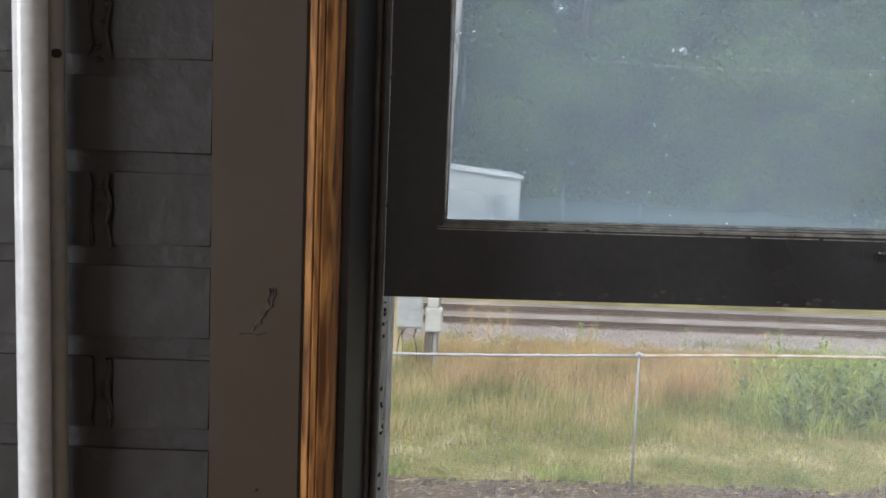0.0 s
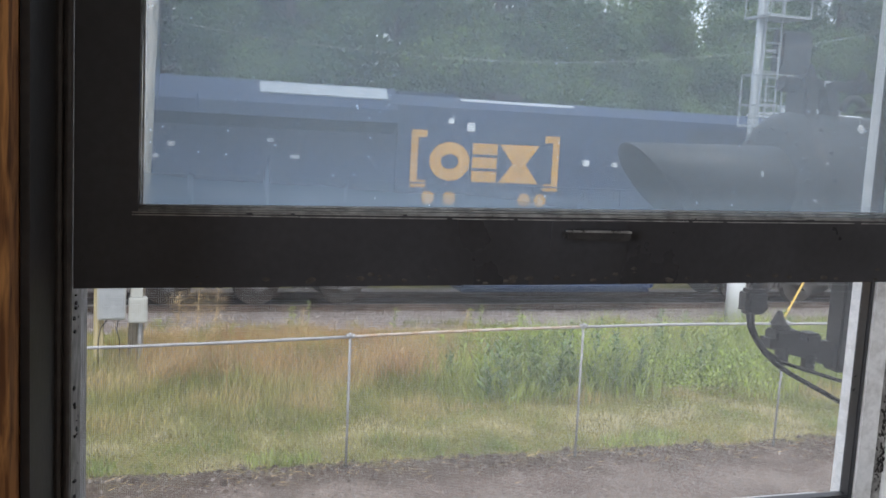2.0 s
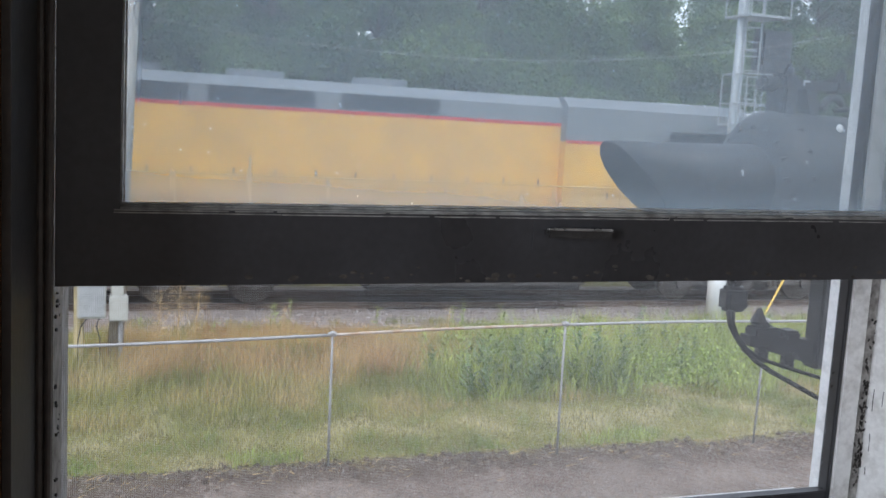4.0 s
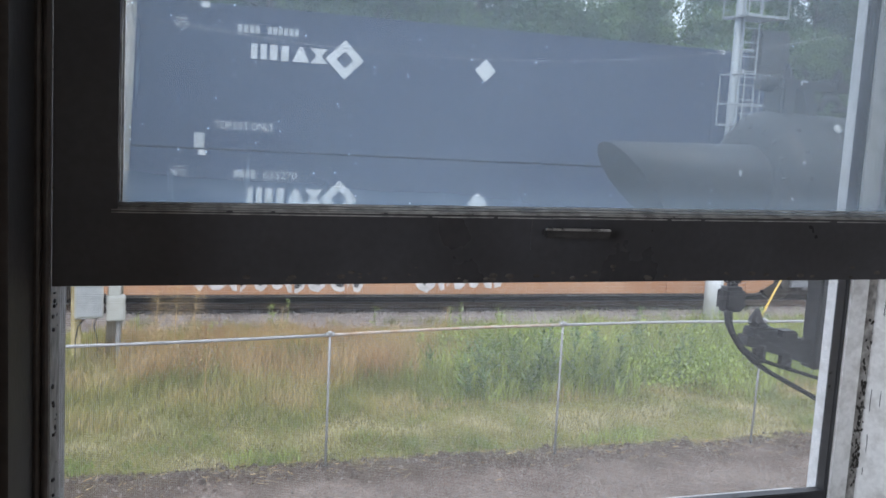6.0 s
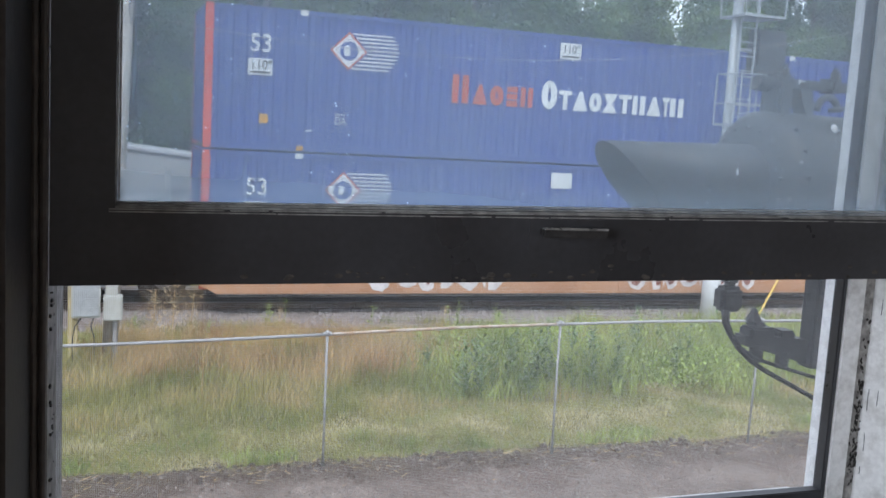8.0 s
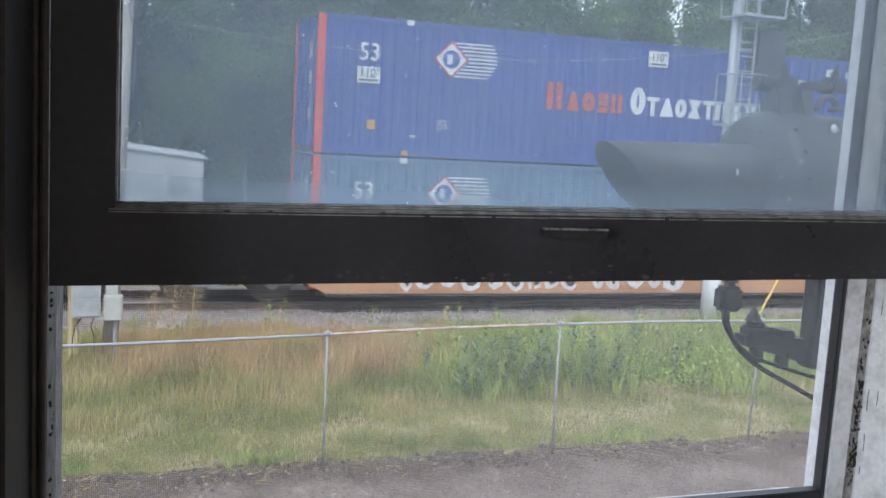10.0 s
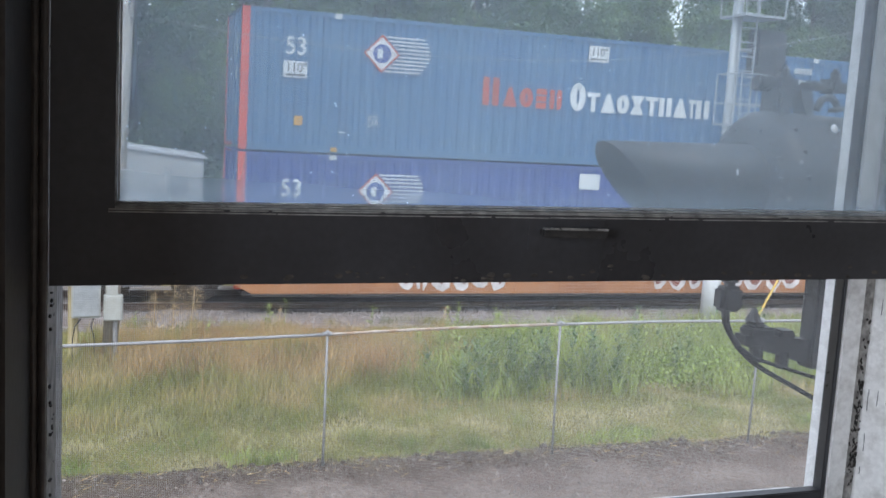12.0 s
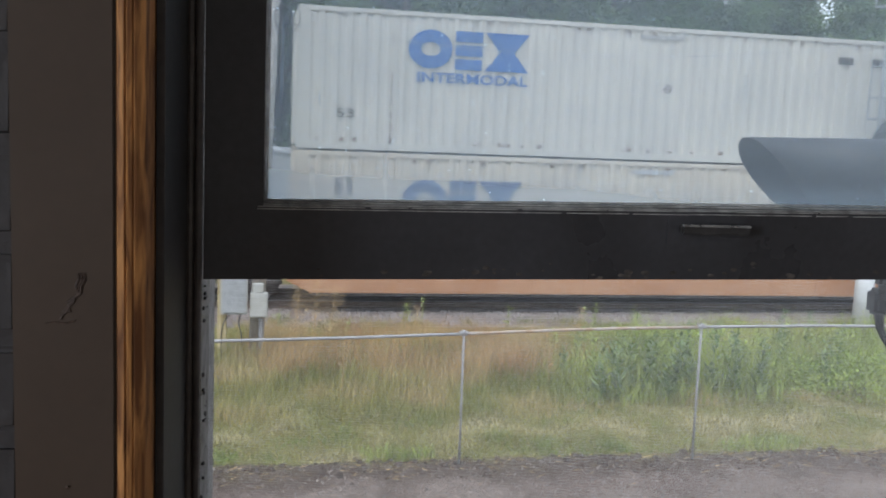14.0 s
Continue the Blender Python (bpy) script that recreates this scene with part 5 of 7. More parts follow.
def white_marks(C, right, low):
    X = lambda v: v - right
    top = 2.55 if not low else 2.36
    heavy_mark(C, X(-148.30), top - 0.80, 2.60, 0.80, MARK_BLUE if not low else mat("dull_blue_marking", (0.09, 0.13, 0.26), 0.6, var=0.08), -BOX_W / 2)
    if not low:
        words("INTERMODAL", X(-148.12), -BOX_W / 2 - 0.002, 1.47, 0.20, MARK_BLUE, C, "lettering", 0.006, 2.40)
    for v in (-149.78, -135.62):
        words("53", X(v), -BOX_W / 2 - 0.002, 0.66 if not low else 2.05, 0.19 if not low else 0.3, MARK_DARK, C, width=0.36)
    bars(C, X(-138.40), 2.32 if not low else 2.2, 0.17, 4, MARK_DARK, 0.075)
    bars(C, X(-137.55), 2.32 if not low else 1.95, 0.16, 5, MARK_DARK, 0.085)
    bars(C, X(-143.2), 2.62, 0.10, 14, DULL_WHITE if low else mat("faded_grey_marking", (0.5, 0.49, 0.47), 0.7), 0.055)
    rnd = random.Random(9 if low else 3)
    bm = bmesh.new()
    for i in range(40):
        x, w, h = rnd.uniform(-BOX_L + 0.2, -0.2), rnd.uniform(0.03, 0.12), rnd.uniform(0.02, 0.10)
        z = rnd.choice((0.17, 0.16, BOX_H - 0.12))
        zz = z if z < 1 else z - h
        box(bm, x, x + w, -BOX_W / 2 - 0.0035, -BOX_W / 2 + 0.01, zz, zz + h)
    for v in (-136.45, -148.62):
        box(bm, X(v) - 0.05, X(v) + 0.05, -BOX_W / 2 - 0.006, -BOX_W / 2, 0.0, 0.16)
        for k in range(9):
            w, z = 0.035 * rnd.uniform(0.3, 1.0), 0.16 + 0.26 * k
            if z < BOX_H - 0.4 and (k < 4 or rnd.random() > 0.4):
                box(bm, X(v) - w, X(v) + 0.6 * w, -BOX_W / 2 - 0.006, -BOX_W / 2, z, z + 0.26 * rnd.uniform(0.5, 1.0))
    part("rust_stain", bm, RUST, C)
    bm = bmesh.new()
    bmesh.ops.create_circle(bm, cap_ends=True, radius=0.11, segments=12, matrix=Matrix.Translation((X(-142.49), -BOX_W / 2 + 0.005, 1.57)) @ Matrix.Rotation(radians(90), 4, "X"))
    part("stain", bm, mat("grey_smudge", (0.42, 0.40, 0.37), 0.8, var=0.2, scale=20), C)


def well_car(right, graffiti, gap_behind, paint=WELL_BROWN, first=False):
    """The well under a container stack, with the truck that it shares or ends on."""
    o = right
    W = thing("well_car", pose(o, TRACK_Y, RAIL_Z), "rusty brown intermodal well car", "rail car", "well cars of the train")
    a, b = -BOX_L - 0.25, 0.25
    for s in (-1, 1):
        bm = bmesh.new()
        y = s * 1.37
        prism(bm, [(a, 1.05), (a + 0.1, 0.55), (a + 0.6, 0.30), (b - 0.6, 0.30), (b - 0.1, 0.55), (b, 1.05), (b, 1.42), (a, 1.42)], "y", y - 0.045, y + 0.045)
        side = part("side_sill", bm, paint, W)
        part("top_chord", boxes((a, b, y - 0.08, y + 0.08, 1.34, 1.50), bevel=0.015), paint, side)
        part("bottom_angle", boxes((a + 0.6, b - 0.6, y - 0.07, y + 0.09, 0.24, 0.30)), CHARCOAL, side)
        for i in range(14):
            x = a + 0.9 + i * (b - a - 1.8) / 13
            part("rib", boxes((x - 0.03, x + 0.03, y + s * 0.045 - 0.012, y + s * 0.045 + 0.012, 0.31, 1.33)), paint, side)
        if s < 0 and graffiti:
            rnd = random.Random(graffiti)
            pale, dark = bmesh.new(), bmesh.new()
            for x0, n, style in (((-14.2, 9, 0), (-9.4, 5, 1)) if graffiti % 2 else ((-12.6, 6, 1), (-6.2, 8, 0))):
                x = x0
                for i in range(n):
                    w, h, foot = rnd.uniform(0.30, 0.62), rnd.uniform(0.5, 0.72), rnd.uniform(0.33, 0.40)
                    ring = [(math.cos(k * 0.698), math.sin(k * 0.698), rnd.uniform(0.82, 1.12)) for k in range(9)]
                    prism(pale, [(x + w / 2 + c * q * w * 0.52, foot + h / 2 + d * q * h / 2) for c, d, q in ring], "y", y - 0.052, y - 0.045)
                    k0 = 0.45 if style else 0.62
                    sx = rnd.uniform(-0.1, 0.1) * w
                    prism(dark, [(x + w / 2 + sx + c * q * w * 0.5 * k0 * (0.5 if style else 1), foot + h / 2 + d * q * h / 2 * k0) for c, d, q in ring], "y", y - 0.056, y - 0.052)
                    x += w * rnd.uniform(0.95, 1.15)
            tagged(part("graffiti", pale, mat("graffiti_white", (0.70, 0.67, 0.66), 0.6, var=0.15), side, "white and dark sprayed bubble scrawl"), kind="stuff")
            tagged(part("graffiti_fill", dark, mat("graffiti_fill_%d" % (graffiti % 2), (0.30, 0.12, 0.09) if graffiti % 2 == 0 else (0.09, 0.085, 0.09), 0.6, var=0.2), side), kind="stuff")
    part("well_floor", boxes((a + 0.4, b - 0.4, -1.3, 1.3, 0.24, 0.34)), CHARCOAL, W)
    for x, s in ((b, 1), (a, -1)):
        part("end_bulkhead", boxes((min(x, x + s * 0.12), max(x, x + s * 0.12), -1.4, 1.4, 0.7, 1.45)), paint, W)
    # end platforms and trucks
    def platform(x0, x1):
        part("platform", boxes((x0, x1, -1.0, 1.0, 0.98, 1.14), (x0 + 0.1, x1 - 0.1, -1.3, -1.05, 1.12, 1.18), bevel=0.01), paint, W)
        part("brake_rod", tubes([((x0, -0.7, 0.9), (x1, -0.7, 0.9))], 0.04, 6), CHARCOAL, W)
        part("step_plate", boxes((x0 + 0.4, x0 + 1.0, -1.36, -1.28, 0.44, 0.60)), LOCO_GREY, W)
    if gap_behind < 4:
        platform(a - 0.12 - (gap_behind - 0.75), a - 0.12)
        truck(W, a - (gap_behind - 0.5) / 2, 2, 1.8)
    else:
        platform(a - 2.6, a - 0.12)
        truck(W, a - 1.4, 2, 1.8)
        coupler(W, a - 2.6, -1)
    if first:
        platform(b + 0.12, b + 2.6)
        truck(W, b + 1.4, 2, 1.8)
        coupler(W, b + 2.6, 1)
    TRAIN.append((W, o))


loco_one()
loco_two()
LOW, HIGH = 0.375, 3.315
A, B, C_, D, E_ = -49.08, -68.52, -87.87, -111.08, -134.42
navy_marks(container(A, HIGH, BOX_NAVY, WHITE_MARK, BOX_NAVY, "dark navy container with white corner posts and marks", False), A, False)
navy_marks(container(A, LOW, BOX_NAVY, WHITE_MARK, BOX_NAVY, "dark navy container under another on the train", False), A, True)
for r, up, lo in ((B, BOX_BLUE, BOX_BLUE), (C_, BOX_BLUE, BOX_PALE), (D, BOX_FADED, BOX_BLUE)):
    stack_marks(container(r, HIGH, up, ORANGE_RED, up, ("faded" if up is BOX_FADED else "bright") + " blue corrugated container with orange-red corner posts"), r, True)
    stack_marks(container(r, LOW, lo, ORANGE_RED, lo, ("pale" if lo is BOX_PALE else "bright") + " blue corrugated container under another one"), r, False, lo is BOX_PALE)
white_marks(container(E_, HIGH, BOX_WHITE, BOX_WHITE, BOX_WHITE, "white corrugated container with blue mark and rust stains"), E_, False)
white_marks(container(E_, LOW, BOX_CREAM, BOX_CREAM, BOX_CREAM, "cream corrugated container under the white one"), E_, True)
WELL_ORANGE = mat("faded_orange_well_paint", (0.46, 0.27, 0.16), 0.65, var=0.14, scale=0.9, fine=18, color2=(0.36, 0.18, 0.09))
well_car(A, 1, 3.2, WELL_ORANGE, first=True)
well_car(B, 2, 3.2, WELL_ORANGE)
well_car(C_, 3, 7.2, WELL_ORANGE)
well_car(D, 4, 7.0, WELL_BROWN, first=True)
well_car(E_, 0, 7.0, WELL_ORANGE, first=True)

# ---------------------------------------------------------------- fence
def build_fence():
    y = 10.0
    posts = [(-6.9, 1.42), (-3.85, 1.45), (-0.78, 1.48), (2.28, 1.56), (5.03, 1.635), (7.82, 1.64), (10.8, 1.65), (13.8, 1.62), (16.8, 1.6)]
    F = thing("chain_link_fence", pose(0, 0, 0), "low chain-link fence with galvanised and rusty top rail", "fence")
    POST_GREY = mat("dull_zinc_post", (0.37, 0.37, 0.37), 0.65, 0.2, var=0.15, scale=4, fine=50)
    for x, z in posts:
        lean = 0.02 * math.sin(x * 3)
        p = smooth(part("post", tube(bmesh.new(), (x + lean, y, ground_z(x, y) - 0.1), (x, y, z - 0.008), 0.0140, 12), POST_GREY, F))
        bm = bmesh.new()
        bmesh.ops.create_uvsphere(bm, u_segments=10, v_segments=6, radius=0.030, matrix=Matrix.Translation((x, y, z + 0.012)))
        tube(bm, (x - 0.045, y, z), (x + 0.045, y, z), 0.025, 10)
        part("post_cap", bm, GALV, p)
    for i, ((x0, z0), (x1, z1)) in enumerate(zip(posts, posts[1:])):
        pts = [(x0 + (x1 - x0) * k / 6, y, z0 - 0.006 + (z1 - z0) * k / 6 + (0.012 if i in (3, 4) else -0.008) * math.sin(math.pi * k / 6)) for k in range(7)]
        smooth(part("top_rail", path_tube(bmesh.new(), pts, 0.0175, 10), RUSTY if i in (3, 6) else GALV, F, "rusty top rail" if i in (3, 6) else ""))
        verts, faces = [], []
        w, pitch, zb = 0.0016, 0.075, 0.09
        L = x1 - x0
        n = int((L + 1.6) / pitch)
        for s in (1, -1):
            for k in range(n):
                a = (-1.6 + k * pitch) if s > 0 else (k * pitch)
                top = min(z0, z1) - 0.02
                h = top - zb
                # clip the diagonal to the bay
                t0, t1 = 0.0, 1.0
                xa, xb = a, a + s * h
                lo, hi = min(xa, xb), max(xa, xb)
                if hi <= 0 or lo >= L:
                    continue
                if s > 0:
                    t0, t1 = max(0, -xa / h), min(1, (L - xa) / h)
                else:
                    t0, t1 = max(0, (xa - L) / h), min(1, xa / h)
                if t1 <= t0:
                    continue
                pa, pb = (x0 + xa + s * h * t0, zb + h * t0), (x0 + xa + s * h * t1, zb + h * t1)
                q = len(verts)
                yy = y - 0.032 - 0.002 * s
                verts += [(pa[0] - w, yy, pa[1]), (pa[0] + w, yy, pa[1]), (pb[0] + w, yy, pb[1]), (pb[0] - w, yy, pb[1])]
                faces.append((q, q + 1, q + 2, q + 3))
        tagged(pydata("chain_link", verts, faces, GALV, F), kind="stuff")


build_fence()


# ---------------------------------------------------------------- pole, meter boxes, wire
def build_pole():
    P = thing("utility_pole", pose(0.11, 15.2, -0.2), "leaning weathered utility pole beside the fence", "pole")
    smooth(part("shaft", tube(bmesh.new(), (0, 0, 0), (0.24, 0, 7.4), 0.115, 16, 0.09), POLE_WOOD, P))
    bm = bmesh.new()
    loop = [(0.30 + 0.16 * math.cos(a) + 0.02 * a, -0.12, 5.42 + 0.2 * math.sin(a)) for a in [0.35 * k for k in range(22)]]
    path_tube(bm, loop, 0.008, 5)
    loop2 = [(0.42 + 0.2 * math.cos(a), -0.1, 5.28 + 0.08 * math.sin(a)) for a in [0.4 * k for k in range(13)]]
    path_tube(bm, loop2, 0.008, 5)
    part("wire_coil", bm, RUBBER, P)
    M = thing("meter_box", pose(0.02, 14.96, 0.70), "pale grey electric meter box with conduit on the pole", "electric box")
    part("cabinet", boxes((0.0, 0.27, -0.12, 0.04, 0, 0.38), bevel=0.012), CABINET_GREY, M)
    part("cover", boxes((0.02, 0.25, -0.135, -0.12, 0.02, 0.36), bevel=0.004), CABINET_GREY, M)
    part("hood", boxes((0.03, 0.2, -0.1, 0.02, 0.38, 0.52), bevel=0.01), CABINET_GREY, M)
    part("conduit", tube(bmesh.new(), (0.17, -0.02, 0.0), (0.17, -0.02, -0.72), 0.035, 12), GALV, M)
    U = thing("utility_cabinet", pose(-0.42, 14.9, 0.76), "pale grey steel utility cabinet mounted on a wooden post", "cabinet")
    part("cabinet", boxes((0, 0.40, -0.12, 0.08, 0, 0.62), bevel=0.012), CABINET_GREY, U)
    part("door", boxes((0.025, 0.375, -0.135, -0.12, 0.03, 0.59), bevel=0.004), MAST_PAINT, U)
    bm = bmesh.new()
    for k in (0, 1):
        path_tube(bm, [(0.15 + 0.16 * k, -0.03, 0.0), (0.05 + 0.22 * k, -0.03, -0.14), (0.02 + 0.30 * k, -0.03, -0.32), (0.02 + 0.30 * k, -0.03, -0.72)], 0.009, 6)
    part("cable", bm, RUBBER, U)
    Q = thing("wooden_post", pose(-0.40, 15.05, -0.2), "weathered yellowish wooden post carrying a cabinet", "post")
    part("timber", boxes((-0.07, 0.07, -0.05, 0.07, 0, 1.75), bevel=0.012), wood_mat("yellowed_timber", (0.36, 0.30, 0.16), (0.55, 0.47, 0.27), 6), Q)
    W = bmesh.new()
    path_tube(W, [(0.42 + i * 0.35, 16.0, 4.99 + 0.0135 * (0.42 + i * 0.35 - 4.8) ** 2) for i in range(62)], 0.0065, 5)
    tagged(part("overhead_wire", W, mat("weathered_cable", (0.42, 0.42, 0.42), 0.6, var=0.1)), "thin sagging overhead wire from the pole", "wire")


build_pole()


# ---------------------------------------------------------------- equipment shelter behind the track
def build_shelter():
    S = thing("equipment_shelter", pose(0.0, 25.0, -0.5), "small white steel equipment shelter behind the track", "shelter")
    bm = bmesh.new()
    prism(bm, [(-1.4, 0), (-1.4, 3.14), (0.5, 3.34), (2.36, 3.16), (2.36, 0)], "y", 0, 2.4)
    part("wall", bm, mat("shelter_grey_paint", (0.56, 0.58, 0.58), 0.55, var=0.07, scale=2, fine=40), S)
    bm = bmesh.new()
    prism(bm, [(-1.47, 3.13), (-1.47, 3.19), (0.5, 3.40), (2.43, 3.21), (2.43, 3.15), (0.5, 3.34)], "y", -0.07, 2.47)
    part("roof", bm, ROOF_GREY, S)
    part("door", boxes((0.2, 1.1, -0.03, 0.0, 0.1, 2.2), bevel=0.008), ROOF_GREY, S)
    part("vent", boxes((1.5, 1.95, -0.03, 0.0, 2.3, 2.7), bevel=0.008), MAST_PAINT, S)
    part("footing", boxes((-1.5, 2.45, -0.1, 2.5, -0.02, 0.08)), mat("concrete", (0.4, 0.39, 0.37), 0.9, var=0.12), S)


build_shelter()


# ---------------------------------------------------------------- ladder mast with signal heads by the track
def build_mast():
    x, y = 12.72, 18.3
    g = ground_z(x, y)
    T = thing("signal_mast", pose(x, y, g), "aluminium painted signal mast with ladder, cages and black heads", "signal mast")
    Z = lambda z: z - g
    smooth(part("mast_tube", tube(bmesh.new(), (0.17, 0, 0), (0.17, 0, Z(8.15)), 0.095, 18), MAST_PAINT, T))
    smooth(part("mast_base", tube(bmesh.new(), (0.16, 0, 0), (0.16, 0, Z(1.45)), 0.20, 18), WHITE_STEEL, T, "wider white painted base"))
    lad = part("ladder_rail", tubes([((0.20, -0.15, Z(0.3)), (0.20, -0.15, Z(8.25)))], 0.022, 8), MAST_PAINT, T)
    lad2 = part("ladder_rail", tubes([((0.59, -0.15, Z(0.3)), (0.59, -0.15, Z(8.25)))], 0.022, 8), MAST_PAINT, T)
    for i in range(26):
        z = Z(0.5) + i * 0.305
        part("rung", tubes([((0.20, -0.15, z), (0.59, -0.15, z))], 0.014, 6), MAST_PAINT, lad)
    for zf, zt, xa, xb in ((6.50, 7.45, 0.03, 1.04), (4.18, 5.30, 0.09, 1.16)):
        c = part("platform", boxes((xa, xb, -0.5, 0.4, Z(zf), Z(zf) + 0.05)), MAST_PAINT, T)
        rails = []
        for z in (zf + 0.48, zt):
            rails += [((xa, -0.5, Z(z)), (xb, -0.5, Z(z))), ((xa, 0.4, Z(z)), (xb, 0.4, Z(z))), ((xa, -0.5, Z(z)), (xa, 0.4, Z(z))), ((xb, -0.5, Z(z)), (xb, 0.4, Z(z)))]
        for px in (xa, xb):
            for py in (-0.5, 0.4):
                rails.append(((px, py, Z(zf)), (px, py, Z(zt))))
        part("guard_rail", tubes(rails, 0.017, 6), MAST_PAINT, c)
    for z0, z1, xa in ((7.30, 8.45, 0.62), (5.35, 6.32, 0.66)):
        bm = bmesh.new()
        prism(bm, [(xa, Z(z0)), (xa + 0.88, Z(z0)), (xa + 0.95, Z(z0) + 0.1), (xa + 0.95, Z(z1) - 0.1), (xa + 0.88, Z(z1)), (xa, Z(z1)), (xa - 0.05, Z(z1) - 0.1), (xa - 0.05, Z(z0) + 0.1)], "y", 0.10, 0.13)
        h = part("signal_head", bm, SIGNAL_BLACK, T, "black signal head backboard with hoods")
        for k in range(3):
            zc = Z(z0) + (k + 0.5) * (z1 - z0) / 3
            bm = tube(bmesh.new(), (xa + 0.45, 0.14, zc), (xa + 0.45, 0.55, zc), 0.13, 14, cap=False)
            part("hood", bm, SIGNAL_BLACK, h)
        part("housing", boxes((xa - 0.02, xa + 0.42, -0.14, 0.10, Z(z0) + 0.1, Z(z1) - 0.02), bevel=0.08), SIGNAL_BLACK, h)
        part("bracket", tubes([((0.17, 0.0, (Z(z0) + Z(z1)) / 2), (xa, 0.05, (Z(z0) + Z(z1)) / 2))], 0.035, 8), MAST_PAINT, h)


build_mast()


def build_guy():
    G = thing("guy_wire", pose(0, 0, 0), "guy wire with a yellow plastic guard in the weeds", "guy wire")
    a, b = Vector((10.4, 14.0, ground_z(10.4, 14.0) - 0.03)), Vector((13.0, 16.2, 1.15))
    part("guard", tube(bmesh.new(), a, b, 0.022, 10), YELLOW_PAINT, G, "yellow guard")
    part("wire", tube(bmesh.new(), b, b + (b - a) * 3.2, 0.008, 6), GALV, G)


build_guy()


# ---------------------------------------------------------------- hooded crossing signal just outside the window
def build_near_signal():
    y = 2.6
    N = thing("crossing_signal", pose(0, 0, 0), "black hooded signal lamp on a bolted bracket outside the window", "signal lamp")
    # long hood with a slanted mouth
    bm = bmesh.new()
    seg, r, cz = 40, 0.128, 3.712
    ring_a, ring_b, ring_c, ring_d = [], [], [], []
    for k in range(seg):
        t = 2 * math.pi * k / seg
        s, c = math.sin(t), math.cos(t)
        x_mouth = 1.405 + 0.20 * (0.5 - 0.5 * c) ** 1.15
        ring_a.append(bm.verts.new((x_mouth, y + r * s, cz + r * c * 0.93)))
        ring_b.append(bm.verts.new((1.95, y + r * s, cz + 0.004 + r * c)))
        ring_c.append(bm.verts.new((x_mouth, y + (r - 0.004) * s, cz + (r - 0.004) * c * 0.93)))
        ring_d.append(bm.verts.new((1.95, y + (r - 0.004) * s, cz + 0.004 + (r - 0.004) * c)))
    for k in range(seg):
        j = (k + 1) % seg
        bm.faces.new((ring_a[k], ring_a[j], ring_b[j], ring_b[k]))
        bm.faces.new((ring_c[k], ring_d[k], ring_d[j], ring_c[j]))
        bm.faces.new((ring_a[k], ring_c[k], ring_c[j], ring_a[j]))
    smooth(part("hood", bm, SIGNAL_BLACK, N, "long black hood with a slanted mouth"))
    # barrel: flared front ring, round body
    bm = bmesh.new()
    prof = [(1.915, 0.135), (1.925, 0.185), (1.94, 0.218), (1.965, 0.238), (1.99, 0.242), (2.05, 0.240), (2.28, 0.236), (2.33, 0.21), (2.36, 0.12), (2.365, 0.0)]
    last = None
    for px, pr in prof:
        ring = [bm.verts.new((px, y + 0.02 + pr * math.sin(2 * math.pi * k / 40), 3.712 + pr * math.cos(2 * math.pi * k / 40))) for k in range(40)]
        if last:
            for k in range(40):
                bm.faces.new((last[k], last[(k + 1) % 40], ring[(k + 1) % 40], ring[k]))
        last = ring
    body = smooth(part("barrel", bm, SIGNAL_BLACK, N, "round black lamp housing with bird droppings"))
    for k in range(18):
        q = 2 * math.pi * k / 18
        bm = bmesh.new()
        c, d = math.cos(q), math.sin(q)
        tube(bm, (1.925, y + 0.02 + 0.180 * d, 3.712 + 0.180 * c), (1.990, y + 0.02 + 0.242 * d, 3.712 + 0.242 * c), 0.010, 6)
        part("collar_rib", bm, SIGNAL_BLACK, body)
    bm = bmesh.new()
    bmesh.ops.create_uvsphere(bm, u_segments=10, v_segments=8, radius=1, matrix=Matrix.Translation((2.135, y - 0.125, 3.905)) @ Matrix.Diagonal((0.010, 0.012, 0.016, 1)))
    bmesh.ops.create_uvsphere(bm, u_segments=10, v_segments=8, radius=1, matrix=Matrix.Translation((1.80, y - 0.120, 3.757)) @ Matrix.Diagonal((0.005, 0.006, 0.011, 1)))
    for px, pz in ((1.96, 3.80), (2.05, 3.72), (1.93, 3.69), (2.15, 3.70), (1.64, 3.70), (1.70, 3.76)):
        bmesh.ops.create_uvsphere(bm, u_segments=6, v_segments=5, radius=0.0045, matrix=Matrix.Translation((px, y - (0.205 if px > 1.9 else 0.11), pz)))
    part("dropping", bm, WHITE_MARK, body, "white bird droppings")
    # clamp on top
    part("upright", boxes((1.980, 2.033, y - 0.05, y + 0.05, 3.90, 4.03), bevel=0.008), SIGNAL_BLACK, N)
    arm = part("clamp_arm", boxes((1.920, 2.42, y - 0.03, y + 0.03, 4.026, 4.055), bevel=0.008), SIGNAL_BLACK, N)
    for px, hw, hz in ((2.010, 0.033, 0.024), (2.209, 0.028, 0.020)):
        c = part("clamp", boxes((px - hw, px + hw, y - 0.042, y + 0.042, 4.040 - hz, 4.046 + hz), bevel=0.012), SIGNAL_BLACK, arm)
        bt = tube(bmesh.new(), (px, y - 0.02, 4.06), (px, y - 0.02, 4.086), 0.016, 6)
        part("bolt", tube(bt, (px, y - 0.02, 4.086), (px, y - 0.02, 4.099), 0.009, 8), SIGNAL_BLACK, c)
    for px in (1.930, 1.950, 1.970):
        part("wire_wrap", tube(bmesh.new(), (px - 0.006, y, 4.038), (px + 0.006, y, 4.034), 0.026, 12), SIGNAL_BLACK, arm)
    bm = bmesh.new()
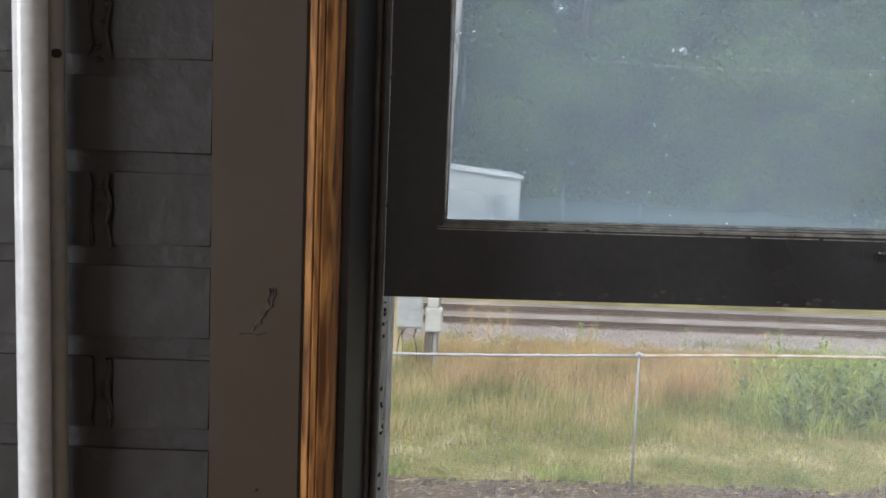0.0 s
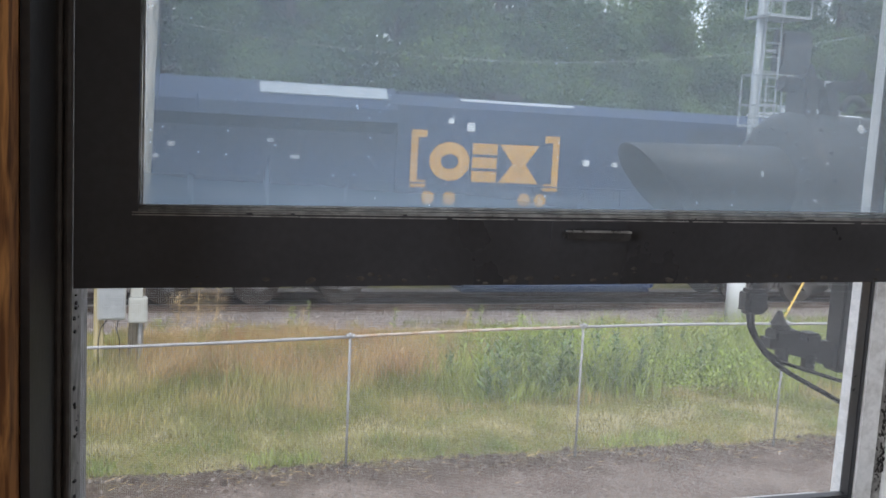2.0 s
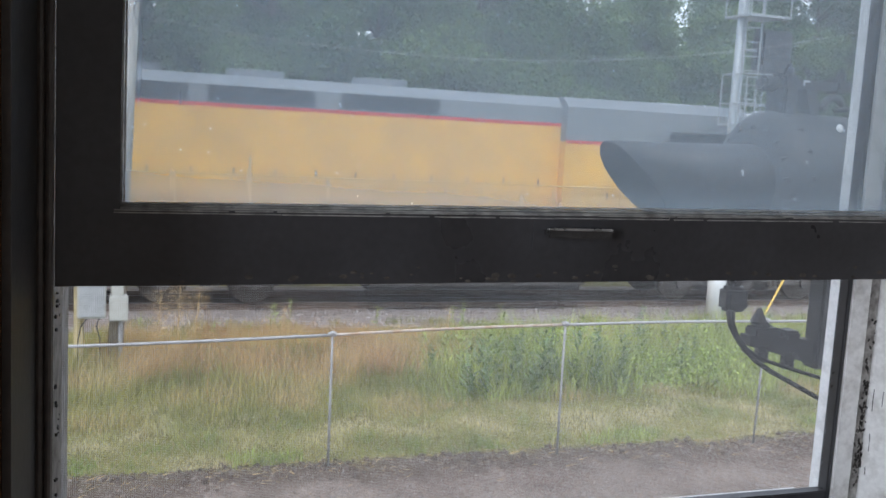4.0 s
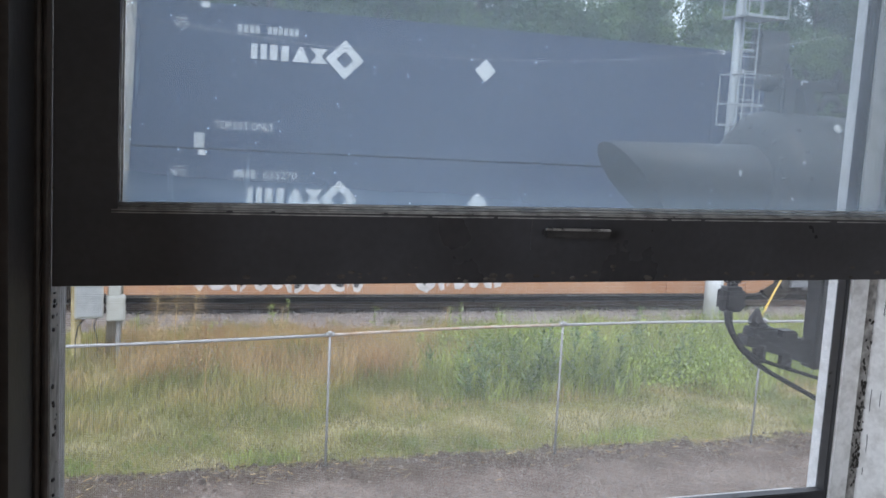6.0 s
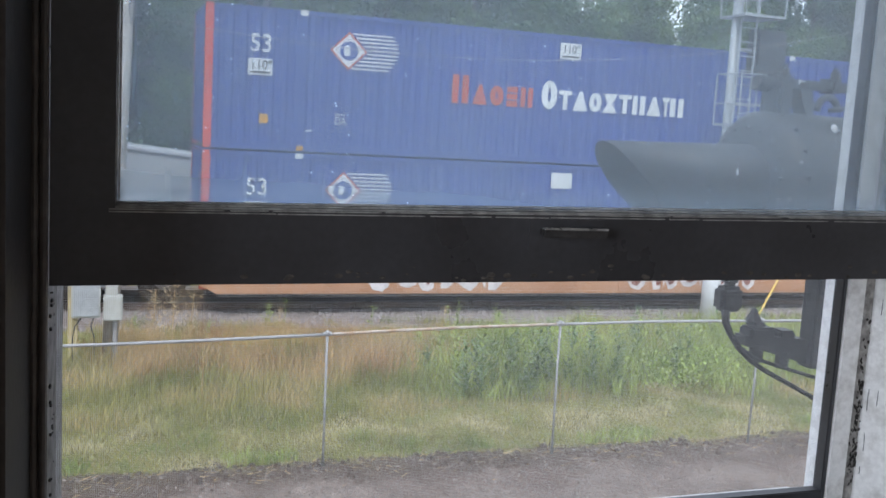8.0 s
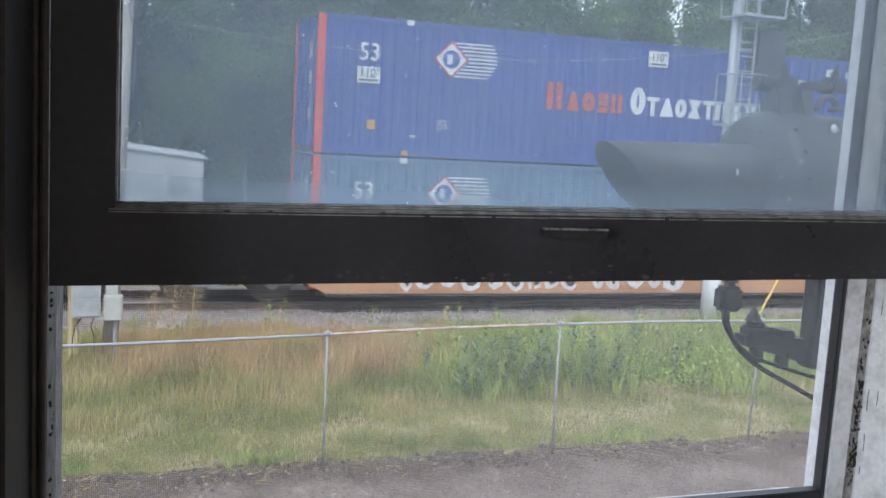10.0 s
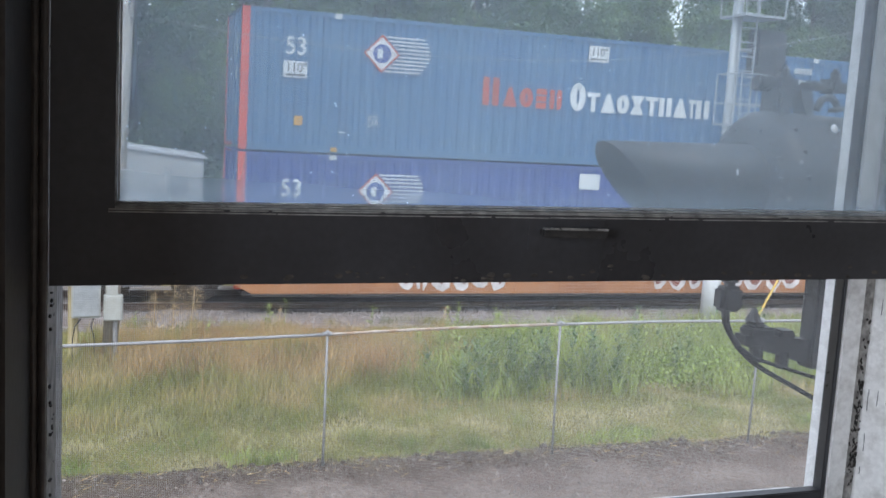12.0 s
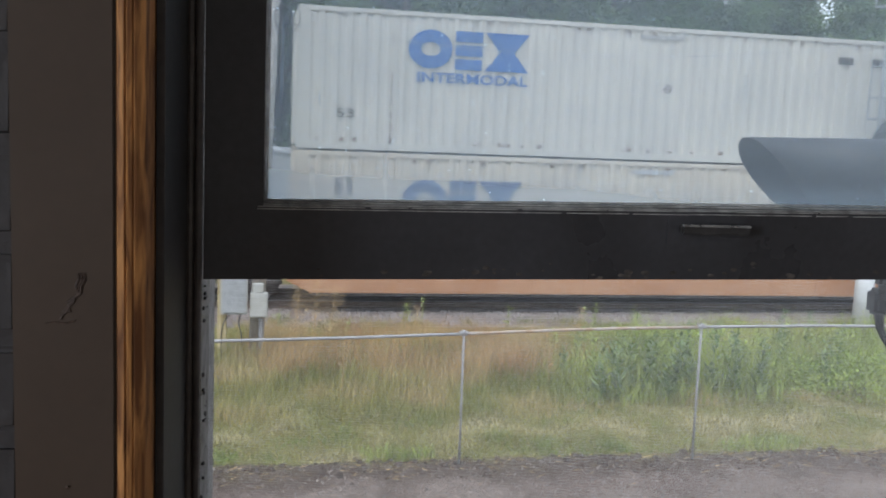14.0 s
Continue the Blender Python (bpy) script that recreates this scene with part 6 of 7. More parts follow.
    prism(bm, [(2.072, 4.026), (2.114, 4.026), (2.128, 3.985), (2.128, 3.935), (2.104, 3.945), (2.084, 3.985)], "y", y - 0.03, y + 0.03)
    part("saddle", bm, SIGNAL_BLACK, N)
    bm = bmesh.new()
    path_tube(bm, [(2.190 + 0.040 * math.cos(q), y - 0.02, 3.962 + 0.044 * math.sin(q)) for q in [math.pi * k / 12 for k in range(13)]], 0.012, 8)
    path_tube(bm, [(2.19, y - 0.03, 3.965), (2.24, y - 0.03, 3.972), (2.30, y - 0.03, 3.985), (2.36, y - 0.03, 4.01)], 0.008, 8)
    smooth(part("conduit_loop", bm, SIGNAL_BLACK, N))
    bm = bmesh.new()
    for px, pz, sx, sz in ((2.068, 4.050, 0.010, 0.004), (2.062, 4.042, 0.003, 0.008), (2.078, 4.050, 0.008, 0.003)):
        bmesh.ops.create_uvsphere(bm, u_segments=8, v_segments=6, radius=1, matrix=Matrix.Translation((px, y - 0.031, pz)) @ Matrix.Diagonal((sx, 0.003, sz, 1)))
    part("dropping", bm, WHITE_MARK, arm, "white bird dropping on the arm")
    # lower bracket, junction box, cables
    jb = part("junction_box", boxes((1.850, 1.930, y - 0.04, y + 0.02, 3.312, 3.392), (1.868, 1.918, y - 0.03, y + 0.015, 3.392, 3.50), (1.918, 1.950, y - 0.02, y + 0.02, 3.312, 3.345), bevel=0.012), SIGNAL_BLACK, N)
    bm = bmesh.new()
    prism(bm, [(1.955, 3.200), (1.955, 3.232), (2.11, 3.225), (2.31, 3.200), (2.31, 3.10), (2.11, 3.160)], "y", y - 0.03, y + 0.025)
    low = part("bracket_arm", bm, SIGNAL_BLACK, N)
    bm = boxes((1.972, 2.065, y - 0.04, y + 0.03, 3.222, 3.258), (2.09, 2.15, y - 0.035, y + 0.03, 3.215, 3.246), (1.99, 2.035, y - 0.03, y + 0.03, 3.255, 3.274), bevel=0.007)
    part("clamp", bm, SIGNAL_BLACK, low)
    bm = tube(bmesh.new(), (2.003, y, 3.275), (2.003, y, 3.318), 0.028, 10, 0.006)
    part("bolt", bm, SIGNAL_BLACK, low)
    for px, pz in ((2.01, 3.165), (2.115, 3.14)):
        part("nut", tube(bmesh.new(), (px, y - 0.02, pz - 0.02), (px, y - 0.02, pz + 0.035), 0.022, 6), SIGNAL_BLACK, low)
    part("backplate", boxes((2.205, 2.30, y - 0.055, y + 0.02, 3.12, 3.50), bevel=0.006), SIGNAL_BLACK, N)
    smooth(part("post", tube(bmesh.new(), (2.46, y + 0.05, 0), (2.46, y + 0.05, 4.5), 0.07, 16), SIGNAL_BLACK, N))
    part("hanger", boxes((1.96, 2.32, y - 0.02, y + 0.02, 3.43, 3.475), bevel=0.006), SIGNAL_BLACK, N)
    part("cross_tie", boxes((2.28, 2.48, y - 0.03, y + 0.03, 3.14, 3.22), (2.34, 2.48, y - 0.03, y + 0.03, 3.66, 3.76), (2.40, 2.48, y - 0.03, y + 0.03, 4.02, 4.06)), SIGNAL_BLACK, N)
    for pts, rr in (([(1.885, 3.31), (1.893, 3.27), (1.915, 3.235), (1.955, 3.185), (2.01, 3.14), (2.07, 3.105), (2.16, 3.062), (2.27, 3.008), (2.42, 2.93)], 0.0085),
                    ([(1.90, 3.31), (1.905, 3.27), (1.925, 3.23), (1.965, 3.185), (2.02, 3.15), (2.13, 3.117), (2.26, 3.08), (2.42, 3.04)], 0.0065)):
        smooth(part("cable", path_tube(bmesh.new(), [(a * 0.982, y - 0.047, 3.85 - (3.85 - b) * 0.982) for a, b in pts], rr, 8), RUBBER, N, "drooping black cable"))


build_near_signal()


# ---------------------------------------------------------------- grass and weeds
def blades(name, n, xr, yr, height, width, lean, material, label, seed, where=None):
    """Many bent blades as one mesh. height(x, y) gives metres, 0 for none."""
    rng = np.random.default_rng(seed)
    verts, faces = [], []
    for i in range(n):
        x, y = rng.uniform(*xr), rng.uniform(*yr)
        h = height(x, y)
        if h <= 0:
            continue
        h *= rng.uniform(0.55, 1.15)
        a, b = rng.uniform(0, 6.283), rng.uniform(0, 6.283)
        l = lean * h * rng.uniform(0.2, 1.0)
        dx, dy = math.cos(a) * width * 0.5, math.sin(a) * width * 0.5
        ox, oy = math.cos(b) * l, math.sin(b) * l
        z = ground_z(x, y) - 0.01
        k = len(verts)
        verts += [(x - dx, y - dy, z), (x + dx, y + dy, z), (x + dx * 0.8 + ox * 0.3, y + dy * 0.8 + oy * 0.3, z + h * 0.55),
                  (x - dx * 0.8 + ox * 0.3, y - dy * 0.8 + oy * 0.3, z + h * 0.55), (x + ox, y + oy, z + h)]
        faces += [(k, k + 1, k + 2, k + 3), (k + 3, k + 2, k + 4)]
    return tagged(pydata(name, verts, faces, material), label, "grass", kind="stuff")


def nz(x, y, s, o=0.0):
    return noise.noise(Vector((x * s + o, y * s - o, o)))


GRASS_LAWN = leaf_mat("mown_grass", (0.25, 0.30, 0.11), (0.56, 0.51, 0.31), 1.1, (0.38, 0.38, 0.16), 0.25)
GRASS_TALL = leaf_mat("tall_grass", (0.23, 0.26, 0.09), (0.55, 0.44, 0.24), 0.9, (0.38, 0.36, 0.14))
GRASS_RED = leaf_mat("rusty_grass", (0.45, 0.27, 0.15), (0.57, 0.42, 0.22), 0.9)
WEED_GREEN = leaf_mat("green_weeds", (0.24, 0.32, 0.10), (0.44, 0.49, 0.17), 0.8)
WEED_DARK = leaf_mat("dark_weeds", (0.17, 0.24, 0.12), (0.26, 0.32, 0.15), 1.5)
WEED_GOLD = leaf_mat("gold_seed_heads", (0.50, 0.35, 0.18), (0.62, 0.48, 0.27), 3.0)


def lawn_h(x, y):
    edge = 10.32 + 0.16 * nz(x, 0, 0.9, 3.1)
    if y < edge:
        return 0.05 if y > edge - 0.12 and nz(x, y, 6, 1) > 0.2 else 0
    return 0.06 + 0.05 * max(0, nz(x, y, 1.3, 7)) + (0.12 if nz(x, y, 2.2, 9) > 0.42 else 0)


def tall_h(x, y):
    edge = 11.75 + 0.3 * nz(x, 0, 0.5, 2.2) + 0.12 * nz(x, 0, 2.3, 5.2) + (0.35 if x > 4 else 0.0)
    if y < edge:
        return 0
    k = min(1, (y - edge) / 2.6)
    top = 0.16 + 0.34 * k + 0.2 * nz(x, y, 0.9, 5)
    if y > 16.4:
        top *= max(0.45, 1 - (y - 16.4) / 2.6)
    if y > 18.7 and nz(x, y, 1.4, 15) < 0.1:
        return 0
    return max(0.12, top)


def red_h(x, y):
    d = ((x - 3.1) / 3.4) ** 2 + ((y - 15.7) / 2.2) ** 2
    return 0.56 + 0.2 * nz(x, y, 1.2, 8) if d + 0.5 * nz(x, y, 0.9, 4) < 1 else 0


def green_h(x, y):
    if x < 4.2 or y < 12.2 + 0.25 * nz(x, 0, 1.0, 6):
        return 0
    k = min(1, (x - 4.2) / 2.2)
    h = (0.30 + 0.46 * k) * min(1, 0.45 + (y - 12.05) / 1.8) + 0.3 * nz(x, y, 0.9, 12)
    if y > 16.2:
        h *= 0.5
    return max(0, h) if nz(x, y, 0.7, 20) > -0.25 else 0


blades("mown_grass", 62000, (-2.5, 15), (10.1, 13.2), lawn_h, 0.012, 0.7, GRASS_LAWN, "short dry yellow-green grass past the fence", 21)
blades("tall_grass", 108000, (-2.5, 18), (11.3, 19.6), tall_h, 0.009, 0.6, GRASS_TALL, "tall unmown grass on the bank by the track", 22)
blades("rusty_grass", 30000, (-1.0, 7.5), (13.0, 18.5), red_h, 0.008, 0.5, GRASS_RED, "rusty red seeding grass on the bank", 23)
blades("green_weeds", 27000, (4.2, 16), (11.9, 18), green_h, 0.016, 0.6, WEED_GREEN, "tall bright green weeds on the bank", 24)


def tuft_h(x, y):
    return 0.17 + 0.1 * nz(x, y, 3, 2) if nz(x, 0.3 * y, 0.9, 33) > 0.12 else 0


blades("edge_tufts", 3600, (-2, 13), (10.25, 10.75), tuft_h, 0.013, 0.8, WEED_GREEN, "fresh green tufts along the edge of the gravel", 25)


def stalk_plant(name, x, y, h, n, leaf, material, label, seed, spread=0.12, top_only=False):
    """An upright weed: a stalk with leaves or a plume of seed heads."""
    rng = np.random.default_rng(seed)
    P = thing(name, pose(x, y, ground_z(x, y) - 0.02), label, "weed")
    tip = Vector((rng.uniform(-0.08, 0.08) * h, rng.uniform(-0.08, 0.08) * h, h))
    part("stalk", tube(bmesh.new(), (0, 0, 0), tip, 0.009, 6, 0.004), material, P)
    verts, faces = [], []
    for i in range(n):
        t = rng.uniform(0.45 if top_only else 0.08, 1.0)
        c = tip * t
        a = rng.uniform(0, 6.283)
        L = leaf * rng.uniform(0.6, 1.3) * (1.25 - t * 0.6)
        d = Vector((math.cos(a), math.sin(a), rng.uniform(0.2, 1.1))).normalized()
        s = d.cross(Vector((0, 0, 1))).normalized() * L * 0.16
        b = c + Vector((rng.normal(0, spread), rng.normal(0, spread), 0)) * (0.25 if not top_only else 1.0)
        k = len(verts)
        verts += [tuple(b), tuple(b + d * L * 0.5 + s), tuple(b + d * L), tuple(b + d * L * 0.5 - s)]
        faces.append((k, k + 1, k + 2, k + 3))
    tagged(pydata("plume" if top_only else "leaves", verts, faces, material, P), kind="stuff")
    return P


rnd = random.Random(31)
for i, (x, y, h) in enumerate(((0.95, 14.4, 1.55), (1.2, 14.6, 1.35), (0.7, 14.9, 1.3), (1.25, 12.75, 0.95), (4.25, 13.0, 0.75), (2.9, 16.5, 0.95), (5.9, 16.6, 0.9))):
    stalk_plant("seeding_weed", x, y, h, 1100 if h > 1.2 else 420, 0.036, WEED_GOLD, "tall dry weed with golden seed plumes", 40 + i, 0.085 if h > 1.2 else 0.05, True)
for i in range(16):
    x = 4.9 + i * 0.165 + rnd.uniform(-0.08, 0.08)
    stalk_plant("upright_weed", x, 12.4 + rnd.uniform(-0.1, 0.8), rnd.uniform(0.7, 1.1), 70, 0.16, WEED_DARK, "dark green upright leafy weed on the bank", 60 + i)
for i in range(44):
    x = rnd.uniform(4.6, 11.5)
    h = rnd.uniform(0.55, 1.05)
    stalk_plant("upright_weed", x, 12.4 + rnd.uniform(0.0, 2.8), h, 80, 0.13, WEED_GREEN if i % 3 else WEED_DARK, "upright green leafy weed among the grass", 130 + i)
for i in range(14):
    x = rnd.uniform(0, 13)
    stalk_plant("upright_weed", x, rnd.uniform(17.2, 18.8), rnd.uniform(0.45, 0.85), 46, 0.10, WEED_GREEN, "thin green upright weed beside the ballast", 90 + i)


def bush(x, y, r, h, n, material, label, seed, leaf=0.07):
    """A low shrub: twigs and a loose heap of leaves."""
    rng = np.random.default_rng(seed)
    P = thing("bush", pose(x, y, ground_z(x, y) - 0.03), label, "bush")
    bm = bmesh.new()
    for k in range(9):
        a = rng.uniform(0, 6.283)
        tube(bm, (0, 0, 0), (r * 0.7 * math.cos(a), r * 0.5 * math.sin(a), h * rng.uniform(0.5, 0.9)), 0.008, 5, 0.003)
    part("twigs", bm, TIE_WOOD, P)
    verts, faces = [], []
    for i in range(n):
        a, q = rng.uniform(0, 6.283), rng.uniform(0, 1) ** 0.5
        b = Vector((r * q * math.cos(a), r * 0.7 * q * math.sin(a), h * rng.uniform(0.1, 1.0) * (1 - 0.55 * q * q)))
        d = Vector(rng.normal(0, 1, 3)).normalized()
        s = d.cross(Vector(rng.normal(0, 1, 3))).normalized()
        L = leaf * rng.uniform(0.6, 1.2)
        k = len(verts)
        verts += [tuple(b), tuple(b + d * L * 0.5 + s * L * 0.3), tuple(b + d * L), tuple(b + d * L * 0.5 - s * L * 0.3)]
        faces.append((k, k + 1, k + 2, k + 3))
    pydata("leaves", verts, faces, material, P)


VINE = leaf_mat("vine_leaves", (0.27, 0.37, 0.10), (0.45, 0.52, 0.17), 2.0)
for i, (x, y, r, h) in enumerate(((8.1, 12.9, 0.8, 0.6), (9.0, 12.8, 0.9, 0.65), (9.6, 13.2, 0.7, 0.6), (7.2, 13.9, 0.8, 0.8), (10.8, 13.8, 1.0, 0.65))):
    bush(x, y, r, h, 1700, VINE, "bright green leafy bush in the weeds", 200 + i)

# loose gravel and clods in the yard
def build_gravel():
    rng = np.random.default_rng(77)
    verts, faces = [], []
    for i in range(15000):
        x = rng.uniform(-2, 14)
        y = 10.15 - abs(rng.normal(0, 0.9)) if i % 3 else rng.uniform(6.5, 10.3)
        s = 0.005 + 0.026 * rng.uniform(0, 1) ** 7
        z = ground_z(x, y)
        a = rng.uniform(0, 6.28)
        k = len(verts)
        for j in range(4):
            verts.append((x + s * math.cos(a + j * 1.571), y + s * math.sin(a + j * 1.571), z - 0.004))
        verts.append((x + rng.uniform(-0.4, 0.4) * s, y + rng.uniform(-0.4, 0.4) * s, z + s * rng.uniform(0.5, 1.1)))
        faces += [(k, k + 1, k + 4), (k + 1, k + 2, k + 4), (k + 2, k + 3, k + 4), (k + 3, k, k + 4)]
    o = pydata("yard_gravel", verts, faces, mat("yard_stone", (0.27, 0.235, 0.205), 0.95, var=0.3, scale=9, fine=24, color2=(0.105, 0.085, 0.07)))
    tagged(o, "loose stones and clods on the gravel yard", "gravel", kind="stuff")


build_gravel()


def build_clods():
    """Dark clods and bits of dry stalk thrown up along the line of the fence."""
    rng = np.random.default_rng(78)
    verts, faces = [], []
    for i in range(1500):
        x = rng.uniform(-2, 14)
        y = 10.02 + rng.normal(0, 0.17) + 0.12 * nz(x, 0, 0.8, 41)
        if nz(x, y, 1.1, 44) < -0.15:
            continue
        q = 0.008 + 0.045 * rng.uniform(0, 1) ** 3
        z, a, n = ground_z(x, y), rng.uniform(0, 6.28), 6
        k = len(verts)
        for j in range(n):
            e = q * rng.uniform(0.7, 1.3)
            verts.append((x + e * math.cos(a + j * 1.047), y + e * math.sin(a + j * 1.047), z - 0.006))
        for j in range(n):
            e = q * rng.uniform(0.35, 0.75)
            verts.append((x + e * math.cos(a + j * 1.047), y + e * math.sin(a + j * 1.047), z + q * rng.uniform(0.4, 0.9)))
        faces += [(k + j, k + (j + 1) % n, k + n + (j + 1) % n, k + n + j) for j in range(n)] + [tuple(k + n + j for j in range(n))]
    o = pydata("soil_clods", verts, faces, mat("dark_clod_soil", (0.13, 0.10, 0.08), 0.95, var=0.3, scale=7, fine=30, color2=(0.06, 0.047, 0.038)))
    tagged(o, "dark soil clods along the fence line", "soil", kind="stuff")
    verts, faces = [], []
    for i in range(900):
        x, y = rng.uniform(-2, 14), 10.05 + rng.normal(0, 0.22)
        a, q, z = rng.uniform(0, 6.28), rng.uniform(0.04, 0.16), ground_z(x, y) + 0.012
        dx, dy = q * math.cos(a), q * math.sin(a)
        k = len(verts)
        verts += [(x, y, z), (x - dy * 0.03, y + dx * 0.03, z + 0.006), (x + dx, y + dy, z + rng.uniform(0.0, 0.05))]
        faces.append((k, k + 1, k + 2))
    tagged(pydata("dry_stalks", verts, faces, WEED_GOLD), "broken dry stalks lying along the fence line", "stalks", kind="stuff")


build_clods()


# ---------------------------------------------------------------- woods
BARK = mat("tree_bark", (0.13, 0.105, 0.085), 0.9, var=0.2, scale=4, fine=20, bump=0.6, dist=0.02, stretch=(1, 1, 0.3))
LEAF_A = leaf_mat("tree_leaves_dark", (0.04, 0.085, 0.035), (0.095, 0.155, 0.055), 0.35)
LEAF_B = leaf_mat("tree_leaves_light", (0.075, 0.135, 0.050), (0.175, 0.245, 0.085), 0.35)


def make_tree(seed, h, r, leaves, material, low=0.1):
    """A tapered trunk, limbs, and a crown of leaves gathered in uneven clumps."""
    rng = np.random.default_rng(seed)
    T = thing("tree", pose(0, 0, 0), "tall leafy green tree at the edge of the woods", "tree", "trees of the woods")
    bm = bmesh.new()
    tube(bm, (0, 0, -0.3), (rng.uniform(-0.3, 0.3), 0, h * 0.85), 0.22, 10, 0.04)
    clumps = []
    for k in range(46):
        t = low + (1 - low) * (k + rng.uniform(0, 1)) / 46
        a = rng.uniform(0, 6.283)
        prof = math.sin(math.pi * min(1, 0.12 + 0.83 * t) ** 0.8) ** 0.7
        q = r * prof * rng.uniform(0.35, 1.05)
        c = Vector((q * math.cos(a), q * math.sin(a), h * t))
        clumps.append((c, rng.uniform(0.55, 1.15) * r * 0.33))
        tube(bm, (0, 0, max(0.5, h * t - q * 0.6)), c, 0.05, 5, 0.015)
    part("trunk", bm, BARK, T)
    verts, faces = [], []
    per = leaves // len(clumps)
    for c, cr in clumps:
        for i in range(per):
            v = rng.normal(0, 1, 3)
            v = v / np.linalg.norm(v) * cr * rng.uniform(0.25, 1.0) ** 0.6
            b = c + Vector((v[0] * 1.15, v[1] * 1.15, v[2] * 0.75))
            d = Vector(rng.normal(0, 1, 3) + np.array((0, 0, -0.3))).normalized()
            s = d.cross(Vector(rng.normal(0, 1, 3))).normalized()
            L = rng.uniform(0.09, 0.20)
            k = len(verts)
            verts += [tuple(b), tuple(b + d * L * 0.5 + s * L * 0.34), tuple(b + d * L), tuple(b + d * L * 0.5 - s * L * 0.32)]
            faces.append((k, k + 1, k + 2, k + 3))
    pydata("crown", verts, faces, material, T)
    return T


def build_woods():
    kinds = [make_tree(301, 12.5, 3.4, 36000, LEAF_A), make_tree(302, 11.0, 3.0, 32000, LEAF_B), make_tree(303, 13.5, 3.6, 38000, LEAF_A), make_tree(304, 9.0, 3.0, 32000, LEAF_B, 0.05)]
    spots = [(-3.5, 30, 0, 1.05), (0.8, 31, 2, 1.0), (4.6, 30.5, 0, 1.1), (8.2, 31.5, 2, 1.0), (11.6, 31, 0, 1.0), (15.6, 31.5, 3, 0.95), (18.6, 32, 1, 0.86), (22.2, 32.5, 3, 1.0), (26.0, 32, 2, 0.95), (30, 33, 1, 1.05), (34.5, 33, 0, 1.05),
             (2.6, 35.5, 2, 1.1), (7.0, 36, 0, 1.15), (12.6, 36, 2, 0.9), (17.0, 37, 1, 0.8), (21.5, 37, 1, 0.85), (27, 37.5, 0, 1.0), (33, 38, 2, 1.05), (40, 36, 2, 1.05), (-8, 33, 2, 1.1), (-2, 36, 2, 1.1), (46, 38, 0, 1.1),
             (-5, 42, 2, 1.15), (0.5, 41, 0, 1.2), (5, 42, 2, 1.2), (9.5, 41.5, 2, 1.15), (14.5, 42, 2, 0.95), (19, 43, 3, 1.15), (24, 43, 3, 1.2), (29, 43, 2, 0.95), (35, 44, 2, 1.0), (41, 44, 2, 1.1), (6.2, 29.2, 3, 0.9), (13.4, 29.6, 3, 0.85), (2.4, 28.8, 3, 0.85), (20.4, 30, 3, 0.8), (24.5, 30.2, 1, 0.75), (-1.5, 28.8, 3, 0.9), (9.8, 29, 3, 0.95), (17, 29.8, 3, 0.75)]
    used = set()
    for i, (x, y, k, s) in enumerate(spots):
        m = pose(x, y, -0.45, 0, 0, i * 73 % 360)
        t = kinds[k]
        if k not in used:
            used.add(k)
            t.scale = (s, s, s)
            t.matrix_world = m @ Matrix.Diagonal((s, s, s, 1))
        else:
            c = copy_thing(t, m)
            c.scale = (s, s, s)
    # undergrowth along the foot of the woods
    rng = np.random.default_rng(55)
    verts, faces = [], []
    heaps = [(rng.uniform(-8, 42), rng.uniform(27.0, 29.5), rng.uniform(0.8, 1.8), rng.uniform(1.0, 3.0)) for k in range(70)]
    for x, y, r, h in heaps:
        for i in range(420):
            a, q = rng.uniform(0, 6.283), rng.uniform(0, 1) ** 0.5
            b = Vector((x + r * q * math.cos(a), y + r * q * math.sin(a), -0.5 + h * rng.uniform(0, 1) * (1 - 0.6 * q * q)))
            d = Vector(rng.normal(0, 1, 3)).normalized()
            s = d.cross(Vector(rng.normal(0, 1, 3))).normalized()
            L = rng.uniform(0.12, 0.26)
            k = len(verts)
            verts += [tuple(b), tuple(b + d * L * 0.5 + s * L * 0.35), tuple(b + d * L), tuple(b + d * L * 0.5 - s * L * 0.35)]
            faces.append((k, k + 1, k + 2, k + 3))
    tagged(pydata("undergrowth", verts, faces, LEAF_B), "dense green undergrowth at the foot of the woods", "undergrowth", kind="stuff")


build_woods()

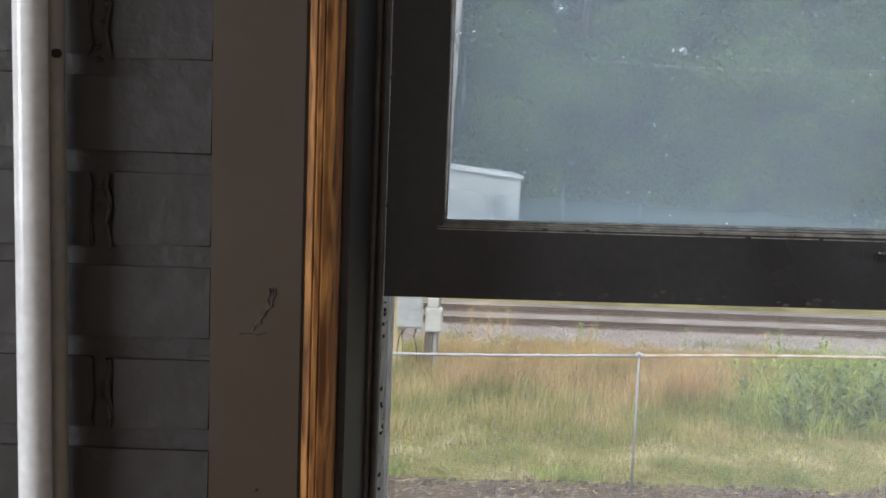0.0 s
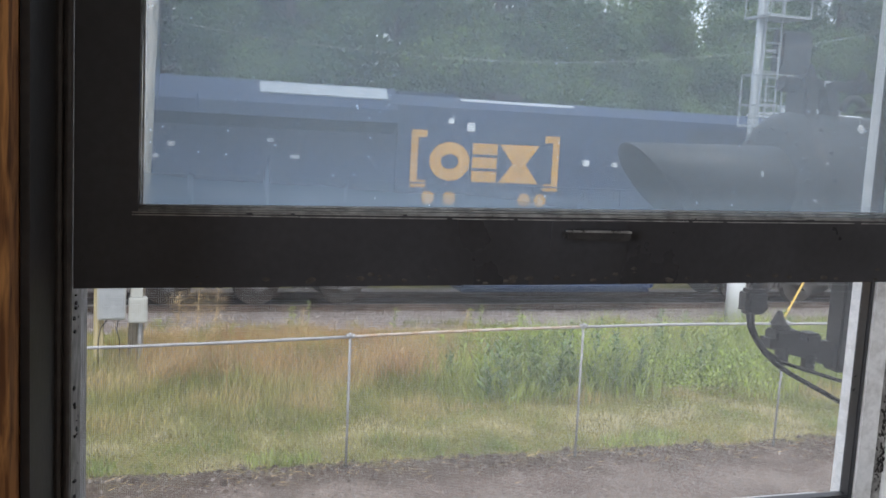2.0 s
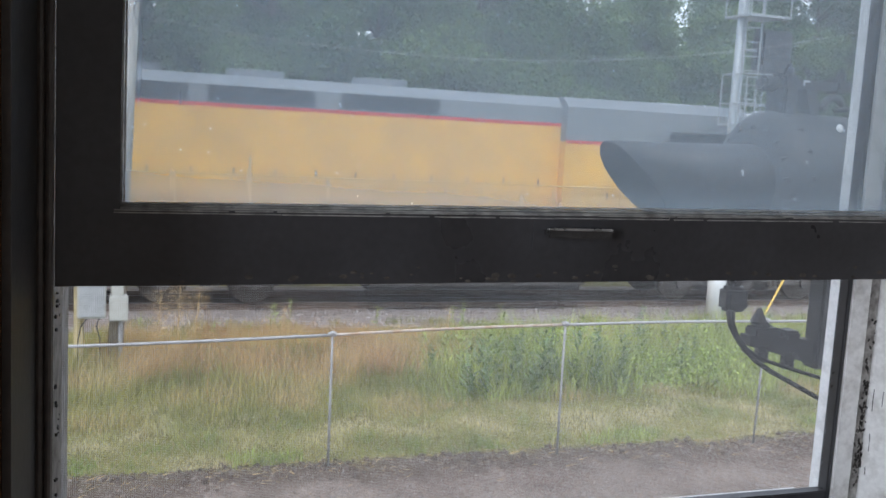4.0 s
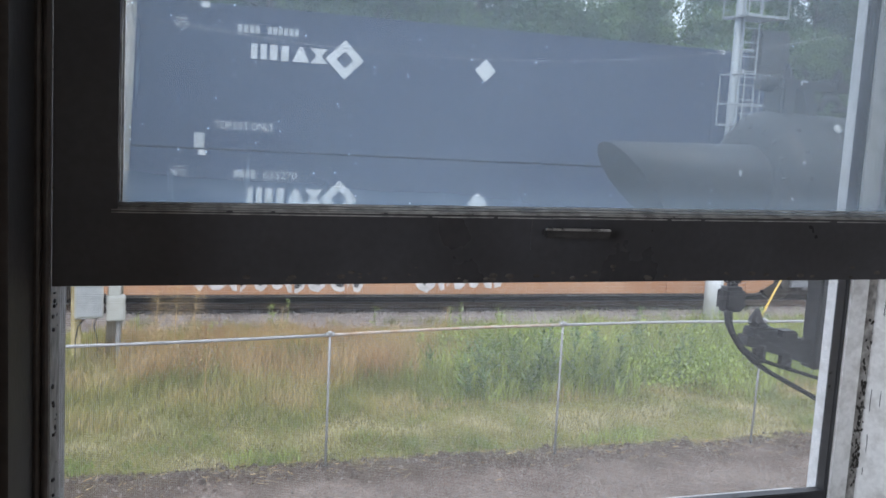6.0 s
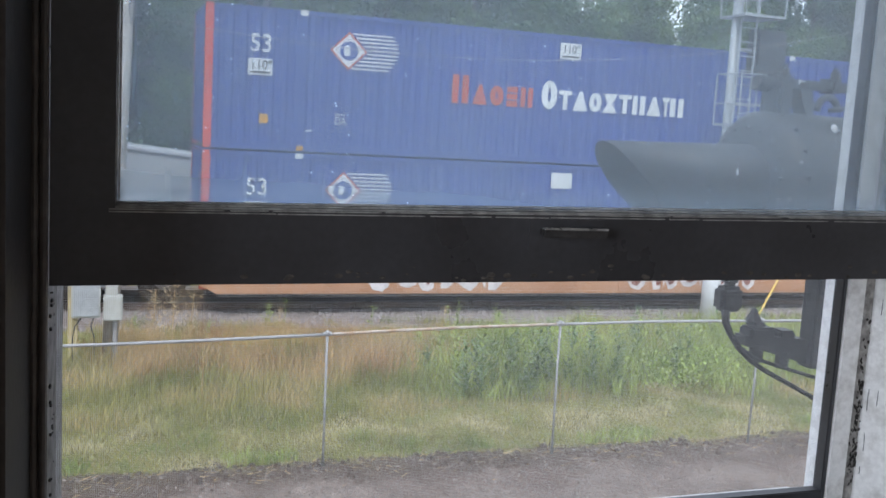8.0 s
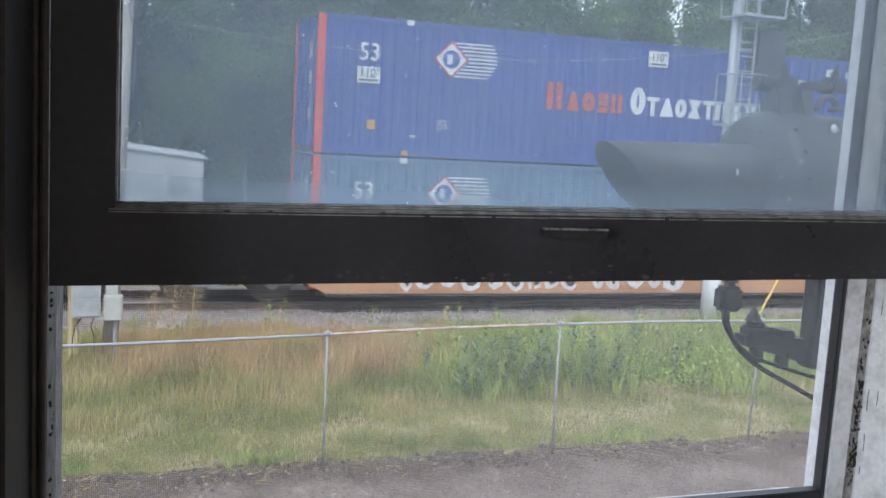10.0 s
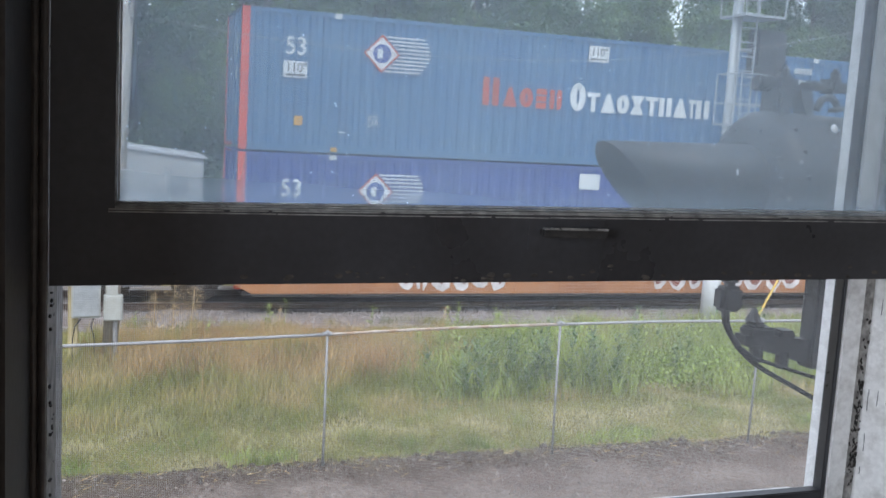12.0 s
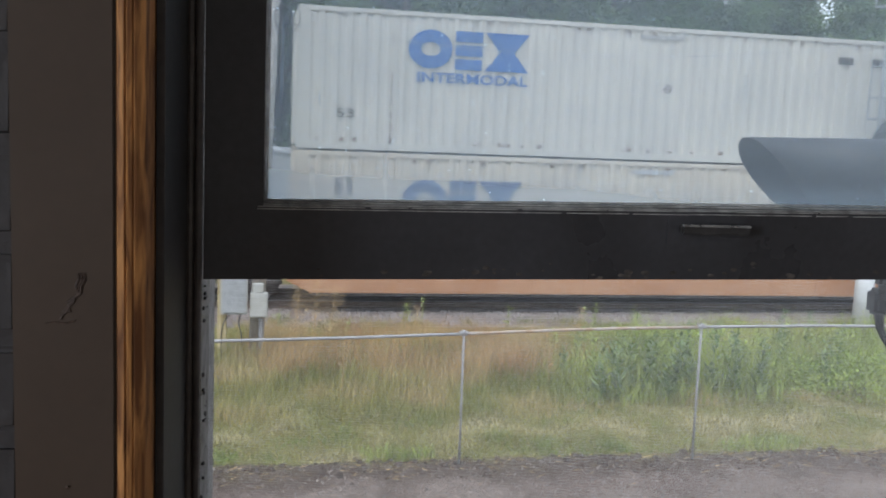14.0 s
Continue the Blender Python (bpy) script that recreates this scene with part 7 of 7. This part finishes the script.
# ---------------------------------------------------------------- bricks of the window wall
def build_bricks():
    rng = random.Random(5)
    shapes = []
    for k in range(5):
        bm = boxes((0, (0.202, 0.202, 0.202, 0.084, 0.194)[k], 0, 0.014, 0, 0.0655), bevel=0.004)
        for v in bm.verts:
            v.co += Vector((rng.uniform(-0.0012, 0.0012), rng.uniform(-0.0012, 0.0012), rng.uniform(-0.0012, 0.0012)))
        ob = part("brick", bm, BRICK_PAINT, wall)
        shapes.append(ob.data)
        bpy.data.objects.remove(ob)
    courses = 15
    for c in range(courses):
        z = 3.741 - 0.0735 * 6 + c * 0.0735 + 0.005
        off = -0.254 if c % 2 == 0 else -0.152
        for k in range(-5, 1):
            x = off + (k) * 0.212
            if x > -0.2:
                continue
            o = new("brick", shapes[3 if x > -0.3 else 4] if x + 0.202 > -0.17 else shapes[(c * 7 + k) % 3])
            o.parent = wall
            o.location = (x, 0.7468 + rng.uniform(-0.0008, 0.0008), z + rng.uniform(-0.0015, 0.0015))
            o.rotation_euler = (0, radians(rng.uniform(-0.5, 0.5)), 0)
    # lumps of old mortar and paint along the upright joints
    bm = bmesh.new()
    for c in range(0, courses, 2):
        z0 = 3.741 - 0.0735 * 6 + c * 0.0735 + 0.008
        for dx, r in ((-0.010, 0.0012), (0.004, 0.0018)):
            path_tube(bm, [(-0.258 + dx + rng.uniform(-0.002, 0.002), 0.7475 + rng.uniform(-0.0015, 0.0015), z0 + k * 0.0095) for k in range(7)], r * rng.uniform(0.8, 1.8), 6)
    for k in range(70):
        z0 = 3.741 - 0.0735 * 6 + 2 * rng.randrange(8) * 0.0735
        q = rng.uniform(0.0008, 0.0030)
        bmesh.ops.create_icosphere(bm, subdivisions=1, radius=1, matrix=Matrix.Translation((-0.258 + rng.gauss(0, 0.005), 0.7490, z0 + rng.uniform(0.005, 0.068))) @ Matrix.Diagonal((q * rng.uniform(1, 1.8), 0.0014, q, 1)))
    tagged(part("mortar_smear", bm, BRICK_PAINT, wall), kind="stuff")


build_bricks()


# ---------------------------------------------------------------- the train passes, its wheels turn
def motions():
    marks = [0, 1 / 30] + [float(k) for k in range(1, 14)] + [14 - 1 / 30, 14]
    for ob, place in TRAIN:
        z = ob.location.z
        walk(ob, [(t, pose(place + SPEED * t, TRACK_Y, z)) for t in marks])
    turn = math.degrees(SPEED / 0.51)
    for w, x in AXLES:
        walk(w, [(k / 15, pose(x, 0, 0.51, 0, turn * k / 15, 0)) for k in range(211)])


motions()
